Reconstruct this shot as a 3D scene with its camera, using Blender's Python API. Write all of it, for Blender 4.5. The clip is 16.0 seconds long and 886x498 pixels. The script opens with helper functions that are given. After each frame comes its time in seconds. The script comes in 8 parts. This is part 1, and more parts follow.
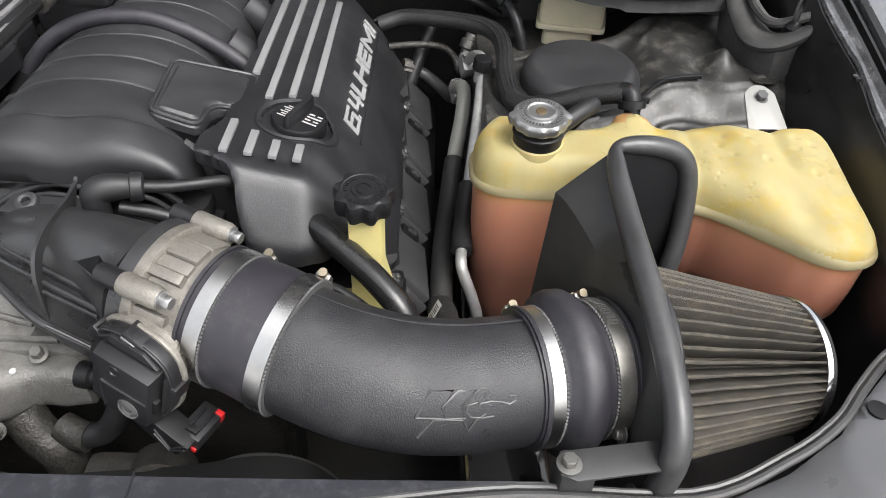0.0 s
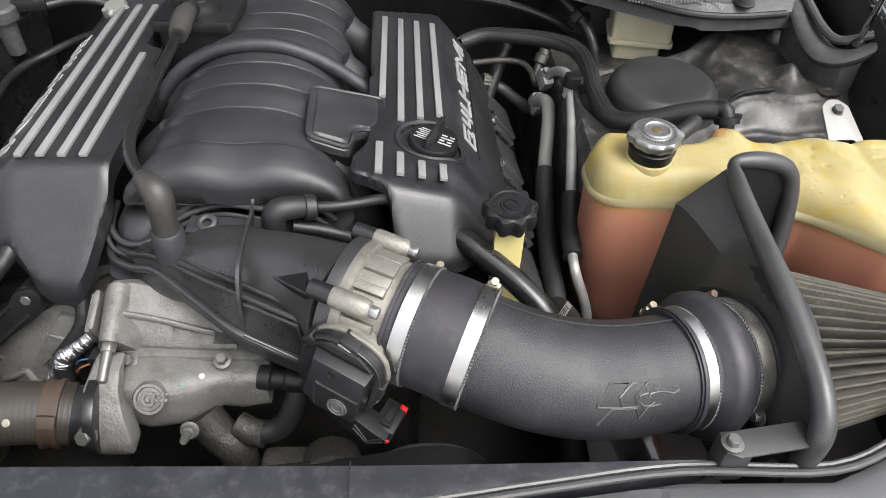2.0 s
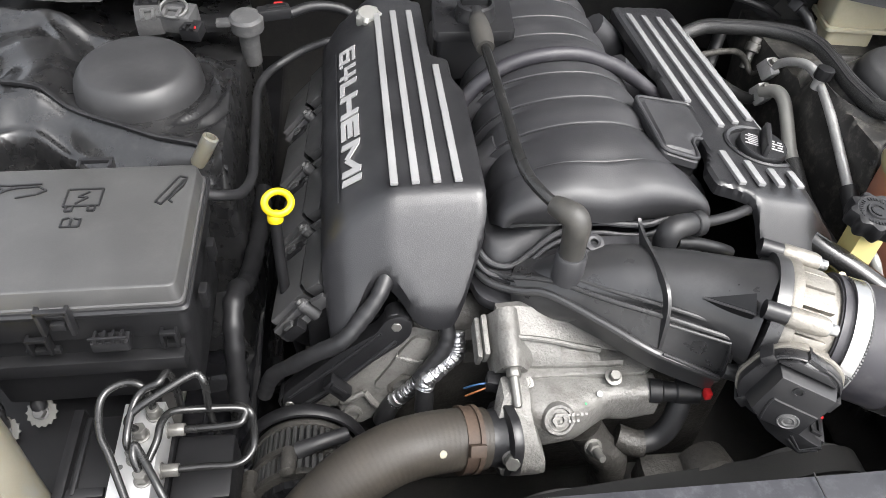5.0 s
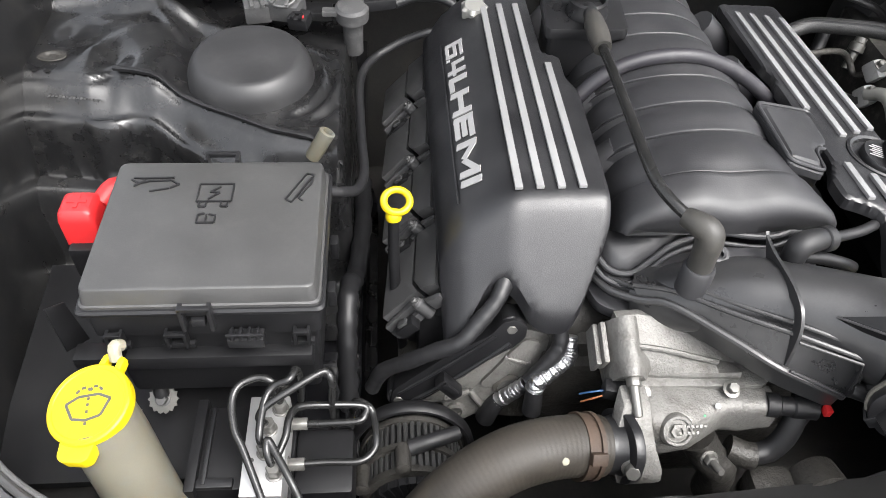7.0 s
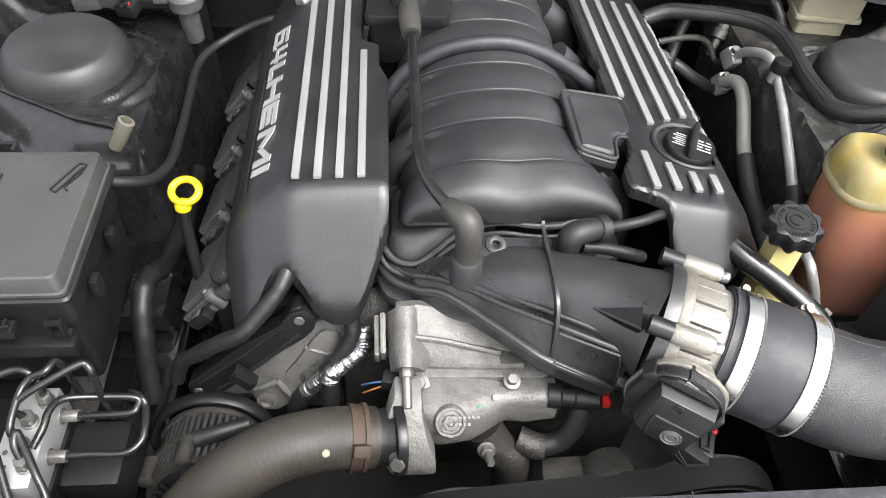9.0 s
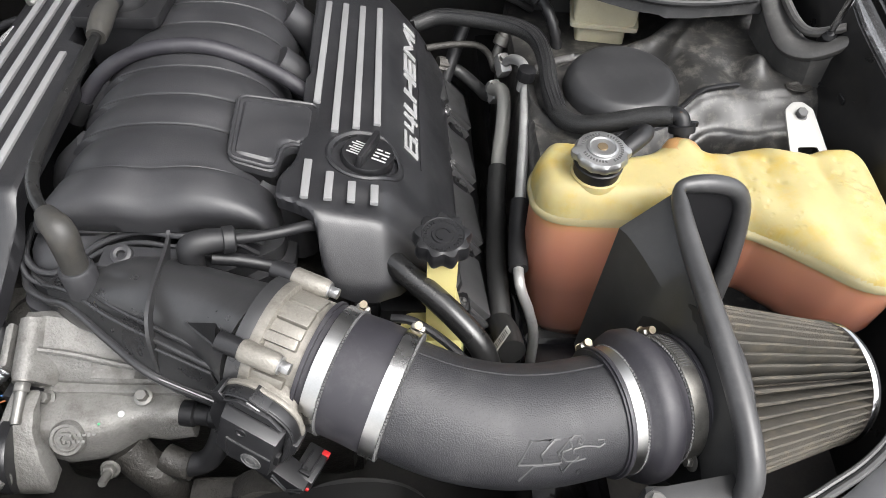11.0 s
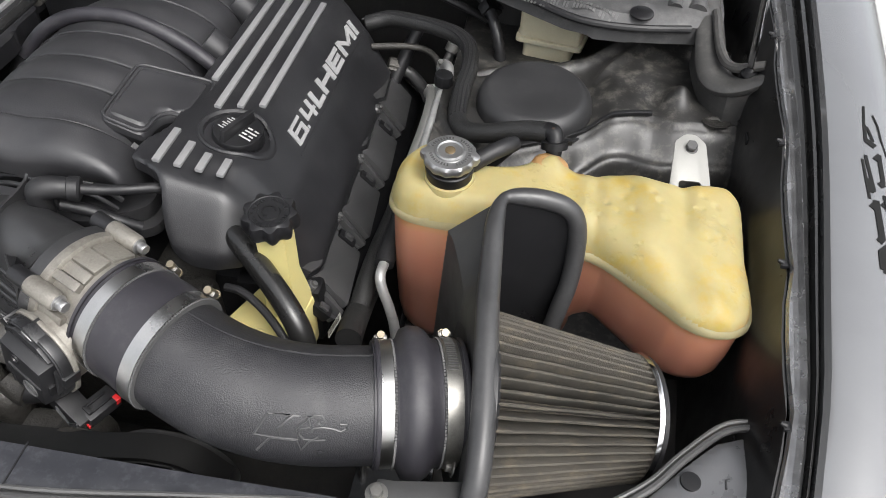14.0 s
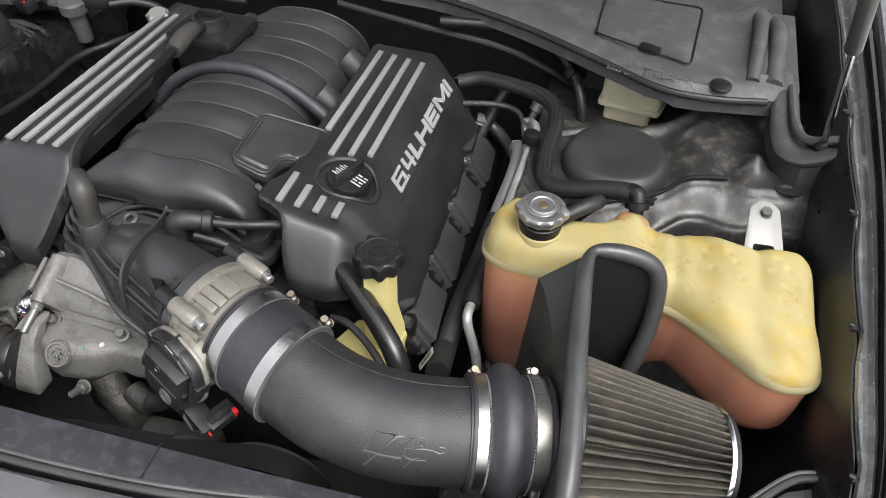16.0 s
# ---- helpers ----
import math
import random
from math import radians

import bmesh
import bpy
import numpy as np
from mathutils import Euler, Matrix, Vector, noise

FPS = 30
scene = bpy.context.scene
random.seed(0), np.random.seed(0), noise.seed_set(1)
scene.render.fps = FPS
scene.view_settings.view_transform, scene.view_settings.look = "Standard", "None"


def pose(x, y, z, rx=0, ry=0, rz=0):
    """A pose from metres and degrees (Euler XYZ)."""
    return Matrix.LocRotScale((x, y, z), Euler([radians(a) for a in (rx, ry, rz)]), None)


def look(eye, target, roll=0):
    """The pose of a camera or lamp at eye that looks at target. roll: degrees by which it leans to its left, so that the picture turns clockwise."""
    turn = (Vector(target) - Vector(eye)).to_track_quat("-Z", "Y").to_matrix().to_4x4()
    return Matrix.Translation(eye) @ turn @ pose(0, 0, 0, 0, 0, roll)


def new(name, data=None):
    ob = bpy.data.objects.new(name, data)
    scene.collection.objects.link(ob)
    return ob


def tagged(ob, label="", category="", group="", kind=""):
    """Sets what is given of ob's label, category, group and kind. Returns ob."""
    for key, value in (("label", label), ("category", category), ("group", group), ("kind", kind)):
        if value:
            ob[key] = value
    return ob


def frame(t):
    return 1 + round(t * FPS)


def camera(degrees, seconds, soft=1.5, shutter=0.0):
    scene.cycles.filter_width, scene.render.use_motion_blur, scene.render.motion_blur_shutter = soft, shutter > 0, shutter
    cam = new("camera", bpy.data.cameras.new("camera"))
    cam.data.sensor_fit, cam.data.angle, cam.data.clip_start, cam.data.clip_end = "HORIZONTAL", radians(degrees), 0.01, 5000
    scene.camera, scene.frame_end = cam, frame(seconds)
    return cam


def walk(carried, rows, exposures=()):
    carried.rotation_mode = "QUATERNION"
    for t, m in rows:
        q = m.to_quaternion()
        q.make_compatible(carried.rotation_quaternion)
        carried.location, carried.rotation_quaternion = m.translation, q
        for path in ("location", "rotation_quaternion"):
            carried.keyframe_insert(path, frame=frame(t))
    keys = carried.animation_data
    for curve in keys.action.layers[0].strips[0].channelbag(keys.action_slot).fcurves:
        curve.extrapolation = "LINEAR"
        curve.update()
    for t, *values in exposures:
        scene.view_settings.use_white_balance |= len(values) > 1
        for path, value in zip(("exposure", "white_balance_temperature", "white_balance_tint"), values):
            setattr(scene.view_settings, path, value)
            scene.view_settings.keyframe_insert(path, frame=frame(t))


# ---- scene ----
cam = camera(61.3, 16.0, soft=0.6)
METRES, EYE, TILT, LEAN, TURN = 1.7, 1.35, -41.5, -2.0, 0.0
ROWS = [
    (0.0, 0.0, 0.0, 0.0, 0.0, 0.0, -0.0),
    (0.5, -0.0167, -0.0036, 0.0026, -0.38, -0.34, 0.33),
    (1.0, -0.0347, -0.0148, 0.0041, -0.82, -0.49, 0.62),
    (1.5, -0.0615, -0.0317, 0.0028, -1.27, -0.55, 0.93),
    (2.0, -0.0942, -0.0439, 0.0117, -1.71, -0.7, 1.25),
    (2.5, -0.1208, -0.0508, 0.0199, -2.25, -0.74, 1.65),
    (3.0, -0.142, -0.0424, 0.0262, -2.76, -1.14, 2.02),
    (3.5, -0.1704, -0.029, 0.0378, -3.27, -1.8, 2.34),
    (4.0, -0.239, -0.031, 0.0461, -4.0, -2.47, 2.8),
    (4.5, -0.3024, -0.0365, 0.0487, -4.71, -3.2, 3.45),
    (5.0, -0.3392, -0.0346, 0.056, -5.06, -3.86, 3.87),
    (7.5, -0.394, -0.03, 0.0774, -2.29, -6.26, 1.66),
    (8.0, -0.3745, -0.0311, 0.0768, -2.16, -6.66, 1.61),
    (8.5, -0.3318, -0.0329, 0.0744, -2.39, -6.7, 1.83),
    (9.0, -0.2643, -0.031, 0.0727, -2.74, -6.72, 2.09),
    (9.5, -0.2052, -0.0254, 0.0725, -3.18, -6.77, 2.35),
    (10.0, -0.1619, -0.0246, 0.0689, -3.45, -6.78, 2.5),
    (12.5, 0.0861, -0.0156, 0.0645, 3.57, -4.96, -3.18),
    (13.0, 0.1003, -0.0154, 0.0629, 5.25, -5.04, -4.65),
    (13.5, 0.1058, -0.0216, 0.0606, 6.3, -5.1, -5.55),
    (14.0, 0.1073, -0.0253, 0.0585, 6.94, -5.13, -6.1),
    (14.5, 0.1027, -0.0367, 0.0602, 7.51, -4.96, -6.56),
    (15.0, 0.1063, -0.0406, 0.0601, 8.24, -4.41, -7.15),
    (15.5, 0.1055, -0.0517, 0.0582, 9.01, -3.74, -7.78),
    (16.0, 0.0838, -0.0729, 0.0588, 10.66, -2.37, -9.14),
]
walk(cam, [(t, pose(0, 0, EYE, TILT, LEAN, TURN) @ pose(METRES * x, METRES * y, METRES * z, 90 + pitch, roll, yaw)) for t, x, y, z, yaw, pitch, roll in ROWS],
     exposures=[(0.0, 1.50), (2.0, 1.54), (3.5, 1.84), (5.0, 2.13), (8.0, 2.09), (10.0, 2.03), (12.5, 1.31), (16.0, 1.37)])

# ---- world and light: a bright overcast day ----
world = bpy.data.worlds.new("overcast_sky")
world.use_nodes = True
scene.world = world
wn, wl = world.node_tree.nodes, world.node_tree.links
sky = wn.new("ShaderNodeTexSky")
sky.sky_type, sky.sun_disc = "NISHITA", False
sky.sun_elevation, sky.sun_rotation = radians(57), radians(137)
sky.air_density, sky.dust_density, sky.ozone_density = 1.0, 6.0, 1.0
veil = wn.new("ShaderNodeHueSaturation")
veil.inputs["Saturation"].default_value = 0.22
wl.new(sky.outputs[0], veil.inputs["Color"])
wl.new(veil.outputs[0], wn["Background"].inputs["Color"])
wn["Background"].inputs["Strength"].default_value = 0.155
sun = new("sun", bpy.data.lights.new("sun", "SUN"))
sun.data.energy, sun.data.angle, sun.data.color = 0.5, radians(35), (0.985, 0.99, 1.0)
sun.matrix_world = look((1.25, -1.05, 4.1), (-0.2, 0.5, 0.9))

# ---- building helpers ----
def merge(*bms):
    out = bmesh.new()
    for b in bms:
        me = bpy.data.meshes.new("tmp")
        b.to_mesh(me)
        out.from_mesh(me)
        b.free()
        bpy.data.meshes.remove(me)
    return out


def moved(bm, m):
    bmesh.ops.transform(bm, matrix=m, verts=bm.verts)
    return bm


def aim(p, d, up=(0, 0, 1)):
    """A frame at p whose z axis runs along d."""
    z = Vector(d).normalized()
    x = Vector(up).cross(z)
    if x.length < 1e-4:
        x = Vector((1, 0, 0))
    x.normalize()
    y = z.cross(x)
    m = Matrix((x, y, z)).transposed().to_4x4()
    m.translation = Vector(p)
    return m


def box(c, size, bevel=0.002, m=None, seg=2):
    bm = bmesh.new()
    bmesh.ops.create_cube(bm, size=1.0)
    for v in bm.verts:
        v.co = Vector((v.co.x * size[0], v.co.y * size[1], v.co.z * size[2])) + Vector(c)
    if bevel:
        bmesh.ops.bevel(bm, geom=bm.edges[:], offset=min(bevel, min(size) * 0.45), segments=seg, profile=0.6, affect="EDGES")
    return moved(bm, m) if m else bm


def prism(outline, z0, z1, bevel=0.0, m=None, seg=2, taper=1.0):
    bm = bmesh.new()
    n = len(outline)
    cx, cy = sum(p[0] for p in outline) / n, sum(p[1] for p in outline) / n
    lo = [bm.verts.new((x, y, z0)) for x, y in outline]
    hi = [bm.verts.new((cx + (x - cx) * taper, cy + (y - cy) * taper, z1)) for x, y in outline]
    bm.faces.new(lo[::-1])
    bm.faces.new(hi)
    for i in range(n):
        bm.faces.new((lo[i], lo[(i + 1) % n], hi[(i + 1) % n], hi[i]))
    bmesh.ops.recalc_face_normals(bm, faces=bm.faces)
    if bevel:
        bmesh.ops.bevel(bm, geom=[e for e in bm.edges if e.calc_face_angle(0) > 0.5], offset=bevel, segments=seg, profile=0.6, affect="EDGES")
    return moved(bm, m) if m else bm


def spline(pts, n=6):
    """Points along a smooth curve through pts; each may carry more values than three."""
    p = [np.array(q, float) for q in pts]
    if len(p) == 2:
        return [p[0] + (p[1] - p[0]) * k / n for k in range(n + 1)]
    p = [2 * p[0] - p[1]] + p + [2 * p[-1] - p[-2]]
    out = []
    for i in range(1, len(p) - 2):
        a, b, c, d = p[i - 1:i + 3]
        for k in range(n):
            t = k / n
            out.append(0.5 * (2 * b + (c - a) * t + (2 * a - 5 * b + 4 * c - d) * t * t + (3 * b - a - 3 * c + d) * t ** 3))
    out.append(p[-2])
    return out


def loft(rings, cap=True, closed=True):
    bm = bmesh.new()
    vs = [[bm.verts.new(p) for p in r] for r in rings]
    n = len(vs[0])
    for a, b in zip(vs, vs[1:]):
        for i in range(n if closed else n - 1):
            bm.faces.new((a[i], a[(i + 1) % n], b[(i + 1) % n], b[i]))
    if cap:
        bm.faces.new(vs[0][::-1])
        bm.faces.new(vs[-1])
    bmesh.ops.recalc_face_normals(bm, faces=bm.faces)
    return bm


def tube(pts, r, seg=12, n=6, squash=1.0, wave=None, cap=True, up=(0, 0, 1)):
    """A tube along pts (x, y, z) of radius r, or (x, y, z, radius). wave(s): a change of radius along its length."""
    q = spline([(*p, r) if len(p) == 3 else p for p in pts], n)
    c = [Vector(p[:3]) for p in q]
    rings, ref, s = [], None, 0.0
    for i, p in enumerate(c):
        t = (c[min(i + 1, len(c) - 1)] - c[max(i - 1, 0)]).normalized()
        if ref is None:
            ref = Vector(up).cross(t)
            if ref.length < 1e-3:
                ref = Vector((1, 0, 0)).cross(t)
        ref = (ref - t * ref.dot(t)).normalized()
        b = t.cross(ref)
        if i:
            s += (p - c[i - 1]).length
        rad = q[i][3] + (wave(s) if wave else 0)
        rings.append([p + (ref * math.cos(a) + b * math.sin(a) * squash) * rad for a in (2 * math.pi * k / seg for k in range(seg))])
    return loft(rings, cap)


def lathe(prof, m=None, seg=32, ripple=None):
    """A turned body of (radius, height) rows about z. ripple(angle, row) changes the radius."""
    rings = []
    for j, (r, h) in enumerate(prof):
        ring = []
        for k in range(seg):
            a = 2 * math.pi * k / seg
            rr = max(r + (ripple(a, j) if ripple else 0), 1e-5)
            ring.append((rr * math.cos(a), rr * math.sin(a), h))
        rings.append(ring)
    bm = loft(rings)
    return moved(bm, m) if m else bm


def bolt(p, d, r=0.006, flange=0.009, h=0.006):
    """A hexagonal bolt head on its flange."""
    m = aim(p, d)
    return merge(lathe([(flange, 0), (flange, 0.0012), (r, 0.0018)], m, 20),
                 prism([(r * math.cos(a), r * math.sin(a)) for a in (math.pi / 3 * k for k in range(6))], 0.0012, h, 0.0006, m, 1))


def rim(x, y, poly):
    """Distance from (x, y) to the outline."""
    best = 9.0
    for (x1, y1), (x2, y2) in zip(poly, poly[1:] + poly[:1]):
        dx, dy = x2 - x1, y2 - y1
        k = max(0.0, min(1.0, ((x - x1) * dx + (y - y1) * dy) / (dx * dx + dy * dy + 1e-12)))
        best = min(best, math.hypot(x - x1 - k * dx, y - y1 - k * dy))
    return best


def plate(outline, f, cell=0.006, skirt=0.02, rounding=0.0, floor=None):
    """A sheet over an outline in plan, its height f(x, y), with rounded rim and a skirt that hangs down."""
    bm = bmesh.new()
    bm.faces.new([bm.verts.new((x, y, 0)) for x, y in outline])
    for k in (0, 1):
        a, b = min(p[k] for p in outline), max(p[k] for p in outline)
        no = Vector((1, 0, 0)) if k == 0 else Vector((0, 1, 0))
        for i in range(1, int((b - a) / cell) + 1):
            bmesh.ops.bisect_plane(bm, geom=bm.verts[:] + bm.edges[:] + bm.faces[:], plane_co=no * (a + i * cell + 1e-5), plane_no=no)
    edge = [e for e in bm.edges if e.is_boundary]
    if skirt or floor is not None:
        low = bmesh.ops.extrude_edge_only(bm, edges=edge)["geom"]
        low = {v for v in low if isinstance(v, bmesh.types.BMVert)}
    else:
        low = set()
    for v in bm.verts:
        x, y = v.co.x, v.co.y
        d = rim(x, y, outline) if rounding else 1.0
        drop = rounding - math.sqrt(max(0, rounding ** 2 - max(0, rounding - d) ** 2)) if rounding else 0
        z = f(x, y) - drop
        if v in low:
            z = floor if floor is not None else z - skirt
        v.co.z = z
    bmesh.ops.recalc_face_normals(bm, faces=bm.faces)
    if sum(f_.normal.z * f_.calc_area() for f_ in bm.faces) < 0:
        bmesh.ops.reverse_faces(bm, faces=bm.faces)
    return bm


def rounded(outline, r, n=4):
    """The outline with its corners rounded."""
    out = []
    k = len(outline)
    for i in range(k):
        p, a, b = Vector(outline[i]), Vector(outline[i - 1]), Vector(outline[(i + 1) % k])
        u, v = (a - p), (b - p)
        ra = min(r, u.length * 0.45, v.length * 0.45)
        p1, p2 = p + u.normalized() * ra, p + v.normalized() * ra
        for j in range(n + 1):
            t = j / n
            out.append(tuple((1 - t) ** 2 * p1 + 2 * t * (1 - t) * p + t * t * p2))
    return out


def bump(x, c, w):
    return math.exp(-((x - c) / w) ** 2)


def step(x, a, b):
    t = max(0.0, min(1.0, (x - a) / (b - a)))
    return t * t * (3 - 2 * t)


def mesh_of(name, bm, material, angle=35):
    me = bpy.data.meshes.new(name)
    bm.to_mesh(me)
    bm.free()
    me.polygons.foreach_set("use_smooth", [True] * len(me.polygons))
    me.set_sharp_from_angle(angle=radians(angle))
    if material:
        me.materials.append(material)
    return me


def thing(name, base, label, category, group="", kind=""):
    """An empty at a thing's base, to hold its parts."""
    ob = new(name)
    ob.empty_display_size = 0.02
    ob.location = base
    return tagged(ob, label, category, group, kind)


def part(name, bm, material, parent, label="", angle=35):
    """One mesh under a thing or under a part, its points given in the world."""
    ob = new(name, mesh_of(name, bm, material, angle))
    ob.parent = parent
    top = parent
    while top.parent:
        top = top.parent
    ob.matrix_parent_inverse = Matrix.Translation(top.location).inverted() if parent == top else Matrix.Identity(4)
    return tagged(ob, label)


def single(name, bm, material, label, category, group="", kind="", angle=35):
    """A thing of one mesh."""
    return tagged(new(name, mesh_of(name, bm, material, angle)), label, category, group, kind)


def shift(ob, x, y, z):
    ob.location = Vector(ob.location) + Vector((x, y, z))
    return ob


def bars(rows, h, m):
    """Plain strokes (x0, y0, x1, y1, width) raised by h."""
    out = []
    for i, (x0, y0, x1, y1, w) in enumerate(rows):
        d = Vector((x1 - x0, y1 - y0, 0))
        n = Vector((-d.y, d.x, 0)).normalized() * w / 2
        q = [(x0 + n.x, y0 + n.y), (x0 - n.x, y0 - n.y), (x1 - n.x, y1 - n.y), (x1 + n.x, y1 + n.y)]
        out.append(prism(q, 0, h * (1 + 0.05 * (i % 5)), 0, m))
    return merge(*out)

# ---- materials ----
def surface(name, color, rough=0.5, metal=0.0, vary=0.25, grain=900.0, relief=0.2, dist=0.0004, dirt=None, dirt_amount=0.35,
            coat=0.0, sss=0.0, rough_vary=0.12, scale=14.0, spec=0.5, streak=None, lumps=0.0):
    """A surface with grain, broad variation, dust or wear."""
    ma = bpy.data.materials.new(name)
    ma.use_nodes = True
    n, l = ma.node_tree.nodes, ma.node_tree.links
    bs = n["Principled BSDF"]
    bs.inputs["Metallic"].default_value = metal
    bs.inputs["Coat Weight"].default_value = coat
    bs.inputs["Coat Roughness"].default_value = 0.04
    bs.inputs["Specular IOR Level"].default_value = spec
    if sss:
        bs.inputs["Subsurface Weight"].default_value = sss
        bs.inputs["Subsurface Radius"].default_value = (0.02, 0.012, 0.006)
        bs.inputs["Subsurface Scale"].default_value = 0.5
    co = n.new("ShaderNodeTexCoord")
    broad, fine = n.new("ShaderNodeTexNoise"), n.new("ShaderNodeTexNoise")
    broad.inputs["Scale"].default_value, broad.inputs["Detail"].default_value, broad.inputs["Roughness"].default_value = scale, 6, 0.62
    fine.inputs["Scale"].default_value, fine.inputs["Detail"].default_value = grain, 3
    src = co.outputs["Object"]
    if streak:
        mp = n.new("ShaderNodeMapping")
        mp.inputs["Scale"].default_value = streak
        l.new(src, mp.inputs["Vector"])
        src = mp.outputs["Vector"]
    l.new(src, broad.inputs["Vector"])
    l.new(src, fine.inputs["Vector"])
    add = n.new("ShaderNodeMath")
    add.operation = "MULTIPLY_ADD"
    l.new(fine.outputs["Fac"], add.inputs[0])
    add.inputs[1].default_value = 0.4
    l.new(broad.outputs["Fac"], add.inputs[2])
    ramp = n.new("ShaderNodeValToRGB")
    c = Vector(color)
    ramp.color_ramp.elements[0].position, ramp.color_ramp.elements[1].position = 0.4, 1.0
    ramp.color_ramp.elements[0].color = (*(c * (1 - vary)), 1)
    ramp.color_ramp.elements[1].color = (*(c * (1 + vary)), 1)
    l.new(add.outputs[0], ramp.inputs["Fac"])
    col = ramp.outputs["Color"]
    if dirt:
        spots = n.new("ShaderNodeTexNoise")
        spots.inputs["Scale"].default_value, spots.inputs["Detail"].default_value, spots.inputs["Roughness"].default_value = scale * 2.3, 8, 0.7
        l.new(co.outputs["Object"], spots.inputs["Vector"])
        mask = n.new("ShaderNodeMapRange")
        mask.inputs["From Min"].default_value, mask.inputs["From Max"].default_value = 0.5, 0.75
        mask.inputs["To Max"].default_value = dirt_amount
        l.new(spots.outputs["Fac"], mask.inputs["Value"])
        mix = n.new("ShaderNodeMix")
        mix.data_type = "RGBA"
        mix.inputs[7].default_value = (*dirt, 1)
        l.new(mask.outputs["Result"], mix.inputs[0])
        l.new(col, mix.inputs[6])
        col = mix.outputs[2]
    l.new(col, bs.inputs["Base Color"])
    rr = n.new("ShaderNodeMapRange")
    rr.inputs["From Min"].default_value, rr.inputs["From Max"].default_value = 0.3, 0.7
    rr.inputs["To Min"].default_value, rr.inputs["To Max"].default_value = max(0.02, rough - rough_vary), min(1, rough + rough_vary)
    l.new(broad.outputs["Fac"], rr.inputs["Value"])
    l.new(rr.outputs["Result"], bs.inputs["Roughness"])
    if relief:
        bp = n.new("ShaderNodeBump")
        bp.inputs["Strength"].default_value, bp.inputs["Distance"].default_value = relief, dist
        l.new(fine.outputs["Fac"], bp.inputs["Height"])
        l.new(bp.outputs["Normal"], bs.inputs["Normal"])
        if lumps:
            # uneven casting skin under the grain
            coarse = n.new("ShaderNodeTexNoise")
            coarse.inputs["Scale"].default_value, coarse.inputs["Detail"].default_value = 75, 5
            l.new(co.outputs["Object"], coarse.inputs["Vector"])
            b2 = n.new("ShaderNodeBump")
            b2.inputs["Strength"].default_value, b2.inputs["Distance"].default_value = lumps, 0.004
            l.new(coarse.outputs["Fac"], b2.inputs["Height"])
            l.new(b2.outputs["Normal"], bp.inputs["Normal"])
    return ma


DUST = (0.098, 0.095, 0.094)
black_plastic = surface("black_plastic", (0.010, 0.010, 0.011), 0.37, dirt=DUST, dirt_amount=0.06, spec=0.42)
cover_plastic = surface("textured_cover_plastic", (0.011, 0.011, 0.0125), 0.42, grain=1100, relief=0.4, dist=0.0005, dirt=DUST, dirt_amount=0.10, spec=0.65)
manifold_plastic = surface("manifold_plastic", (0.020, 0.020, 0.022), 0.49, grain=600, relief=0.25, dirt=DUST, dirt_amount=0.12, spec=0.52)
snout_plastic = surface("smooth_snout_plastic", (0.021, 0.021, 0.022), 0.34, grain=500, relief=0.10, spec=0.58, dirt=DUST, dirt_amount=0.12)
# darker, duller copy of black_plastic; shaded recesses get their shade from this colour
dark_plastic = surface("dark_plastic", (0.0065, 0.0065, 0.0072), 0.43, dirt=DUST, dirt_amount=0.035, spec=0.28)
coil_plastic = surface("coil_plastic", (0.036, 0.036, 0.037), 0.40, grain=500, relief=0.3, dirt=DUST, dirt_amount=0.12, spec=0.5)
dome_plastic = surface("matt_dome_plastic", (0.019, 0.019, 0.020), 0.50, grain=900, relief=0.12, dirt=DUST, dirt_amount=0.14, spec=0.45)
tube_plastic = surface("wrinkled_tube_plastic", (0.013, 0.013, 0.015), 0.48, grain=800, relief=0.8, dist=0.0007, dirt=DUST, dirt_amount=0.18)
rubber = surface("rubber", (0.010, 0.010, 0.011), 0.48, dirt=DUST, dirt_amount=0.09, spec=0.40)
silicone = surface("silicone_hose", (0.017, 0.016, 0.020), 0.52, grain=1500, relief=0.1, dirt=DUST, dirt_amount=0.3)
old_rubber = surface("weathered_hose_rubber", (0.024, 0.023, 0.021), 0.55, grain=500, relief=0.3, dirt=(0.08, 0.07, 0.055), dirt_amount=0.35)
gloss_black = surface("black_body_paint", (0.006, 0.006, 0.007), 0.16, coat=1.0, relief=0, dirt=DUST, dirt_amount=0.10, rough_vary=0.08)
wing_black = surface("bay_black_paint", (0.008, 0.008, 0.0085), 0.36, coat=0.2, spec=0.4, relief=0, dirt=(0.09, 0.08, 0.065), dirt_amount=0.10, scale=20)
fender_paint = surface("grey_metallic_paint", (0.178, 0.180, 0.184), 0.18, metal=0.6, coat=1.0, vary=0.06, relief=0, rough_vary=0.02)
dusty_paint = surface("dusty_bay_paint", (0.020, 0.0195, 0.019), 0.44, coat=0.0, spec=0.5, relief=0.15, grain=300, vary=0.5, dirt=(0.19, 0.178, 0.155), dirt_amount=0.5, scale=26, rough_vary=0.14)
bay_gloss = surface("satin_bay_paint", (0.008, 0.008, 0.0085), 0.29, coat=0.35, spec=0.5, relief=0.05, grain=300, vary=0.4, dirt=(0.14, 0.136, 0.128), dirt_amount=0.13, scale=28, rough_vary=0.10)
satin_black = surface("satin_black_sheet", (0.027, 0.027, 0.027), 0.44, grain=700, relief=0.25, dirt=DUST, dirt_amount=0.15)
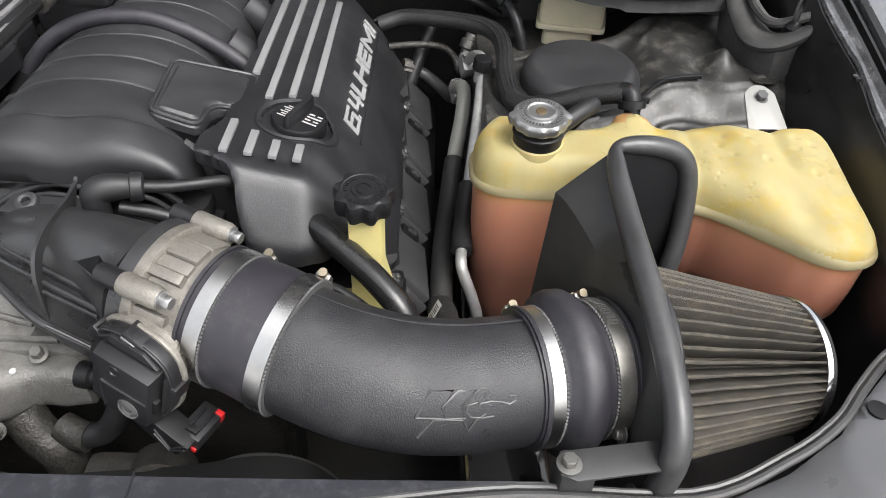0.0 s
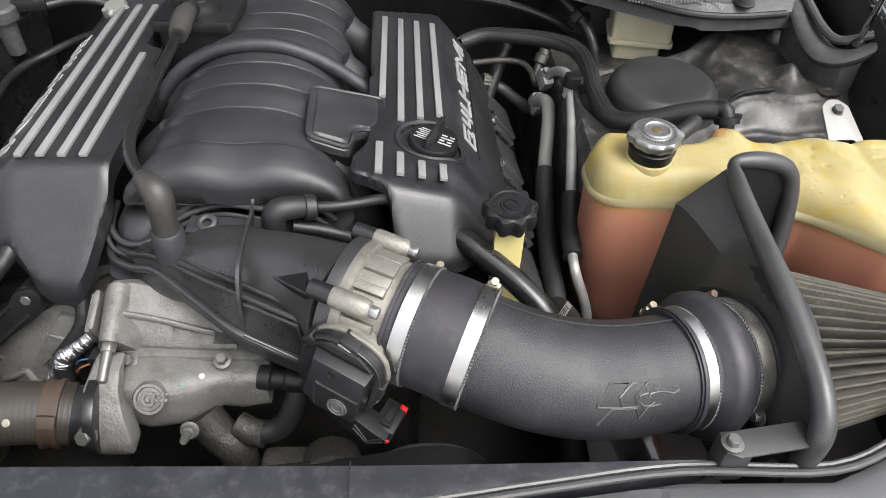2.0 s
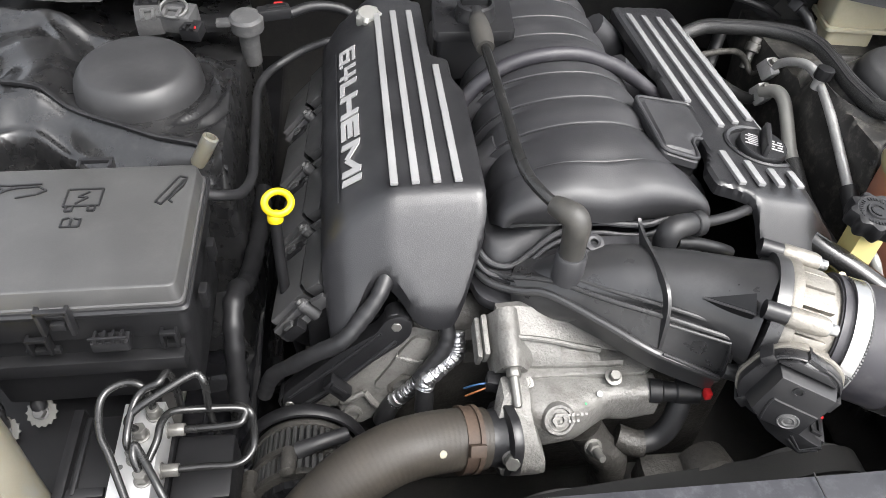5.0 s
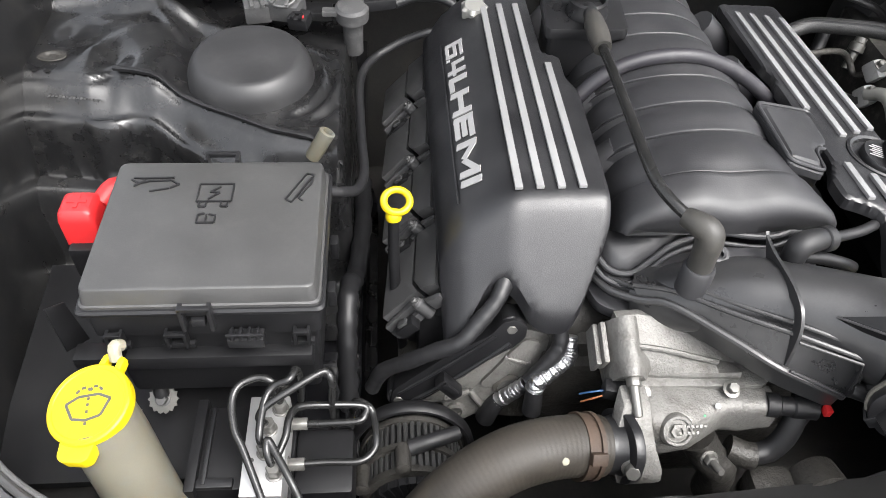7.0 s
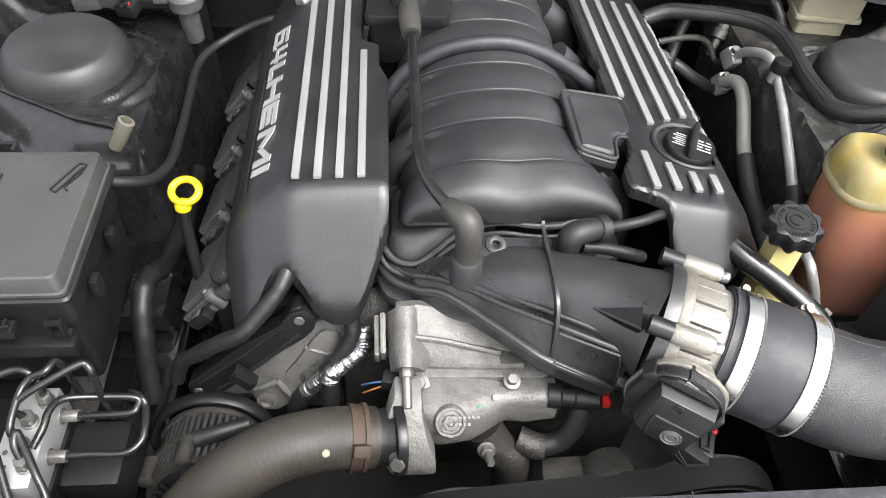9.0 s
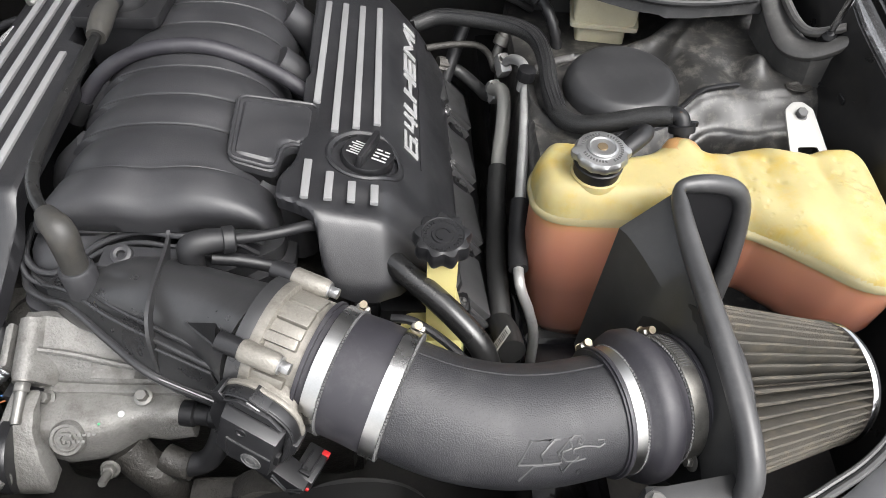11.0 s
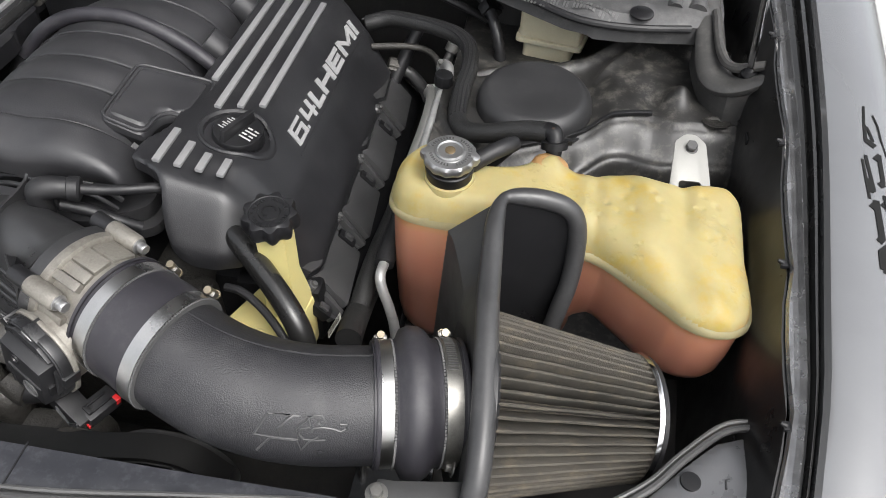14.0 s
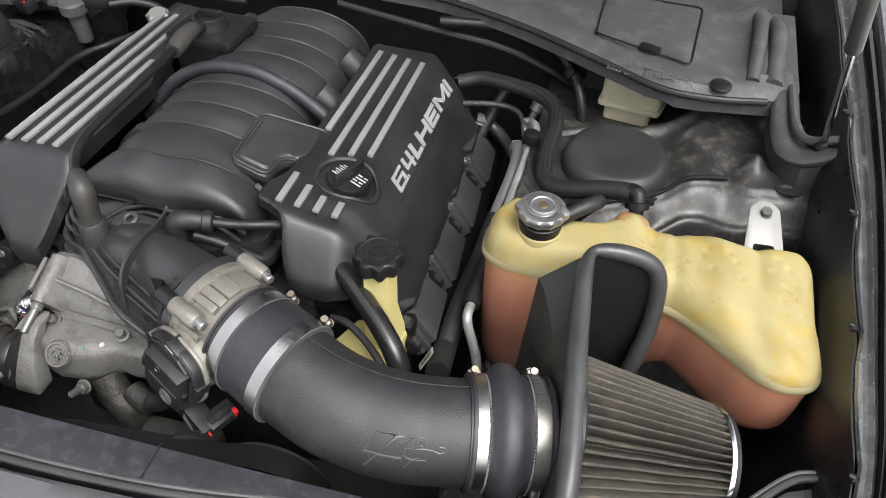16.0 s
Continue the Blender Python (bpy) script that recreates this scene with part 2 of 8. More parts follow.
pipe_black = surface("smooth_black_pipe", (0.010, 0.010, 0.010), 0.24, relief=0.03, dirt=DUST, dirt_amount=0.1)
bare_alu = surface("bare_aluminium_pipe", (0.34, 0.34, 0.335), 0.42, metal=0.5, vary=0.15, relief=0.05, dirt=(0.12, 0.11, 0.10), dirt_amount=0.4, scale=40)
seal_rubber = surface("dusty_seal_rubber", (0.045, 0.044, 0.043), 0.48, relief=0.1, dirt=(0.13, 0.125, 0.115), dirt_amount=0.4, scale=30)
flange_silver = surface("worn_silver_flange", (0.30, 0.302, 0.308), 0.24, metal=0.85, coat=0.2, vary=0.25, relief=0.05, dirt=(0.05, 0.05, 0.052), dirt_amount=0.35, scale=45, rough_vary=0.1)
chrome = surface("chrome", (0.58, 0.58, 0.59), 0.16, metal=1.0, vary=0.08, relief=0, rough_vary=0.06)
steel = surface("brushed_steel", (0.44, 0.437, 0.43), 0.30, metal=1.0, vary=0.15, relief=0.05, dirt=(0.25, 0.24, 0.22), dirt_amount=0.3)
zinc = surface("zinc_bolt", (0.15, 0.147, 0.138), 0.42, metal=0.7, vary=0.25, relief=0.1)
brass_zinc = surface("yellow_zinc", (0.26, 0.225, 0.165), 0.42, metal=0.8, vary=0.3, relief=0.1)
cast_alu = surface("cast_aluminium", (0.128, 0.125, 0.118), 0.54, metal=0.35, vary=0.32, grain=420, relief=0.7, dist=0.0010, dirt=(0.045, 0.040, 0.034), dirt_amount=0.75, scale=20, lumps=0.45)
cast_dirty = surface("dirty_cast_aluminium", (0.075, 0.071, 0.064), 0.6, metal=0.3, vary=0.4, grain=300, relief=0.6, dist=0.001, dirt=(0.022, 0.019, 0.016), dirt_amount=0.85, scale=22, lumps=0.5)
# grime plus the shade low in the bay, both in a darker base
cast_dark = surface("dark_grimy_cast_aluminium", (0.034, 0.032, 0.029), 0.55, metal=0.3, vary=0.45, grain=300, relief=0.6, dist=0.001, dirt=(0.012, 0.011, 0.010), dirt_amount=0.85, scale=24, lumps=0.5)
bright_zinc = surface("bright_zinc", (0.34, 0.34, 0.34), 0.36, metal=0.85, vary=0.2, relief=0.05)
tan_alu = surface("throttle_aluminium", (0.21, 0.198, 0.175), 0.48, metal=0.5, vary=0.25, grain=500, relief=0.5, dist=0.0008, dirt=(0.07, 0.055, 0.04), dirt_amount=0.6, scale=26, lumps=0.2)
dull_steel = surface("dull_clamp_steel", (0.20, 0.195, 0.18), 0.38, metal=0.9, vary=0.3, relief=0.1, dirt=(0.05, 0.045, 0.04), dirt_amount=0.5, scale=40)
machined = surface("machined_aluminium", (0.42, 0.42, 0.42), 0.42, metal=0.7, vary=0.1, relief=0.05)
silver_paint = surface("silver_paint", (0.235, 0.235, 0.237), 0.42, metal=0.3, vary=0.08, relief=0.05)
letter_paint = surface("letter_silver_paint", (0.265, 0.265, 0.267), 0.45, metal=0.1, vary=0.08, relief=0.05)
yellow_plastic = surface("yellow_plastic", (0.47, 0.36, 0.004), 0.45, vary=0.06, relief=0.05, spec=0.5)
red_plastic = surface("red_plastic", (0.42, 0.014, 0.016), 0.42, vary=0.1, relief=0.1)
cream_plastic = surface("cream_plastic", (0.235, 0.220, 0.170), 0.45, vary=0.16, relief=0.05, sss=0.15, dirt=(0.16, 0.13, 0.075), dirt_amount=0.5)
neck_plastic = surface("milky_neck_plastic", (0.105, 0.098, 0.075), 0.42, vary=0.15, relief=0.05, sss=0.2, dirt=(0.10, 0.11, 0.115), dirt_amount=0.6, scale=10)
fluid_plastic = surface("cream_reservoir_plastic", (0.40, 0.37, 0.27), 0.45, vary=0.12, relief=0.05, sss=0.15, dirt=(0.25, 0.21, 0.13), dirt_amount=0.3)
ps_plastic = surface("pale_yellow_plastic", (0.48, 0.42, 0.18), 0.45, vary=0.1, relief=0.05, sss=0.15)
white_print = surface("white_print", (0.34, 0.34, 0.335), 0.5, vary=0.05, relief=0)
decal_black = surface("matt_black_decal", (0.006, 0.006, 0.006), 0.7, vary=0.1, relief=0, spec=0.2)
grey_print = surface("dark_print", (0.05, 0.05, 0.05), 0.6, vary=0.1, relief=0)
hose_rubber = surface("brown_ribbed_hose_rubber", (0.023, 0.020, 0.0165), 0.56, spec=0.32, vary=0.35, grain=420, relief=0.4, dirt=(0.06, 0.050, 0.038), dirt_amount=0.35, scale=18)
rust = surface("rusty_clip", (0.038, 0.024, 0.016), 0.7, metal=0.2, vary=0.6, grain=300, relief=0.5)
foil = surface("foil_sleeve", (0.48, 0.48, 0.49), 0.40, metal=1.0, vary=0.2, grain=260, relief=1.0, dist=0.002)
pale_metal = surface("pale_coated_bracket", (0.23, 0.228, 0.215), 0.45, metal=0.3, vary=0.1, relief=0.1)
copper = surface("worn_copper", (0.20, 0.15, 0.09), 0.45, metal=0.8, vary=0.3, relief=0.2)
fascia_paint = surface("grey_front_paint", (0.075, 0.076, 0.08), 0.36, metal=0.2, coat=0.4, vary=0.1, relief=0.05, dirt=(0.12, 0.115, 0.11), dirt_amount=0.25)
cover_strip = surface("scratched_cover_plastic", (0.018, 0.019, 0.023), 0.42, grain=400, relief=0.15, dirt=(0.10, 0.10, 0.11), dirt_amount=0.4, scale=40)
pale_rubber = surface("greyed_rubber", (0.06, 0.06, 0.06), 0.45, vary=0.3, relief=0.1)
trim_rubber = surface("soft_trim_rubber", (0.028, 0.028, 0.029), 0.42, relief=0.1, dirt=DUST, dirt_amount=0.25, scale=30)
# black lining with a raised base colour, to lift the bay's deep shadows
bay_lift = surface("lightened_black_lining", (0.034, 0.033, 0.032), 0.6, vary=0.4, grain=300, relief=0.2, dirt=(0.07, 0.065, 0.055), dirt_amount=0.5, scale=12)
concrete = surface("concrete_floor", (0.58, 0.57, 0.555), 0.8, vary=0.2, grain=160, relief=0.4, scale=3.0)
cap_steel = surface("stamped_cap_steel", (0.34, 0.34, 0.34), 0.34, metal=0.9, vary=0.15, grain=500, relief=0.1)
lid_plastic = surface("fuse_lid_plastic", (0.037, 0.037, 0.037), 0.46, grain=900, relief=0.22, dirt=(0.10, 0.097, 0.092), dirt_amount=0.16)
cowl_plastic = surface("weathered_cowl_plastic", (0.044, 0.044, 0.045), 0.58, grain=500, relief=0.3, dirt=(0.15, 0.145, 0.14), dirt_amount=0.42, scale=16, spec=0.4)
belt_rubber = surface("belt_rubber", (0.006, 0.006, 0.006), 0.62, relief=0.2, spec=0.25)


def tank_material():
    """Milky yellow plastic; below the level the red coolant shows through the wall."""
    ma = surface("yellowed_tank_plastic", (0.285, 0.242, 0.112), 0.50, vary=0.18, grain=60, relief=0.2, dist=0.0012, sss=0.5, spec=0.30, dirt=(0.31, 0.205, 0.012), dirt_amount=1.0, scale=7)
    n, l = ma.node_tree.nodes, ma.node_tree.links
    bs = n["Principled BSDF"]
    # clusters of small moulding pits
    vor, where = n.new("ShaderNodeTexVoronoi"), n.new("ShaderNodeTexNoise")
    vor.inputs["Scale"].default_value, where.inputs["Scale"].default_value, where.inputs["Detail"].default_value = 125, 17, 1
    pit, near = n.new("ShaderNodeMapRange"), n.new("ShaderNodeMapRange")
    pit.inputs["From Min"].default_value, pit.inputs["From Max"].default_value = 0.38, 0.18
    near.inputs["From Min"].default_value, near.inputs["From Max"].default_value = 0.56, 0.64
    both = n.new("ShaderNodeMath")
    both.operation = "MULTIPLY"
    dent = n.new("ShaderNodeBump")
    dent.inputs["Strength"].default_value, dent.inputs["Distance"].default_value, dent.invert = 0.30, 0.0014, True
    for node in (vor, where):
        l.new(n["Texture Coordinate"].outputs["Object"], node.inputs["Vector"])
    l.new(vor.outputs["Distance"], pit.inputs["Value"])
    l.new(where.outputs["Fac"], near.inputs["Value"])
    l.new(pit.outputs["Result"], both.inputs[0])
    l.new(near.outputs["Result"], both.inputs[1])
    upper = n.new("ShaderNodeMath")
    upper.operation = "MULTIPLY"
    l.new(both.outputs[0], upper.inputs[0])
    l.new(upper.outputs[0], dent.inputs["Height"])
    l.new(bs.inputs["Normal"].links[0].from_socket, dent.inputs["Normal"])
    l.new(dent.outputs["Normal"], bs.inputs["Normal"])
    old = bs.inputs["Base Color"].links[0].from_socket
    co = n["Texture Coordinate"]
    sep = n.new("ShaderNodeSeparateXYZ")
    l.new(co.outputs["Object"], sep.inputs[0])
    wob = n.new("ShaderNodeTexNoise")
    wob.inputs["Scale"].default_value = 16
    l.new(co.outputs["Object"], wob.inputs["Vector"])
    z = n.new("ShaderNodeMath")
    z.operation = "MULTIPLY_ADD"
    l.new(wob.outputs["Fac"], z.inputs[0])
    z.inputs[1].default_value = 0.014
    tilt = n.new("ShaderNodeMath")
    tilt.operation = "MULTIPLY_ADD"
    l.new(sep.outputs["X"], tilt.inputs[0])
    tilt.inputs[1].default_value = -0.030
    l.new(sep.outputs["Z"], tilt.inputs[2])
    l.new(tilt.outputs[0], z.inputs[2])
    # coolant seen through the wall: deep red, salmon, orange near the level
    level = n.new("ShaderNodeMapRange")
    level.inputs["From Min"].default_value, level.inputs["From Max"].default_value = 0.79, 0.914
    l.new(z.outputs[0], level.inputs["Value"])
    red = n.new("ShaderNodeValToRGB")
    red.color_ramp.elements[0].position, red.color_ramp.elements[0].color = 0.0, (0.150, 0.066, 0.046, 1)
    red.color_ramp.elements[1].position, red.color_ramp.elements[1].color = 1.0, (0.28, 0.200, 0.06, 1)
    for at, c in ((0.50, (0.300, 0.128, 0.085, 1)), (0.80, (0.370, 0.170, 0.105, 1)), (0.92, (0.36, 0.205, 0.075, 1))):
        red.color_ramp.elements.new(at).color = c
    l.new(level.outputs["Result"], red.inputs["Fac"])
    lev = n.new("ShaderNodeMapRange")
    lev.inputs["From Min"].default_value, lev.inputs["From Max"].default_value = 0.900, 0.914
    l.new(z.outputs[0], lev.inputs["Value"])
    l.new(lev.outputs["Result"], upper.inputs[1])
    mix = n.new("ShaderNodeMix")
    mix.data_type = "RGBA"
    l.new(lev.outputs["Result"], mix.inputs[0])
    l.new(red.outputs["Color"], mix.inputs[6])
    l.new(old, mix.inputs[7])
    l.new(mix.outputs[2], bs.inputs["Base Color"])
    return ma


tank_plastic = tank_material()
orange_plastic = surface("orange_stained_plastic", (0.29, 0.165, 0.066), 0.46, vary=0.3, relief=0.1, sss=0.3, scale=30)
seam_plastic = surface("pale_seam_plastic", (0.255, 0.222, 0.125), 0.55, vary=0.15, relief=0.1, sss=0.3, spec=0.3)


def braid_material():
    ma = surface("braided_sleeve", (0.008, 0.008, 0.009), 0.5, grain=800, relief=0.2)
    n, l = ma.node_tree.nodes, ma.node_tree.links
    w = n.new("ShaderNodeTexVoronoi")
    w.inputs["Scale"].default_value = 850
    l.new(n["Texture Coordinate"].outputs["Object"], w.inputs["Vector"])
    # pale threads between dark gaps
    thread = n.new("ShaderNodeValToRGB")
    thread.color_ramp.elements[0].position, thread.color_ramp.elements[1].position = 0.15, 0.6
    thread.color_ramp.elements[0].color, thread.color_ramp.elements[1].color = (0.032, 0.032, 0.032, 1), (0.006, 0.006, 0.006, 1)
    l.new(w.outputs["Distance"], thread.inputs["Fac"])
    l.new(thread.outputs["Color"], n["Principled BSDF"].inputs["Base Color"])
    bp = n.new("ShaderNodeBump")
    bp.inputs["Strength"].default_value, bp.inputs["Distance"].default_value = 0.45, 0.0006
    l.new(w.outputs["Distance"], bp.inputs["Height"])
    l.new(bp.outputs["Normal"], n["Principled BSDF"].inputs["Normal"])
    return ma


braid = braid_material()


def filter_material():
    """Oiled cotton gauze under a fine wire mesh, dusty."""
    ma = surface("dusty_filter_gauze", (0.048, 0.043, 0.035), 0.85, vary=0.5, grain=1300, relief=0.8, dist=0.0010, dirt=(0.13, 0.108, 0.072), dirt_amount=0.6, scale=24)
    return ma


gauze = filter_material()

# ---- the setting: ground, bay, body panels ----
CX = -0.3315   # middle of the engine and of the car


def structure(name, bm, material, label, category="", angle=35):
    return tagged(new(name, mesh_of(name, bm, material, angle)), label, category or name.replace("_", " "), kind="structure")


structure("ground", prism([(-400, -400), (400, -400), (400, 400), (-400, 400)], -0.3, 0.0), concrete, "pale grey concrete ground under the car", "ground")

# floor of the bay and its frame rails
structure("undertray", box((CX, 0.75, 0.36), (1.5, 1.5, 0.02), 0.004), bay_lift, "black plastic undertray below the engine, tone lifted out of shade", "undertray")
for s in (-1, 1):
    structure("frame_rail", box((CX + s * 0.42, 0.75, 0.62), (0.09, 1.3, 0.13), 0.012), gloss_black, "black painted frame rail along the engine bay", "frame rail")
structure("firewall", box((CX, 1.32, 0.525), (1.62, 0.03, 1.05), 0.004), bay_lift, "black firewall behind the engine, tone lifted out of shade", "firewall")


# body sides: inner wall, flange, and the outer wing
def top_line(y):
    """Height and half-width of the wing's inner edge along the car."""
    z = 0.938 + (y - 0.389) * 0.168 - 0.03 * step(y, 0.75, 1.5)
    half = 0.768 + 0.014 * step(y, 0.35, 0.75) + (y - 0.4) * 0.03
    return half, z


WING = ((0.0, -0.05), (0.0, 0.002), (0.004, 0.007), (0.025, 0.012), (0.055, 0.009), (0.085, -0.006), (0.11, -0.035), (0.128, -0.09), (0.138, -0.20))


def wing_gap(y):
    return 0.012 + 0.032 * (max(y, 0.37) - 0.37)


def wing_height(x, y):
    """Height of the outer wing's surface."""
    h, z = top_line(y)
    return z + float(np.interp(abs(x - CX) - h - wing_gap(y), [p[0] for p in WING[1:]], [p[1] for p in WING[1:]]))


for s, side in ((1, "left"), (-1, "right")):
    ys = [0.05 + 0.035 * k for k in range(47)]
    wall, wing, lip, channel = [], [], [], []
    for y in ys:
        h, z = top_line(y)
        nose = 1 - step(y, -0.1, 0.45)
        h -= 0.10 * nose
        z -= 0.03 * nose
        # small kinks where the clips sit
        kink = 0.004 * (bump(y, 0.389, 0.02) + bump(y, 0.548, 0.02) + bump(y, 0.70, 0.02) + bump(y, 0.87, 0.02)) + 0.0012 * math.sin(y * 37)
        g = wing_gap(y)
        x = lambda q: CX + s * q
        wall.append([(x(h - 0.045), y, 0.55), (x(h - 0.04), y, 0.74), (x(h - 0.026), y, 0.80), (x(h - 0.030), y, z - 0.055), (x(h - 0.022), y, z - 0.03), (x(h - 0.016 + kink), y, z - 0.008),
                     (x(h - 0.012), y, z - 0.008), (x(h - 0.010), y, z - 0.06), (x(h + 0.002), y, 0.55)])
        lip.append([(x(h - 0.0125 + kink), y, z - 0.012), (x(h - 0.0135 + kink), y, z - 0.006), (x(h - 0.0115 + kink), y, z - 0.0025), (x(h - 0.008), y, z - 0.0045), (x(h - 0.004), y, z - 0.003), (x(h), y, z + 0.0015), (x(h + 0.0012), y, z), (x(h + 0.0012), y, z - 0.014)])
        channel.append([(x(h + 0.0015), y, z - 0.016), (x(h + 0.0015), y, z - 0.003), (x(h + 0.3 * g), y, z - 0.002), (x(h + 0.36 * g), y, z - 0.010), (x(h + 0.58 * g), y, z - 0.011), (x(h + 0.64 * g), y, z - 0.0015), (x(h + 0.8 * g), y, z - 0.002), (x(h + 0.84 * g), y, z - 0.012), (x(h + g - 0.0005), y, z - 0.014), (x(h + g - 0.0005), y, z - 0.020)])
        wing.append([(x(h + g + d), y, z + e) for d, e in WING] + [(x(h + g + 0.14), y, 0.0), (x(h + g + 0.08), y, 0.0)])
    structure("inner_wing_" + side, loft(wall), wing_black, "glossy black painted inner wing of the bay", "inner wing")
    structure("wing_flange_" + side, loft(lip), flange_silver, "worn silver-grey metal flange along the wing edge", "flange", 25)
    structure("wing_channel_" + side, loft(channel), pipe_black, "ribbed black rubber strip between flange and wing", "seal", 25)
    structure("wing_panel_" + side, loft(wing), fender_paint, "polished grey outer wing panel reflecting the sky", "wing panel")

# strut towers: pressed sheet with a lapped seam, a rolled front fold and a ridge behind
SEAM_U, SEAM_Y = (0.39, 0.41, 0.436, 0.475, 0.517, 0.555, 0.606, 0.640, 0.665, 0.690, 0.73, 0.79), (0.690, 0.712, 0.720, 0.733, 0.757, 0.777, 0.810, 0.820, 0.824, 0.812, 0.818, 0.824)
FOLD_U, FOLD_Y = (0.38, 0.414, 0.452, 0.494, 0.517, 0.539, 0.580, 0.624, 0.657, 0.669, 0.689, 0.79), (0.681, 0.681, 0.684, 0.692, 0.692, 0.713, 0.747, 0.774, 0.770, 0.757, 0.770, 0.780)
RIDGE_U, RIDGE_Y = (0.36, 0.444, 0.529, 0.584, 0.641, 0.699, 0.744, 0.80), (0.84, 0.880, 0.916, 0.948, 0.976, 0.984, 0.975, 0.96)


def seam_at(u):
    return float(np.interp(u, SEAM_U, SEAM_Y))


def tower_height(u, y, s):
    """Height of the wheel-house sheet; u is the distance from the middle of the car."""
    low = 0.70
    ys, yf, yr = seam_at(u), sum(float(np.interp(u + e, FOLD_U, FOLD_Y)) for e in (-0.016, -0.008, 0.0, 0.008, 0.016)) / 5, float(np.interp(u, RIDGE_U, RIDGE_Y))
    d = math.hypot(u - 0.511, y - 0.836)
    top = 0.893 + 0.019 * step(u, 0.575, 0.62)
    z = top
    # pressed rings round the dome
    z += 0.0045 * math.cos((d - 0.092) * 300) * step(d, 0.085, 0.092) * (1 - step(d, 0.128, 0.140)) * (1 - step(u, 0.50, 0.55)) * step(y, ys + 0.022, ys + 0.05)
    # lap below the seam, falling to the rolled fold
    k = step(y, yf, ys - 0.004)
    z -= 0.036 * (1 - k) + 0.006 * (1 - step(y, ys - 0.004, ys + 0.001))
    z += 0.006 * bump(y, yf + 0.004, 0.0055)
    face = step(y, yf - 0.014, yf)
    z = low + 0.10 * step(y, yf - 0.075, yf - 0.03) * step(u, 0.56, 0.62) + (z - low - 0.10 * step(y, yf - 0.075, yf - 0.03) * step(u, 0.56, 0.62)) * face
    # inner flank
    z = 0.60 + (z - 0.60) * step(u, 0.372, 0.398)
    # ridge that runs up to the scuttle, and the panel behind it
    z += 0.012 * bump(y, yr, 0.012) * step(u, 0.42, 0.50) - 0.030 * step(y, yr + 0.008, yr + 0.03)
    # soft creases, a peaked bump and hollows
    z += 0.006 * bump(y - 0.964 + 2.2 * max(0, 0.642 - u) ** 1.0 * 0.6, 0, 0.010) * step(u, 0.58, 0.61) * (1 - step(u, 0.68, 0.72))
    z += (0.020 if s > 0 else 0.004) * bump(u, 0.697, 0.016) * bump(y, 0.862, 0.018) - 0.007 * bump(u, 0.668, 0.016) * bump(y, 0.850, 0.025)
    z += 0.005 * bump(u, 0.640, 0.03) * bump(y, 0.905, 0.03) - 0.005 * bump(u, 0.730, 0.02) * bump(y, 0.905, 0.03)
    z += 0.0012 * math.sin(u * 70 + y * 40) * bump(u, 0.66, 0.06) * face
    return z


for s, side, dz in ((1, "left", 0.0), (-1, "right", 0.028)):
    pts = [(0.36, 0.60), (0.76, 0.60), (0.775, 0.80), (0.785, 1.12), (0.40, 1.12), (0.36, 0.95)]
    out = [(CX + s * u, y) for u, y in pts]
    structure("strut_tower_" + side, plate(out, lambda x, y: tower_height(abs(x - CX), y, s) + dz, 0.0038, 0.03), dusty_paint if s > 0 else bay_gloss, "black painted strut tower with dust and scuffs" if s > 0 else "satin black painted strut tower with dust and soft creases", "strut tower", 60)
    # lapped sheet edge along the seam
    rows = []
    for u in [0.392 + 0.009 * k for k in range(31)]:
        y = seam_at(u)
        z = 0.8955 + 0.019 * step(u, 0.575, 0.62) + dz - 0.02 * (1 - step(u, 0.392, 0.43))
        rows.append([(CX + s * u, y + 0.004, z - 0.002), (CX + s * u, y + 0.004, z + 0.0014), (CX + s * u, y - 0.002, z + 0.0036), (CX + s * u, y - 0.0045, z + 0.0026), (CX + s * u, y - 0.004, z - 0.0015)])
    structure("tower_seam_" + side, loft(rows), rubber, "black sealed lap seam along the strut tower", "seam", 50)

structure("wing_shelf", plate([(-1.07, 0.40), (-0.80, 0.40), (-0.80, 0.66), (-1.07, 0.66)], lambda x, y: 0.75 + 0.12 * (y - 0.42), 0.03, 0.01), dark_plastic, "black shelf under the fuse box", "shelf")

# front: black radiator cover strip, rubber seal, grey fascia with its corner pieces
SEAL = [(-0.760, 0.124), (-0.735, 0.122), (-0.713, 0.112), (-0.68, 0.081), (-0.65, 0.050), (-0.605, 0.023), (-0.53, -0.004), (-0.42, 0.002), (-0.30, -0.010), (-0.15, -0.036), (0.0, -0.042), (0.15, -0.036), (0.28, -0.018), (0.40, -0.003), (0.53, -0.004), (0.605, 0.023), (0.65, 0.050), (0.68, 0.081), (0.713, 0.112), (0.735, 0.122), (0.760, 0.124)]
SEAL = [(CX + u, 0.290 + d) for u, d in SEAL]
strip = [(x, y) for x, y in SEAL[7:14]] + [(0.10, 0.2965), (-0.75, 0.2975)]
structure("radiator_cover", plate(strip, lambda x, y: 0.864 + 0.002 * math.sin(x * 9), 0.012, 0.03, 0.003), cover_strip, "black scratched plastic radiator cover along the front of the bay", "radiator cover")
structure("cover_seam", box((-0.205, 0.276, 0.8665), (0.0012, 0.042, 0.0012), 0), rubber, "fine seam across the radiator cover", "seam")
seal_z = lambda x: 0.866 + 0.022 * step(abs(x - CX), 0.52, 0.70)
structure("front_seal", tube([(x, y - 0.003, seal_z(x)) for x, y in SEAL], 0.0038, 10, 5), satin_black, "black rubber seal along the front edge", "seal")
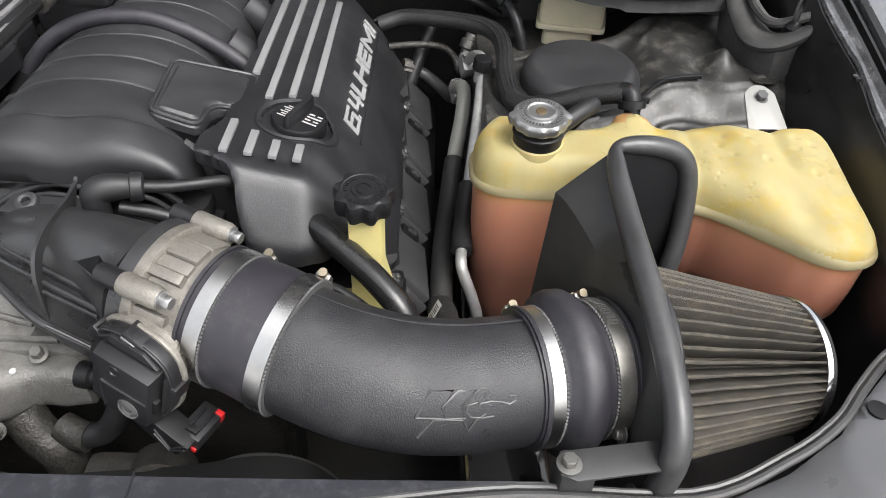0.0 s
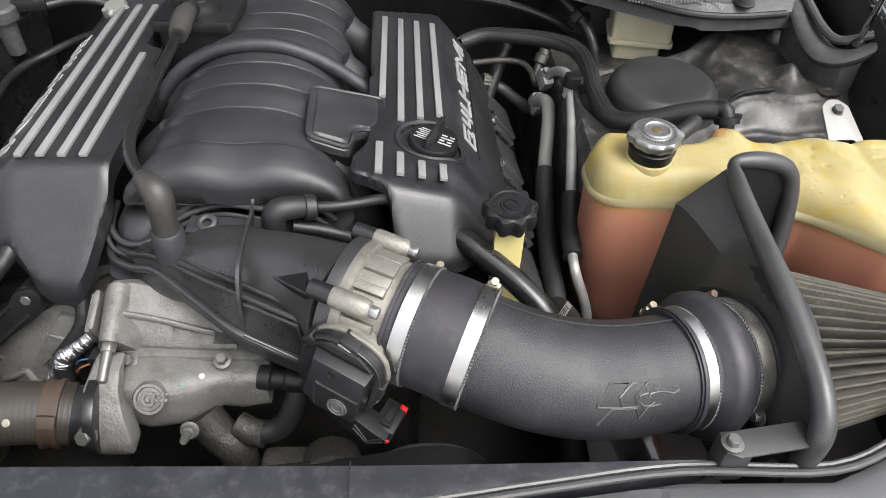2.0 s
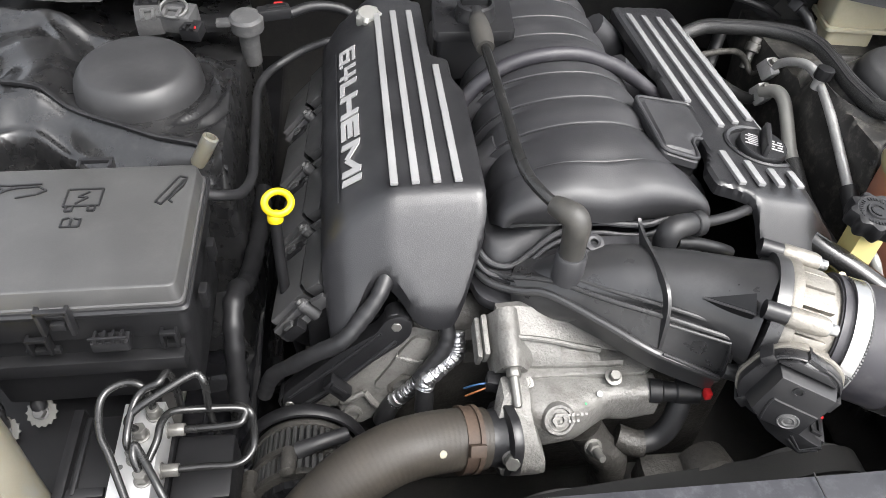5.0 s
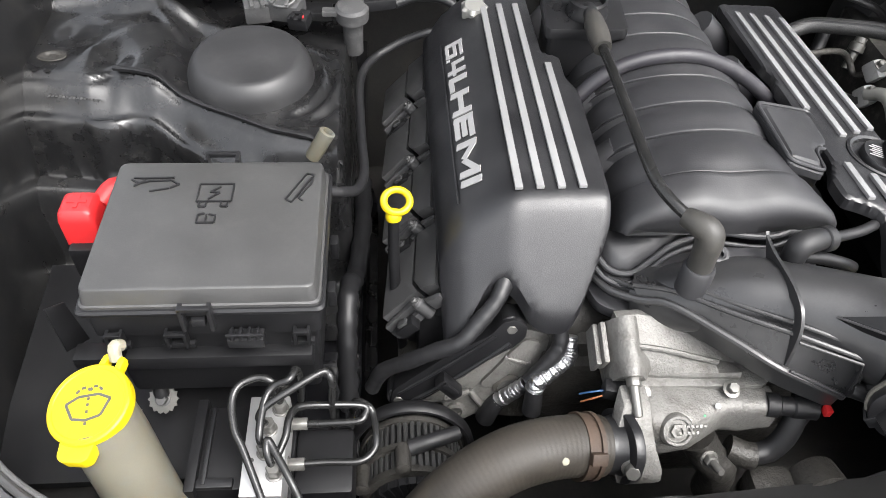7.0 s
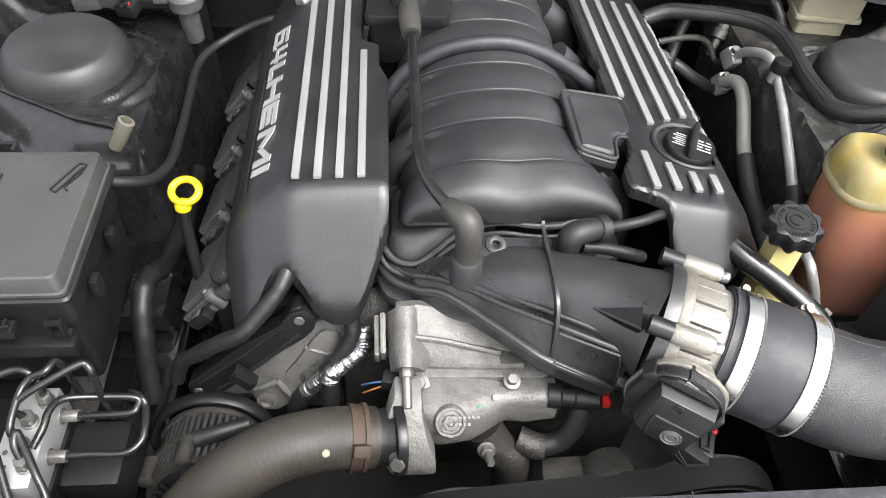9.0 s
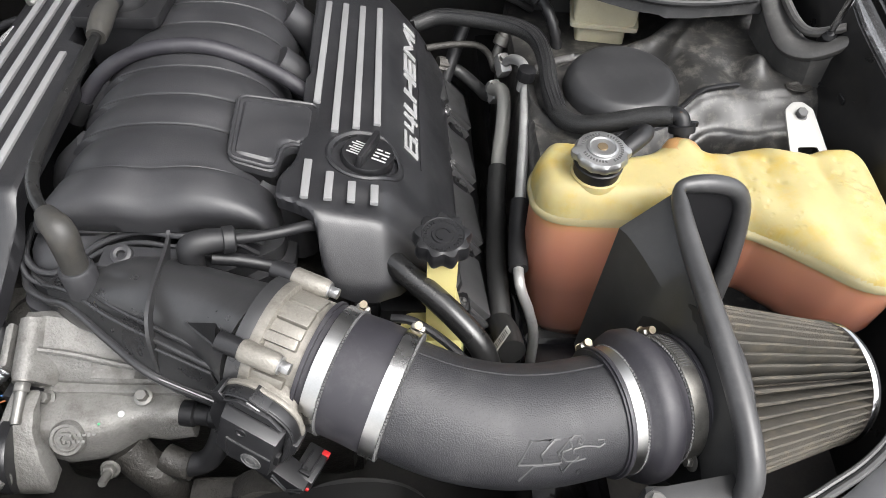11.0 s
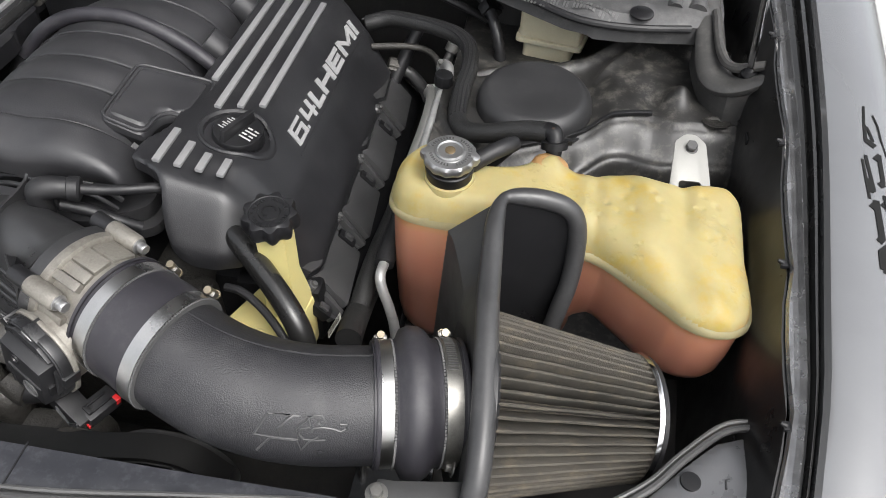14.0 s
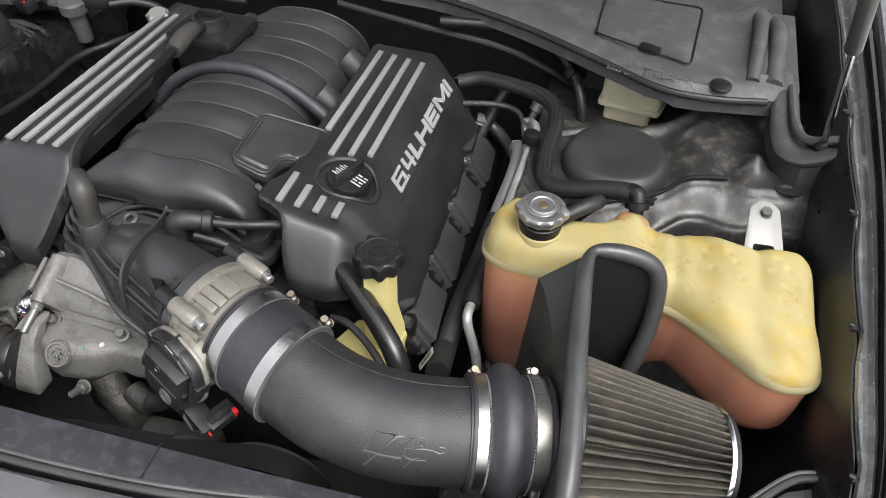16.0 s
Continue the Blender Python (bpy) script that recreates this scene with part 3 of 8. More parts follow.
structure("front_seal_inner", tube([(x, y + 0.004, seal_z(x) - 0.001) for x, y in SEAL], 0.0026, 8, 5), pale_rubber, "worn grey lip of the front seal", "seal lip")
fas = [(x, y - 0.009) for x, y in SEAL] + [(0.432, 0.30), (0.40, 0.02), (-1.06, 0.02), (-1.095, 0.30)]
structure("front_fascia", plate(fas, lambda x, y: seal_z(x) - 0.006 - 0.05 * step(y, 0.26, 0.05) + 0.004 * bump(math.hypot(x - 0.36, y - 0.33), 0.05, 0.02), 0.012, 0.04, 0.003), fascia_paint, "light grey front fascia and headlamp panel", "fascia")
structure("front_panel", box((CX, 0.05, 0.41), (1.5, 0.06, 0.82), 0.02), gloss_black, "black front panel below the cover", "front panel")

# scuttle: plastic cowl panel below the windscreen
COWL = [(0.0, 1.085), (0.2, 1.078), (0.32, 1.040), (0.40, 1.0), (0.52, 0.932), (0.57, 0.904), (0.63, 0.906), (0.68, 0.918), (0.76, 0.928)]


def cowl_edge(u):
    return float(np.interp(abs(u), [p[0] for p in COWL], [p[1] for p in COWL])) + 0.012 + 0.08 * step(-u, 0.25, 0.50)


def cowl_height(x, y):
    d = y - cowl_edge(x - CX)
    z = 0.974 + 0.010 * step(d, 0.0, 0.012) + 0.10 * d + 0.010 * (1 - abs(x - CX) / 0.7)
    z += 0.004 * bump(d, 0.030, 0.004) - 0.003 * bump(d, 0.042, 0.004)
    z += 0.008 * step(abs(x - CX), 0.66, 0.67) * (1 - step(abs(x - CX), 0.70, 0.71)) * step(d, 0.02, 0.04)
    return z - 0.05 * step(d, 0.20, 0.28)


cow = [(CX + u, cowl_edge(u)) for u in [k * 0.04 - 0.74 for k in range(38)]] + [(CX + 0.75, 1.35), (CX - 0.75, 1.35)]
structure("cowl_panel", plate(cow, cowl_height, 0.0115, 0.024), cowl_plastic, "black plastic cowl panel below the windscreen", "cowl")

# opened bonnet over the bay, seen only as shade and reflection
hood = moved(box((0, -0.66, 0), (1.64, 1.32, 0.03), 0.012), pose(CX, 1.24, 1.08, -64, 0, 0))
structure("bonnet", hood, gloss_black, "black bonnet held open above the engine bay", "bonnet")
structure("windscreen", moved(box((0, 0.5, 0), (1.4, 1.0, 0.012), 0.004), pose(CX, 1.40, 1.0, 30, 0, 0)), fender_paint, "dark windscreen behind the bonnet", "windscreen")

# ---- engine ----
def cover_top(s, u, y):
    """Height of a cover's flat top, u from the middle of the engine."""
    return 0.9575 - 0.05 * (y - 0.57) - 0.135 * (u - 0.1435) if s > 0 else 0.9645 - 0.03 * (y - 0.583) - 0.02 * (u - 0.15)


def cover_height(s, u, y):
    """Flat top that falls gently to the rear, then the outer slope that carries the lettering."""
    d = u - 0.220
    return cover_top(s, u, y) - (0.5 if s > 0 else 0.37) * (d + math.sqrt(d * d + 0.00004)) - 0.6 * max(0.0, u - 0.266)


def engine_cover(s, label):
    """Top cover of one cylinder bank: shell, stripes, raised lettering."""
    base = (CX + s * 0.2, 0.75, 0.86)
    t = thing("engine_cover", base, label, "engine cover", "engine covers")
    X = lambda u: CX + s * u
    if s < 0:
        out = [(0.290, 0.985), (0.290, 0.551), (0.284, 0.502), (0.270, 0.502), (0.256, 0.514), (0.243, 0.528), (0.228, 0.530), (0.212, 0.519), (0.200, 0.506), (0.184, 0.499), (0.160, 0.499), (0.149, 0.510), (0.1235, 0.555),
               (0.122, 0.755), (0.132, 0.785), (0.132, 0.83), (0.152, 0.84), (0.153, 0.99), (0.225, 1.01)]

        def f(x, y):
            u = abs(x - CX)
            z = cover_height(s, u, y)
            crease = 0.572 - 0.010 * step(u, 0.2, 0.30)
            d = crease - y
            return z - 0.70 * (d + math.sqrt(d * d + 0.00006))
    else:
        out = [(0.298, 0.985), (0.302, 0.70), (0.302, 0.595), (0.292, 0.560), (0.266, 0.545), (0.250, 0.538), (0.236, 0.524), (0.216, 0.513), (0.190, 0.511), (0.168, 0.515), (0.159, 0.530), (0.157, 0.545), (0.150, 0.558), (0.134, 0.566), (0.116, 0.571),
               (0.116, 0.60), (0.128, 0.625), (0.131, 0.64), (0.127, 0.78), (0.133, 0.80), (0.127, 0.82), (0.124, 0.99), (0.215, 1.01)]

        def f(x, y):
            u = abs(x - CX)
            z = cover_height(s, u, y) - 0.014 * step(u, 0.262, 0.305) * step(y, 0.62, 0.56)
            d = 0.553 - y
            return z - 0.74 * (d + math.sqrt(d * d + 0.00003)) - 0.008 * step(0.15, u, 0.115) * step(y, 0.6, 0.57)
    outline = rounded([(X(u), y) for u, y in out], 0.006, 2)
    bm = plate(outline, f, 0.0065 if s < 0 else 0.0042, 0.022 if s < 0 else 0.013, 0.003)
    if s > 0:
        # round opening for the oil filler
        c = Vector((X(0.199), 0.647, 0))
        gone = [fc for fc in bm.faces if fc.normal.z > 0.3 and (Vector((fc.calc_center_median().x, fc.calc_center_median().y, 0)) - c).length < 0.035]
        bmesh.ops.delete(bm, geom=gone, context="FACES")
    part("shell", bm, cover_plastic, t)
    if s > 0:
        m = Matrix.Translation((X(0.199), 0.647, 0))
        ring = lathe([(0.041, 0.946), (0.0405, 0.9515), (0.038, 0.9528), (0.0345, 0.951), (0.034, 0.93), (0.034, 0.90), (0.0365, 0.90), (0.0365, 0.946)], m, 36)
        for v in ring.verts:
            v.co.z += cover_height(s, v.co.x - CX, v.co.y) - 0.950
        part("filler_well", ring, cover_plastic, t)
    for k in range(4):
        u = 0.1435 + 0.0222 * k if s > 0 else 0.1497 + 0.0213 * k
        spans = [(0.5835, 0.809 if k == 0 else 0.955)]
        if s > 0:
            spans = [(0.5695, (0.627, 0.611, 0.599, 0.597)[k]), ((0.7297, 0.680, 0.690, 0.700)[k], 0.965)]
        for a, b in spans:
            tilt = (-2.86, 7.7) if s > 0 else (-1.72, -1.15)
            q = box((0, (b - a) / 2, 0.0014), (0.0080, b - a, 0.0042), 0.001, pose(X(u), a, cover_top(s, u, a), *tilt))
            part("stripe", q, silver_paint, t, "silver painted raised stripe")
    # raised designation: a text and four plain block shapes
    u0, y0, tip = (0.2545, 0.687, 48.6) if s > 0 else (0.2645, 0.906, 37.2)
    run = Vector((0, s, (-0.05 if s > 0 else -0.03) * s)).normalized()
    rise = Vector((-s * math.cos(radians(tip)), 0, math.sin(radians(tip))))
    m = Matrix((run, rise, run.cross(rise))).transposed().to_4x4()
    m.translation = Vector((X(u0), y0, cover_height(s, u0, y0))) + run.cross(rise) * 0.0004
    m = m @ Matrix.Diagonal((1.08, 1.0 if s > 0 else 1.1, 1, 1))
    w, q, h = 0.0088, 0.0060, 0.0230
    k = 0.16 * h
    strokes = {"block_a": [(0, 0, k, h, w), (0.034, 0, 0.034 + k, h, w), (k / 2, h / 2, 0.034 + k / 2, h / 2, q)],
               "block_b": [(0, 0, k, h, w), (0, q / 2, 0.032, q / 2, q), (k / 2, h / 2, 0.030 + k / 2, h / 2, q), (k, h - q / 2, 0.033 + k, h - q / 2, q)],
               "block_c": [(0, 0, k, h, w), (0.045, 0, 0.045 + k, h, w), (0.002 + k, h - 0.003, 0.023, 0.006, 0.0064), (0.043 + k, h - 0.003, 0.024, 0.006, 0.0064)], "block_d": [(0, 0, k, h, w)]}
    b, c = 0.0042, 0.0064
    strokes["digit_six"] = [(0, 0, k, h, c), (0, b / 2, 0.027, b / 2, b), (k / 2, h / 2 + 0.001, 0.027, h / 2 + 0.001, b), (k, h - b / 2, 0.028 + k, h - b / 2, b), (0.0245, 0, 0.0245 + k / 2, h / 2 + b / 2 + 0.001, c)]
    strokes["point"] = [(-0.0016, 0, -0.0012, 0.0042, 0.0040)]
    strokes["digit_four"] = [(k / 2, h / 2 - b, k, h, c), (k / 2 - 0.003, h / 2 - 0.003, 0.0255 + k / 2, h / 2 - 0.003, b), (0.0185, 0, 0.0185 + k, h, c)]
    strokes["letter_l"] = [(0, 0, k, h, w), (0, q / 2, 0.0225, q / 2, q)]
    x = 0.004
    for key, adv in (("digit_six", 0.0334), ("point", 0.0068), ("digit_four", 0.0345), ("letter_l", 0.0300), ("block_a", 0.0465), ("block_b", 0.0440), ("block_c", 0.0585), ("block_d", 0.0)):
        part("raised_shape" if key[:5] == "block" else key, bars([(x + a, b, x + c, d, e) for a, b, c, d, e in strokes[key]], 0.0013, m), letter_paint, t, "silver raised block shape")
        x += adv
    # thin rule beside the lettering
    part("rule", bars([(-0.010, -0.0060, 0.280, -0.0060, 0.0014)], 0.0006, m), cover_plastic, t)
    return t


engine_cover(1, "black textured plastic engine cover with silver stripes and filler opening")
engine_cover(-1, "black textured plastic engine cover with four silver stripes")


# intake manifold
man = thing("intake_manifold", (CX, 0.78, 0.84), "black plastic intake manifold with ribbed runners", "intake manifold")
CREASES = [0.589, 0.6505, 0.7025, 0.7575, 0.806, 0.858, 0.910, 0.962, 1.014]


def manifold_ring(y, k=1.0, n=44):
    w, h = 0.114 * (0.82 + 0.18 * k) + 0.0, 0.105 * k
    ring = []
    for i in range(n + 1):
        a = math.pi * i / n
        ca, sa = math.cos(a), math.sin(a)
        e = 2 / 2.15
        shoulder = 0.35 + 0.65 * step(sa, 0.05, 0.6)
        # creases bow to the rear on the flanks
        v = y
        gap = min(abs(v - c) for c in CREASES)
        g = 0.0030 * step(gap, 0.0, 0.024) - 0.0056 * math.exp(-(gap / 0.0013) ** 4)
        if v < CREASES[0]:
            g = 0.0030 - 0.0056 * math.exp(-(gap / 0.0013) ** 4)
        px = (w * (1 - 0.10 * step(ca, 0.0, 0.5) * step(y, 0.60, 0.64)) + g * shoulder) * math.copysign(abs(ca) ** e, ca)
        # stepped facets down the side of the runners
        if ca < 0 and y > 0.60:
            seat = ((v - CREASES[0]) / 0.0535) % 1.0
            px += 0.010 * (seat - 0.5) * step(-ca, 0.35, 0.7) * step(y, 0.60, 0.63)
        pz = (h + g * shoulder) * abs(sa) ** e
        hollow = -0.010 * bump(px, 0, 0.03) * (1 - step(y, 0.56, 0.63))
        base = 0.878 + 0.052 * (1 - step(y, 0.55, 0.60))
        ring.append((CX + px, y + 0.008 * max(0.0, 0.99 - k) * abs(ca) * (y < 0.59) + 0.022 * ca * ca * step(y, 0.56, 0.589), base + pz * (0.985 - base) / 0.107 + hollow * k))
    return ring


rings = [manifold_ring(0.548 + 0.0 * j, k) for j, k in enumerate((0.02, 0.25))]
for y, k in ((0.546, 0.45), (0.5475, 0.62), (0.552, 0.76), (0.560, 0.87), (0.572, 0.955), (0.582, 0.99)):
    rings.append(manifold_ring(y, k))
stops = [0.593]
for a, b in zip(CREASES, CREASES[1:]):
    stops += [a + (b - a) * q for q in (0.1, 0.18, 0.3, 0.42, 0.5, 0.58, 0.7, 0.82, 0.9)] + [b - 0.0024, b - 0.0017, b - 0.0012, b - 0.0007, b, b + 0.0007, b + 0.0012, b + 0.0017, b + 0.0024]
rings += [manifold_ring(q, 1.0) for q in (0.5866, 0.5873, 0.5878, 0.5883, 0.589, 0.5897, 0.5902, 0.5907, 0.5914)]
rings += [manifold_ring(q, 1.0 - 0.16 * step(q, 0.62, 1.0)) for q in stops]
part("plenum", loft(rings, True, True), manifold_plastic, man, angle=60)

# flange steps below the plenum's front, left side bulge
def flange(pts, z0, z1, name="flange", r=0.004):
    part(name, prism(rounded(pts, 0.012, 4), z0, z1, 0.003), manifold_plastic, man)


flange([(-0.470, 0.70), (-0.474, 0.56), (-0.462, 0.515), (-0.425, 0.497), (-0.38, 0.512), (-0.34, 0.528), (-0.27, 0.528), (-0.205, 0.565), (-0.205, 0.70)], 0.852, 0.866)
flange([(-0.462, 0.70), (-0.465, 0.57), (-0.453, 0.527), (-0.42, 0.512), (-0.385, 0.522), (-0.34, 0.538), (-0.27, 0.538), (-0.215, 0.575), (-0.215, 0.70)], 0.866, 0.886)
# bulging shoulder under the plenum's front, with a double lip that follows its waves
part("shoulder", plate(rounded([(-0.459, 0.559), (-0.449, 0.538), (-0.430, 0.535), (-0.407, 0.548), (-0.377, 0.562), (-0.345, 0.570), (-0.33, 0.65), (-0.43, 0.65), (-0.455, 0.62)], 0.012, 4), lambda x, y: 0.909 + 0.16 * max(0, x + 0.45) - 0.5 * max(0, 0.56 - y), 0.006, 0.03, 0.012), manifold_plastic, man)
WAVE = [(-0.464, 0.590, 0.902), (-0.461, 0.554, 0.899), (-0.449, 0.538, 0.893), (-0.429, 0.534, 0.892), (-0.409, 0.543, 0.899), (-0.387, 0.552, 0.913), (-0.360, 0.556, 0.923), (-0.337, 0.553, 0.929), (-0.311, 0.549, 0.928), (-0.288, 0.548, 0.928), (-0.268, 0.553, 0.930), (-0.251, 0.556, 0.924), (-0.233, 0.560, 0.905)]
for off, r in ((0.0, 0.0034), (0.008, 0.0026)):
    part("wavy_lip", tube([(x - off * 0.4, y - off, z - off * 0.8) for x, y, z in WAVE], r, 10, 5), manifold_plastic, man)
# lower block that carries the plenum down to the heads
part("lower_block", box((CX, 0.80, 0.80), (0.20, 0.50, 0.13), 0.02), dark_plastic, man)
for k in range(8):
    s = -1 if k % 2 else 1
    yy = 0.62 + 0.055 * k
    part("runner", tube([(CX + s * 0.085, yy, 0.93), (CX + s * 0.118, yy, 0.895), (CX + s * 0.13, yy, 0.84)], 0.022, 12, 4), manifold_plastic, man)

# snout: a horn that leads from the throttle body to the plenum
AX = Vector((0.915, -0.385, -0.105)).normalized()   # throttle axis, towards the air tube
TB = Vector((-0.190, 0.4245, 0.914))               # middle of the throttle body
horn = [(-0.425, 0.525, 0.868, 0.020), (-0.385, 0.512, 0.880, 0.034), (-0.335, 0.495, 0.900, 0.0395), (-0.285, 0.474, 0.910, 0.0405), (-0.250, 0.456, 0.916, 0.0420), (-0.228, 0.442, 0.9175, 0.0470), (-0.212, 0.4305, 0.9185, 0.053)]
part("snout", tube(horn, 0.05, 40, 6), snout_plastic, man, angle=50)
part("snout_collar", lathe([(0.052, -0.008), (0.0575, -0.008), (0.0580, 0.0), (0.0575, 0.004), (0.052, 0.004)], aim(TB - AX * 0.024, AX), 48), snout_plastic, man)
# tall rib across the snout
HOOP = spline([(0.532, 0.953), (0.528, 0.950), (0.509, 0.949), (0.490, 0.951), (0.468, 0.953), (0.451, 0.952), (0.437, 0.947), (0.427, 0.934), (0.422, 0.912), (0.419, 0.883)], 4)
rows = []
for k, (y, z) in enumerate(HOOP):
    v = Vector((0, 0.475 - y, 0.895 - z)).normalized() * (0.012 + 0.02 * step(y, 0.49, 0.525))
    p = Vector((-0.308, y, z))
    w = Vector((0.0016, 0, 0))
    rows.append([p - w, p + w, p + v + w, p + v - w])
part("hoop_rib", loft(rows), snout_plastic, man, angle=20)
# lower rail, upper ridge, and the panel between them
RAIL = [(-0.470, 0.560, 0.880), (-0.455, 0.524, 0.882), (-0.428, 0.503, 0.888), (-0.400, 0.487, 0.898), (-0.352, 0.447, 0.895), (-0.311, 0.418, 0.886), (-0.249, 0.402, 0.862)]
RIDGE = [(-0.432, 0.514, 0.897), (-0.398, 0.494, 0.910), (-0.350, 0.458, 0.918), (-0.304, 0.431, 0.921), (-0.252, 0.405, 0.918)]
part("edge_rail", tube(RAIL, 0.0042, 10, 6), snout_plastic, man)
part("edge_rail", tube([(x + 0.004, y + 0.010, z + 0.004) for x, y, z in RAIL[1:]], 0.0026, 8, 6), snout_plastic, man)
part("ridge", tube(RIDGE, 0.0026, 8, 6), snout_plastic, man)
part("ridge", tube([(x + 0.002, y + 0.008, z + 0.005) for x, y, z in RIDGE[1:]], 0.0022, 8, 6), snout_plastic, man)
lo, hi = [Vector(p) for p in spline(RAIL[2:], 5)], [Vector(p) for p in spline(RIDGE, 5)]
rows = [[p + Vector((0.001, 0.002, 0)), q + Vector((0, 0.001, -0.001)), q + Vector((0.01, 0.03, -0.004)), p + Vector((0.01, 0.03, -0.004))] for p, q in zip(lo, hi)]
part("side_panel", loft(rows), snout_plastic, man)
low = [Vector(p) for p in spline(RAIL[3:], 5)]
rows = [[p + Vector((0.0, 0.001, 0.0)), p + Vector((0.004, 0.008, -0.034)), p + Vector((0.018, 0.035, -0.034)), p + Vector((0.018, 0.035, 0.0))] for p in low]
part("side_wall", loft(rows), snout_plastic, man)
g0, g1 = Vector(RAIL[-1]), Vector(RIDGE[-1])
part("end_gusset", loft([[g0 + Vector((0, -0.002, 0.003)), g1 + Vector((0, -0.002, 0.003)), g1 + Vector((0, 0.02, -0.005)), g0 + Vector((0, 0.02, -0.005))], [q + AX * 0.005 for q in (g0 + Vector((0, -0.002, 0.003)), g1 + Vector((0, -0.002, 0.003)), g1 + Vector((0, 0.02, -0.005)), g0 + Vector((0, 0.02, -0.005)))]]), snout_plastic, man)
part("end_frame", tube([Vector(q) + Vector((-0.0005, -0.003, 0.002)) for q in ((-0.304, 0.428, 0.916), (-0.254, 0.404, 0.914), (-0.2500, 0.4025, 0.892), (-0.2500, 0.4015, 0.866), (-0.306, 0.4165, 0.888))], 0.0016, 8, 1), snout_plastic, man)
# sensor boss and ledge behind the snout
part("ledge", box((0, 0, 0), (0.075, 0.026, 0.010), 0.002, pose(-0.335, 0.520, 0.925, 0, 0, -4)), manifold_plastic, man)
part("sensor_ring", lathe([(0.004, -0.004), (0.004, 0.004), (0.0065, 0.005), (0.0095, 0.004), (0.0105, 0.0), (0.0105, -0.006)], aim((-0.353, 0.522, 0.930), (0, -0.35, 0.94)), 24), manifold_plastic, man)

# ---- air intake: throttle body, tube, filter, heat shield ----
tb = thing("throttle_body", tuple(TB), "cast aluminium throttle body with black motor cover", "throttle body")
mt = aim(TB, AX)
part("housing", lathe([(0.045, -0.020), (0.0575, -0.020), (0.0585, -0.018), (0.0585, -0.011), (0.0570, -0.010), (0.0515, -0.009), (0.0510, 0.012), (0.0505, 0.016), (0.0505, 0.030), (0.045, 0.030)], mt, 56), tan_alu, tb)
# raised pads and ribs along the bore
for a, w, h in ((2, 0.010, 0.006), (16, 0.008, 0.004), (60, 0.026, 0.0022), (86, 0.018, 0.0040), (103, 0.011, 0.0035), (114, 0.009, 0.0070), (150, 0.010, 0.0060), (161, 0.010, 0.0035), (172, 0.011, 0.0065), (185, 0.012, 0.0040), (199, 0.010, 0.006), (240, 0.016, 0.005), (262, 0.014, 0.004), (330, 0.016, 0.005), (345, 0.010, 0.004)):
    part("raised_rib", box((0.0505 + h / 2 - 0.002, 0, 0.003), (h + 0.004, w, 0.030), 0.0018, mt @ pose(0, 0, 0, 0, 0, a)), tan_alu, tb)
for a in (40, 132, 220, 310):
    r = 0.0605
    p = mt @ Vector((r * math.cos(radians(a)), r * math.sin(radians(a)), -0.022))
    boss = part("bolt_boss", lathe([(0.0085, 0), (0.0095, 0.002), (0.0092, 0.030), (0.008, 0.034)], aim(p, AX), 20), tan_alu, tb)
    part("bolt", bolt(p + AX * 0.034, AX, 0.0055, 0.0075, 0.009), bright_zinc, boss, "zinc plated bolt")
    part("insert", lathe([(0.0085, -0.020), (0.0085, 0.0)], aim(p, AX), 18), black_plastic, tb)
# motor cover: black lid with a raised box-shaped pan that faces forward and down the engine
mc = Matrix(((0.8764, 0.2570, -0.4074), (-0.4185, -0.0122, -0.9081), (-0.2383, 0.9663, 0.0968))).to_4x4()
mc.translation = Vector((-0.2356, 0.3497, 0.9324))
motor_plastic = surface("smooth_motor_plastic", (0.012, 0.012, 0.013), 0.34, grain=700, relief=0.08, dirt=DUST, dirt_amount=0.05)
LID = rounded([(-0.018, -0.034), (-0.0145, -0.003), (-0.0068, 0.0125), (0.010, 0.0195), (0.036, 0.0180), (0.052, 0.010), (0.0600, -0.008), (0.0590, -0.038), (0.048, -0.060), (0.012, -0.064), (-0.010, -0.052)], 0.007, 3)
part("motor_housing", prism([(x * 0.88 + 0.003, y * 0.88) for x, y in LID], -0.062, -0.026, 0.002, mc), tan_alu, tb)
part("gasket_rim", prism([(0.021 + (x - 0.021) * 1.05, -0.022 + (y + 0.022) * 1.05) for x, y in LID], -0.029, -0.0245, 0.001, mc), tan_alu, tb)
cover = part("motor_cover", prism(LID, -0.025, -0.015, 0.0012, mc), motor_plastic, tb)
part("rim_lip", tube([mc @ Vector((0.021 + (x - 0.021) * 0.95, -0.022 + (y + 0.022) * 0.95, -0.0148)) for x, y in LID[4:-8]], 0.0013, 8, 1), motor_plastic, cover)
FACE = [(0.0, 0.002), (0.0487, 0.002), (0.0490, -0.050), (0.0140, -0.0525), (0.0, -0.0445)]
FOOT = [(-0.004, 0.0045), (0.0500, 0.0045), (0.0520, -0.053), (0.0120, -0.057), (-0.005, -0.048)]
pan = loft([[mc @ Vector((x, y, -0.016)) for x, y in FOOT], [mc @ Vector((x, y, 0.0)) for x, y in FACE]])
bmesh.ops.bevel(pan, geom=pan.edges[:], offset=0.0009, segments=2, profile=0.6, affect="EDGES")
part("raised_pan", pan, motor_plastic, cover, angle=20)
part("upper_step", prism([(-0.006, 0.0062), (0.006, 0.0150), (0.034, 0.0145), (0.0475, 0.0062)], -0.016, -0.0105, 0.0008, mc), motor_plastic, cover)
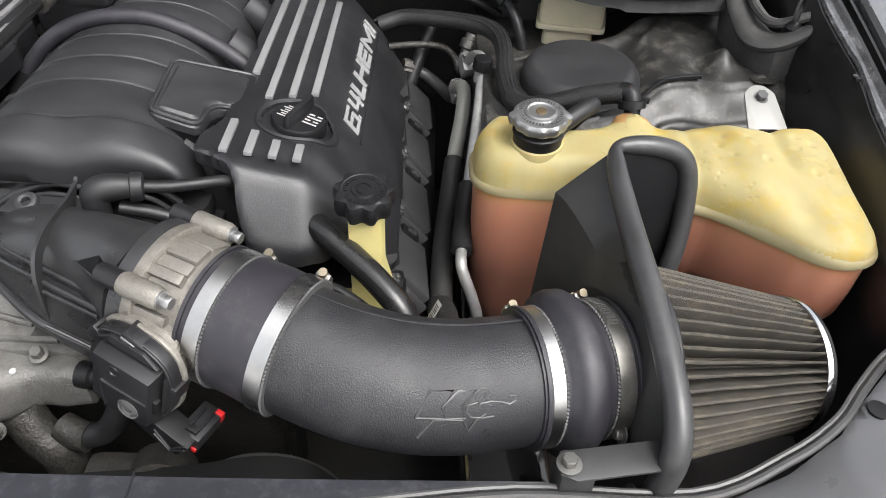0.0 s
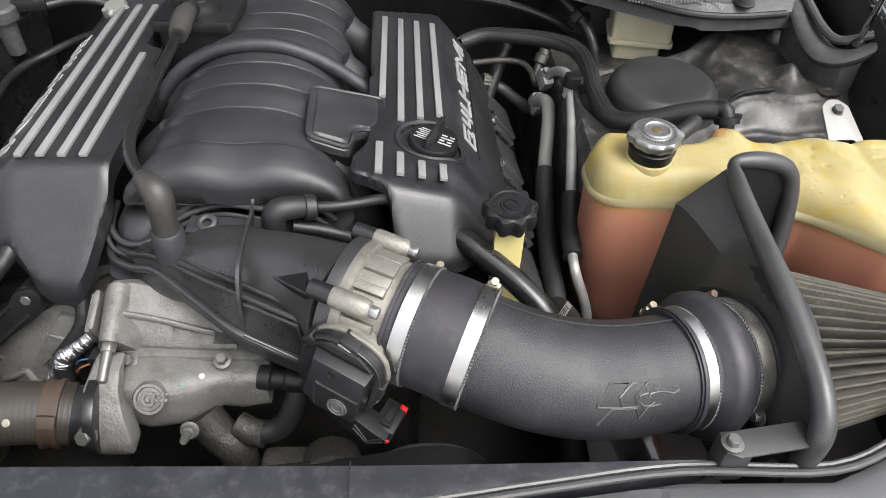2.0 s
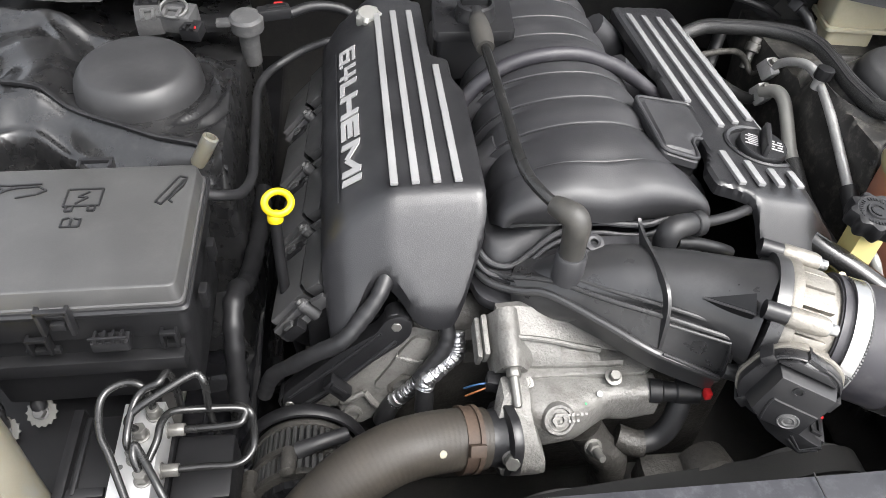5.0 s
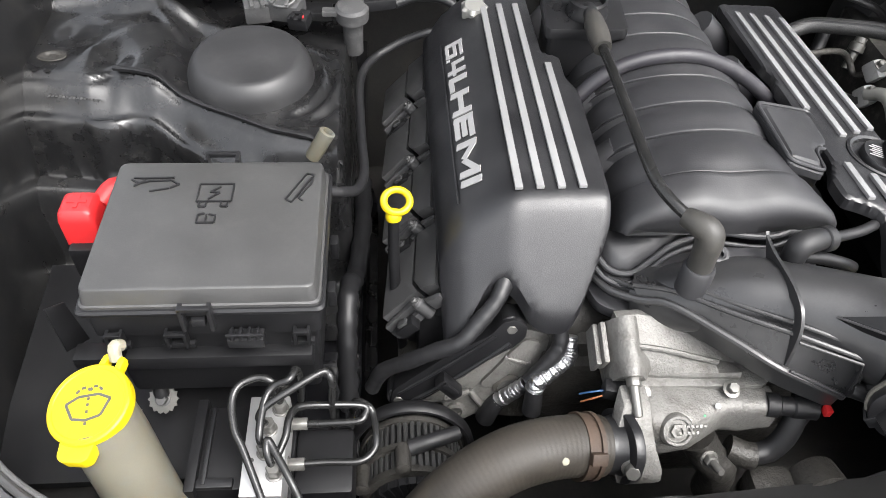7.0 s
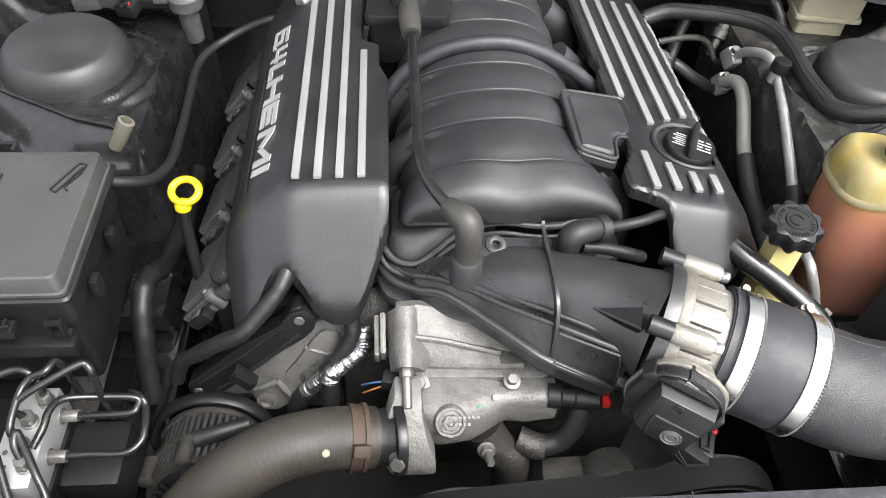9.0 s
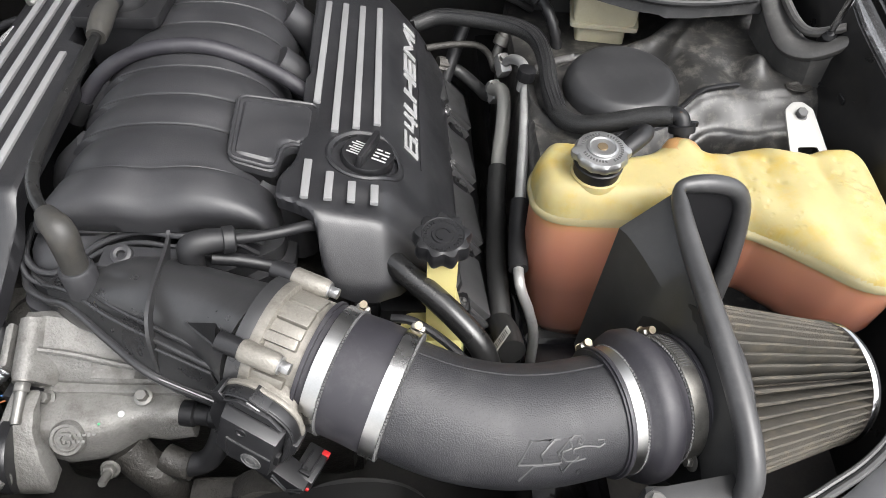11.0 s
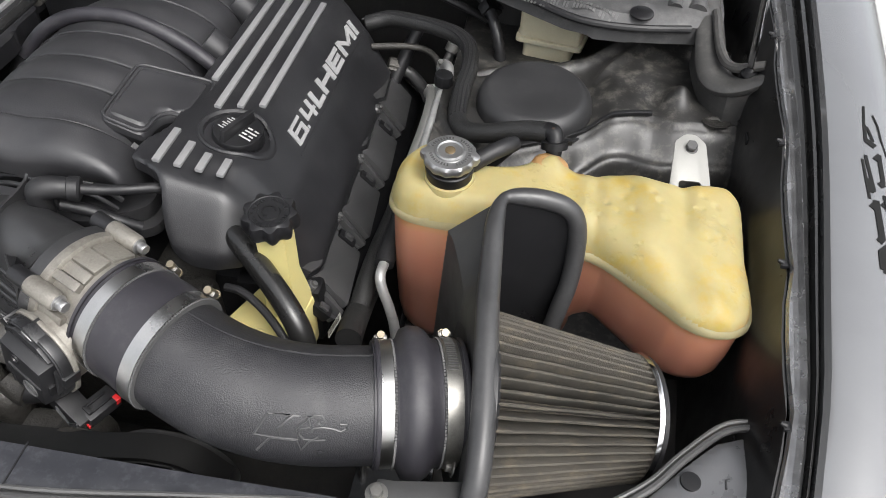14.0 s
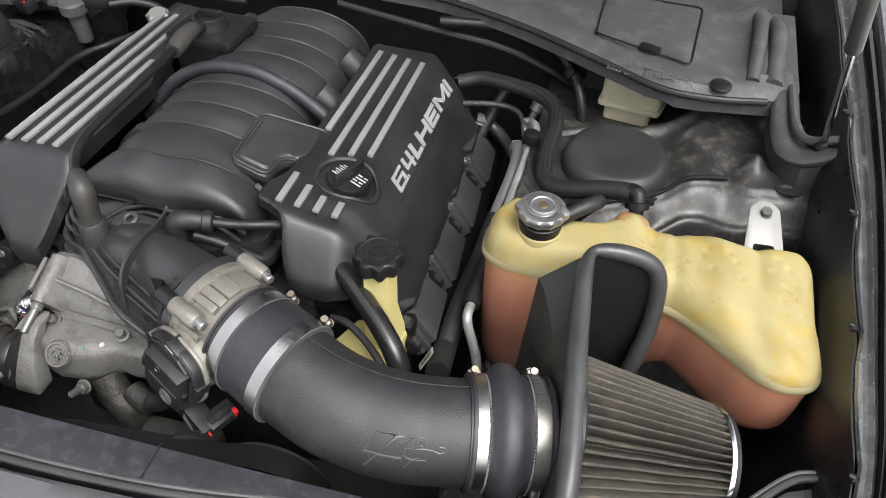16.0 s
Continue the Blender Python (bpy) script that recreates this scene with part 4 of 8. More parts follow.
part("side_step", prism([(0.0535, 0.002), (0.0575, -0.010), (0.0568, -0.034), (0.0535, -0.040)], -0.016, -0.010, 0.0008, mc), motor_plastic, cover)
part("side_window", box((0.0508, -0.030, -0.008), (0.004, 0.014, 0.006), 0.0008, mc), dark_plastic, cover)
part("ridge", tube([mc @ Vector(q) for q in ((0.0120, -0.0500, 0.0), (0.0085, -0.036, 0.0002), (0.0078, -0.0238, 0.0003), (0.012, -0.0236, 0.0003), (0.030, -0.0235, 0.0003), (0.0480, -0.0234, 0.0))], 0.0012, 8, 3), motor_plastic, cover)
part("emblem", lathe([(0.0095, 0), (0.0095, 0.0007), (0.0086, 0.0011), (0.0076, 0.0002), (0.0052, 0.0012), (0.0036, 0.0003), (0, 0.0011)], mc @ pose(0.0322, -0.0405, 0.0), 24), pale_rubber, cover, "worn grey round emblem")
part("dimple", lathe([(0.0050, 0), (0.0050, 0.0012), (0.0036, 0.0012), (0.003, -0.001), (0.0, -0.001)], mc @ pose(0.0190, -0.0052, 0.0), 24), motor_plastic, cover)
for x, y, rz, w in ((0.0220, 0.0185, -12, 0.018), (0.0605, -0.016, -92, 0.015), (-0.0145, 0.003, 58, 0.012), (-0.004, -0.0575, 150, 0.012)):
    m = mc @ pose(x, y, -0.0215, 0, 0, rz)
    clip = part("spring_clip", merge(box((0, 0, 0), (w, 0.0028, 0.0155), 0.0006, m), box((0, -0.0045, 0.0070), (w, 0.0095, 0.0022), 0.0006, m)), motor_plastic, cover)
    if w == 0.018:
        part("clip_edge", box((0, -0.0052, 0.0084), (w * 0.95, 0.0042, 0.0012), 0.0004, m), bright_zinc, clip, "bright clip edge")
part("connector_arm", prism(rounded([(0.012, -0.058), (0.050, -0.056), (0.066, -0.060), (0.0816, -0.062), (0.0700, -0.0800), (0.048, -0.076), (0.030, -0.070)], 0.002, 2), -0.030, -0.009, 0.0012, mc), dark_plastic, tb)
part("arm_rib", merge(*[tube([mc @ Vector((0.050, -0.062 - o, -0.0085)), mc @ Vector((0.066, -0.0745 - o * 0.4, -0.0085)), mc @ Vector((0.078, -0.060 - o, -0.0085))], 0.0011, 8, 1) for o in (0.0, 0.0055)]), motor_plastic, tb)
cm = mc @ pose(0.0735, -0.0685, -0.035)
con = part("connector", box((0, 0, 0), (0.020, 0.015, 0.034), 0.0018, cm), motor_plastic, tb)
part("latch", merge(box((-0.004, 0.0085, 0.002), (0.0022, 0.003, 0.024), 0.0007, cm), box((0.004, 0.0085, 0.002), (0.0022, 0.003, 0.024), 0.0007, cm), box((0, 0.009, 0.012), (0.010, 0.004, 0.004), 0.0007, cm)), dark_plastic, con)
for p, e in (((0.007, -0.0055, 0.0168), (0.0045, 0.0045, 0.003)), ((0.007, 0.004, -0.0135), (0.007, 0.009, 0.005))):
    part("lock_tab", box(p, e, 0.0008, cm), red_plastic, con, "red lock tab")
up3 = [Vector(q) for q in ((-0.276, 0.434, 0.9430), (-0.2430, 0.414, 0.9690), (-0.2445, 0.401, 0.9560))]
part("ramp", loft([[q - Vector((0.0, -0.004, 0.016)) for q in up3], up3]), dark_plastic, tb)
part("ramp_lip", tube([up3[0], up3[0].lerp(up3[2], 0.5), up3[2]], 0.0012, 8, 2), snout_plastic, tb)

TUBE = [(-0.112, 0.3885, 0.9090, 0.0515), (-0.085, 0.377, 0.904, 0.0518), (-0.05, 0.367, 0.8965, 0.0522), (-0.012, 0.364, 0.8885, 0.0526), (0.025, 0.368, 0.8815, 0.0528), (0.06, 0.3765, 0.8765, 0.0528), (0.094, 0.386, 0.873, 0.0528)]
air = thing("air_tube", (0.0, 0.37, 0.83), "grey-black wrinkle-finish plastic air intake tube", "intake tube")
part("pipe", tube(TUBE, 0.054, 64, 10), tube_plastic, air, angle=60)
seam = [(x, y + 0.018, z + 0.0505) for x, y, z, r in TUBE]
part("mould_seam", tube(seam, 0.0009, 6, 8), tube_plastic, air)

coupler = thing("coupler_hose", (-0.135, 0.40, 0.86), "black silicone coupler hose on the throttle body", "coupler hose")
CP = [tuple(TB + AX * d) + (r,) for d, r in ((0.024, 0.054), (0.040, 0.0545))] + [(-0.140, 0.4015, 0.911, 0.0545), (-0.124, 0.3945, 0.910, 0.0550), (-0.108, 0.3865, 0.908, 0.0550), (-0.098, 0.382, 0.9065, 0.0550)]
part("hose", tube(CP, 0.055, 56, 6), silicone, coupler, angle=60)
part("cuff_edge", lathe([(0.0535, -0.002), (0.0562, -0.002), (0.0562, 0.001), (0.0535, 0.001)], aim(TB + AX * 0.028, AX), 56), silicone, coupler)

D3 = Vector((0.035, 0.0095, -0.0035)).normalized()
P3 = Vector((0.080, 0.3835, 0.8742))
bellows = thing("hump_coupler", tuple(P3 + D3 * 0.03), "black rubber hump coupler hose behind the air filter", "coupler hose")
m3 = aim(P3, D3)
part("hose", lathe([(0.050, -0.004), (0.0562, -0.004), (0.0562, 0.014), (0.058, 0.018), (0.0665, 0.022), (0.0695, 0.029), (0.0690, 0.038), (0.0655, 0.044), (0.0585, 0.049), (0.0570, 0.056), (0.0570, 0.078), (0.050, 0.078)], m3, 64), silicone, bellows, angle=60)
for d in (0.0, 0.076):
    part("cuff_edge", lathe([(0.054, -0.002), (0.0582, -0.002), (0.0588, 0.0), (0.0582, 0.002), (0.054, 0.002)], aim(P3 + D3 * d, D3), 56), silicone, bellows)


def hose_clamp(p, d, r, screw_deg, label, slots=True, w=0.013):
    t = thing("hose_clamp", tuple(Vector(p)), label, "hose clamp", "hose clamps on the intake")
    m = aim(p, d)
    part("band", lathe([(r, -w / 2), (r + 0.0012, -w / 2), (r + 0.0012, w / 2), (r, w / 2)], m, 72), dull_steel if slots else steel, t)
    # fine saw-tooth edge of the liner
    part("liner_edge", lathe([(r - 0.0005, 0), (r + 0.0010, 0.0004), (r + 0.0010, 0.0022), (r - 0.0005, 0.0026)], m @ pose(0, 0, w / 2 if not slots else -w / 2 - 0.0026), 220, lambda a, j: 0.0007 * math.cos(110 * a) if 0 < j < 3 else 0), grey_print, t)
    if slots:
        q = []
        for k in range(70):
            a = radians(screw_deg + 60 - k * 2.9)
            q.append(box((r + 0.0012, 0, 0), (0.0010, 0.0013, w * 0.62), 0, m @ pose(0, 0, 0, 0, 0, math.degrees(a))))
        part("slots", merge(*q), grey_print, t)
    s = m @ pose(0, 0, 0, 0, 0, screw_deg)
    hou = part("screw_housing", box((r + 0.0042, 0, 0), (0.0055, 0.011, 0.0130), 0.0022, s), dull_steel, t)
    part("screw", merge(lathe([(0.0036, 0), (0.0036, 0.022)], s @ pose(r + 0.0052, 0.010, 0, 90, 0, 0), 14),
                        bolt(s @ Vector((r + 0.0052, -0.010, 0)), s.to_3x3() @ Vector((0, -1, 0)), 0.0036, 0.0046, 0.005)), brass_zinc, hou)
    return t


hose_clamp((-0.152, 0.4070, 0.9115), AX, 0.0548, 17, "bright steel hose clamp on the silicone coupler", False)
hose_clamp((-0.1035, 0.3848, 0.9078), Vector((0.054, -0.021, -0.009)), 0.0552, 27, "bright steel hose clamp on the air tube", False)
hose_clamp(tuple(P3 + D3 * 0.006), D3, 0.0562, 20, "bright steel hose clamp on the hump coupler", False)
hose_clamp(tuple(P3 + D3 * 0.064), D3, 0.0573, 34, "dull slotted steel hose clamp near the heat shield", True, 0.014)

# emblem moulded into the tube, as plain raised outlines
AXIS = spline(TUBE, 10)


def on_pipe(ob):
    """Wrap a flat part round the air tube."""
    for v in ob.data.vertices:
        x, w, h = v.co
        cx = 0.004 + x
        q = min(range(len(AXIS) - 1), key=lambda i: abs((AXIS[i][0] + AXIS[i + 1][0]) / 2 - cx))
        a, b = AXIS[q], AXIS[q + 1]
        k = (cx - a[0]) / (b[0] - a[0])
        cy, cz, rr = (a[i] + (b[i] - a[i]) * k for i in (1, 2, 3))
        ang = radians(147) - w / rr
        sy, sz = (math.hypot(1.0, (b[i] - a[i]) / (b[0] - a[0])) for i in (1, 2))
        v.co = (cx, cy + (rr * sy + h) * math.cos(ang), cz + (rr * sz + h) * math.sin(ang))


SHAPES = [[(-0.008, -0.0067), (0.002, 0.0134), (0.0186, 0.0143), (0.011, 0.0012), (0.0136, -0.0062), (-0.008, -0.0067)],
          [(0.011, 0.0025), (0.0219, 0.0139), (0.0353, 0.0143), (0.0249, 0.0034), (0.0278, -0.0053), (0.0136, -0.0062)],
          [(0.0361, 0.0069), (0.0345, 0.0121), (0.0386, 0.0152), (0.0445, 0.0147), (0.047, 0.0104), (0.0445, 0.0073), (0.0415, 0.009), (0.0428, 0.0125)],
          [(0.0361, 0.0056), (0.029, 0.0038), (0.0278, -0.001), (0.0319, -0.0049), (0.0386, -0.0053), (0.0428, -0.0027)],
          [(0.0374, 0.0016), (0.0386, 0.0047), (0.047, 0.0056), (0.054, 0.0043), (0.0603, 0.0021), (0.065, 0.0043), (0.0645, 0.0077), (0.059, 0.0082)],
          [(-0.0064, -0.0237), (0.0048, -0.0075), (0.0261, -0.0067), (0.0299, -0.0158), (0.0365, -0.0062), (0.0486, -0.0053)]]
# paler plastic on the outlines stands for the light on their edges
for shape in SHAPES:
    on_pipe(part("raised_line", tube([(x, w, 0.0004) for x, w in shape], 0.0012, 8, 1), coil_plastic, air))
on_pipe(part("raised_ring", lathe([(0.0030, 0), (0.0030, 0.0010), (0.0021, 0.0010), (0.0021, 0)], pose(0.0445, -0.0185, 0), 16), tube_plastic, air))

# cone filter
F0, F1 = Vector((0.163, 0.4020, 0.8715)), Vector((0.320, 0.4325, 0.841))
FD = (F1 - F0).normalized()
fl = (F1 - F0).length
flt = thing("air_filter", tuple(F0 + FD * 0.08 - Vector((0, 0, 0.08))), "dusty pleated cone air filter with chrome end band", "air filter")
mf = aim(F0, FD)
NP = 50
rings = []
for j in range(9):
    k = j / 8
    r = 0.088 + (0.060 - 0.088) * k
    ring = []
    for i in range(NP * 8):
        a = 2 * math.pi * i / (NP * 8) + 0.004 * math.sin(j * 1.7 + i // 8)
        q = r - 0.028 * (0, 0.05, 0.62, 1, 1, 1, 0.62, 0.05)[i % 8]
        ring.append(mf @ Vector((q * math.cos(a), q * math.sin(a), fl * (0.01 + 0.96 * k))))
    rings.append(ring)
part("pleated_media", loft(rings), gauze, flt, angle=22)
part("base_flange", lathe([(0.055, -0.008), (0.086, -0.008), (0.0885, -0.005), (0.0885, 0.002), (0.086, 0.005), (0.080, 0.005)], mf, 72), rubber, flt)
part("end_band", lathe([(0.0585, fl - 0.006), (0.0612, fl - 0.006), (0.0620, fl - 0.0045), (0.0624, fl - 0.002), (0.0612, fl - 0.0005), (0.0595, fl)], mf, 72), chrome, flt, "chrome end band")
part("end_cap", lathe([(0.061, fl - 0.003), (0.060, fl + 0.004), (0.054, fl + 0.006), (0.03, fl + 0.004), (0.0, fl + 0.003)], mf, 60), rubber, flt)

# heat shield: folded black sheet with rubber edge trim
hs = thing("heat_shield", (0.16, 0.42, 0.78), "black folded sheet heat shield with rubber edge trim", "heat shield")
TOP = [(0.173, 0.2945, 0.856), (0.1765, 0.2955, 0.896), (0.178, 0.315, 0.918), (0.176, 0.352, 0.935), (0.171, 0.40, 0.950), (0.166, 0.45, 0.960), (0.163, 0.50, 0.969), (0.162, 0.535, 0.977), (0.164, 0.556, 0.980)]
FOLD = [(0.168, 0.297, 0.80), (0.168, 0.301, 0.83), (0.166, 0.315, 0.85), (0.164, 0.352, 0.88), (0.160, 0.40, 0.905), (0.153, 0.45, 0.925), (0.138, 0.50, 0.934), (0.126, 0.535, 0.937), (0.118, 0.550, 0.937)]
LOW = [(0.166, 0.299, 0.74), (0.165, 0.303, 0.74), (0.162, 0.315, 0.74), (0.158, 0.352, 0.74), (0.152, 0.40, 0.74), (0.145, 0.45, 0.74), (0.128, 0.50, 0.74), (0.112, 0.535, 0.74), (0.106, 0.550, 0.74)]
T2, O2, L2 = (spline(q, 4) for q in (TOP, FOLD, LOW))
th = np.array((0.002, 0.0, -0.0005))
rings = [[a, b, c, c + th, b + th, a + th] for a, b, c in zip(T2, O2, L2)]
part("side_panel", loft(rings), satin_black, hs, angle=25)
back = [[(0.164, 0.556, 0.980), (0.164, 0.548, 0.74)], [(0.20, 0.566, 0.977), (0.20, 0.552, 0.74)], [(0.228, 0.570, 0.966), (0.236, 0.552, 0.80)], [(0.242, 0.566, 0.945), (0.243, 0.552, 0.80)]]
bm = loft([[Vector(a), Vector(b), Vector(b) + Vector((0, 0.002, 0)), Vector(a) + Vector((0, 0.002, 0))] for a, b in back])
part("rear_panel", bm, black_plastic, hs)
# rubber trim over the free edge, round the corner and down the far end
trim = [*TOP[:8], (0.166, 0.558, 0.979), (0.180, 0.566, 0.978), (0.205, 0.570, 0.975), (0.228, 0.572, 0.966), (0.240, 0.570, 0.948), (0.244, 0.562, 0.915), (0.243, 0.552, 0.880), (0.238, 0.542, 0.855), (0.232, 0.530, 0.825)]
part("edge_trim", tube([(x + 0.002, y, z + 0.002, 0.0094 + 0.0012 * (1 - step(y, 0.42, 0.55)) if k < 7 else (0.0086, 0.0058, 0.0084)[k - 7] if k < 10 else 0.0095) for k, (x, y, z) in enumerate(trim)], 0.0098, 18, 6), trim_rubber, hs, "soft black rubber bulb trim", 60)
br = part("bracket", prism([(0, -0.012), (0.075, -0.012), (0.075, 0.012), (0, 0.012), (-0.010, 0.006), (-0.010, -0.006)], 0, 0.003, 0.0008, pose(0.106, 0.290, 0.893, 4, 2, 10)), satin_black, hs)
part("bolt", bolt((0.1035, 0.290, 0.897), (0, 0, 1), 0.0058, 0.0092, 0.008), zinc, br, "zinc plated hexagon bolt")
part("stand", box((0.112, 0.297, 0.868), (0.026, 0.022, 0.044), 0.005), satin_black, br)
for p in ((0.158, 0.343, 0.857), (0.160, 0.300, 0.842)):
    part("bolt", bolt(p, (-1, -0.1, 0.25), 0.005, 0.0085, 0.007), zinc, hs, "zinc plated bolt")

# ---- coolant tank ----
tank = thing("coolant_tank", (0.23, 0.6, 0.72), "yellowed translucent plastic coolant tank with red coolant", "coolant tank")
SEAM = [(0.045, 0.655), (0.046, 0.615), (0.057, 0.600), (0.075, 0.5925), (0.10, 0.5895), (0.16, 0.588), (0.225, 0.582), (0.267, 0.572), (0.288, 0.5565), (0.308, 0.538), (0.3285, 0.520), (0.350, 0.501), (0.372, 0.4925), (0.394, 0.4945), (0.409, 0.504), (0.4165, 0.522), (0.4165, 0.547), (0.4135, 0.575),
        (0.416, 0.615), (0.418, 0.655), (0.404, 0.677), (0.375, 0.677), (0.345, 0.671), (0.315, 0.677), (0.285, 0.681), (0.258, 0.678), (0.240, 0.674), (0.225, 0.697), (0.200, 0.692), (0.175, 0.672), (0.14, 0.664), (0.10, 0.688), (0.065, 0.690)]
SEAM = rounded(SEAM, 0.012, 3)


def seam_z(x, y):
    return 0.902 + 0.004 * step(x, 0.2, 0.35)


def tank_top(x, y):
    h = 0.037 - 0.003 * step(x, 0.3, 0.42) + 0.003 * step(x, 0.25, 0.42) * step(y, 0.58, 0.66) - 0.018 * step(y, 0.60, 0.50) * step(x, 0.2, 0.35)
    d = rim(x, y, SEAM)
    r = 0.021 + 0.011 * step(x, 0.15, 0.23) - 0.008 * step(x, 0.25, 0.36)
    z = seam_z(x, y) + 0.003 + h * math.sqrt(max(0.0, 1 - max(0, 1 - d / r) ** 2))
    z += 0.009 * bump(x, 0.212, 0.022) * bump(y, 0.667, 0.024)
    z += 0.0014 * math.cos((x - 0.02) * 105) * step(x, 0.2, 0.25) * step(d, 0.0, 0.03)
    z += 0.0013 * math.sin((x + 0.8 * y) * 95) * math.cos((y - 0.3 * x) * 70) * step(x, 0.2, 0.27) * step(d, 0.0, 0.03)
    z += 0.0025 * bump(x + (y - 0.6) * 0.5, 0.335, 0.012) - 0.0035 * bump(x, 0.262, 0.008) - 0.0035 * bump(x, 0.352, 0.008) * step(y, 0.57, 0.62)
    # moulded pimples
    for px, py in ((0.29, 0.628), (0.30, 0.61), (0.272, 0.617), (0.283, 0.606), (0.296, 0.643), (0.37, 0.64), (0.382, 0.628), (0.366, 0.622), (0.375, 0.60), (0.388, 0.607), (0.381, 0.597), (0.385, 0.588), (0.372, 0.583), (0.33, 0.60), (0.318, 0.635), (0.325, 0.622)):
        z -= 0.0030 * bump(math.hypot(x - px, y - py), 0, 0.0030)
    return z


part("upper_shell", plate(SEAM, tank_top, 0.0027, 0.0), tank_plastic, tank, angle=60)


def tank_ring(inset, depth):
    cx, cy = sum(p[0] for p in SEAM) / len(SEAM), sum(p[1] for p in SEAM) / len(SEAM)
    ring = []
    for x, y in SEAM:
        d = math.hypot(x - cx, y - cy)
        fold = 0.0 if depth < 0.005 else 0.0035 * (bump(x, 0.281, 0.006) + bump(x, 0.322, 0.006) + bump(x, 0.355, 0.006)) * (y < 0.58)
        k = (d - inset - fold) / d
        px, py = cx + (x - cx) * k, cy + (y - cy) * k
        low = 0.70 + 0.114 * step(x, 0.18, 0.30)
        top = seam_z(x, y)
        ring.append((px, py, top + (low - top) * depth))
    return ring


part("seam_flange", loft([[(x, y, z + h) for x, y, z in tank_ring(d, 0.0)] for d, h in ((0.004, -0.0050), (-0.0022, -0.0045), (-0.0030, -0.0030), (-0.0028, 0.0010), (-0.0010, 0.0040), (0.003, 0.0075), (0.005, 0.0085))], False), seam_plastic, tank)
rings = [tank_ring(i, d) for i, d in ((0.003, 0.01), (0.003, 0.2), (0.004, 0.5), (0.007, 0.8), (0.012, 0.92), (0.024, 0.99), (0.04, 1.0))]
part("lower_shell", loft(rings, True), tank_plastic, tank, angle=60)
for p, q in (((0.111, 0.5945), 0.2),):
    part("mould_rib", tube([(p[0], p[1] + 0.0060, seam_z(*p) + 0.014), (p[0], p[1] + 0.0016, seam_z(*p) - 0.004), (p[0], p[1] + 0.0024, seam_z(*p) - 0.03), (p[0], p[1] + 0.0035, seam_z(*p) - q * 0.6)], 0.0014, 8, 4), tank_plastic, tank)
NECK = Vector((0.1072, 0.6255, 0.943))
ND = Vector((0.0, -0.06, 1)).normalized()
part("filler_neck", lathe([(0.020, 0.001), (0.0242, 0.001), (0.0242, 0.011), (0.0256, 0.012), (0.0256, 0.015), (0.0240, 0.016), (0.0238, 0.023), (0.019, 0.025)], aim(NECK, ND), 36), dark_plastic, tank, "black plastic filler neck")
part("neck_collar", lathe([(0.0290, -0.016), (0.0275, -0.004), (0.0262, 0.0012), (0.0240, 0.0024), (0.020, 0.0024)], aim(NECK, ND), 36), tank_plastic, tank)
part("outlet_bump", lathe([(0.022, -0.012), (0.0195, -0.0045), (0.0150, -0.0008), (0.0090, 0.0012), (0.004, 0.0020), (0.0, 0.0022)], aim((0.212, 0.667, 0.9465), (0.1, 0.1, 0.95)), 32), orange_plastic, tank, "orange stained outlet bump")

mc2 = aim(NECK + ND * 0.021, ND) @ Matrix.Diagonal((0.755, 0.755, 0.78, 1))
cap = part("cap", lathe([(0.028, 0.0), (0.0345, 0.001), (0.0365, 0.006), (0.036, 0.012), (0.0335, 0.0155), (0.024, 0.0165), (0.0, 0.0165)], mc2, 72, lambda a, j: (0.0009 * math.cos(12 * a) if 0 < j < 4 else 0) + (0.004 * (bump(math.cos(a), 1, 0.02) + bump(math.cos(a), -1, 0.02)) if 0 < j < 4 else 0)), cap_steel, tank, "stamped bright steel pressure cap")
part("raised_ring", lathe([(0.0215, 0.0155), (0.021, 0.019), (0.018, 0.020), (0.0165, 0.018), (0.0, 0.018)], mc2, 40), cap_steel, cap)
part("rivet", lathe([(0.007, 0.0175), (0.007, 0.0195), (0.005, 0.0200), (0.0, 0.0198)], mc2, 24), copper, cap, "worn copper rivet")
marks = [(0.0245 * math.cos(a), 0.0245 * math.sin(a), 0.0285 * math.cos(a + 0.02), 0.0285 * math.sin(a + 0.02), 0.0022) for a in (k * 0.157 for k in range(40)) if math.sin(a * 3.5) > -0.75]
part("stamped_marks", bars(marks, 0.0004, mc2 @ pose(0, 0, 0.0164)), grey_print, cap)

bk = thing("tank_bracket", (0.37, 0.69, 0.92), "pale coated steel bracket bolted to the coolant tank", "bracket")
part("strap", prism(rounded([(-0.024, -0.055), (-0.012, -0.055), (-0.012, -0.026), (0.012, -0.026), (0.012, -0.055), (0.025, -0.055), (0.017, 0.022), (0.006, 0.032), (-0.006, 0.032), (-0.017, 0.022)], 0.004, 3), 0, 0.0025, 0.0008, pose(0.364, 0.713, 0.934, 24, 0, 2)), pale_metal, bk)
part("bolt", bolt((0.364, 0.727, 0.941), (0, -0.38, 0.92), 0.0065, 0.011, 0.008), grey_print, bk, "dark bolt")

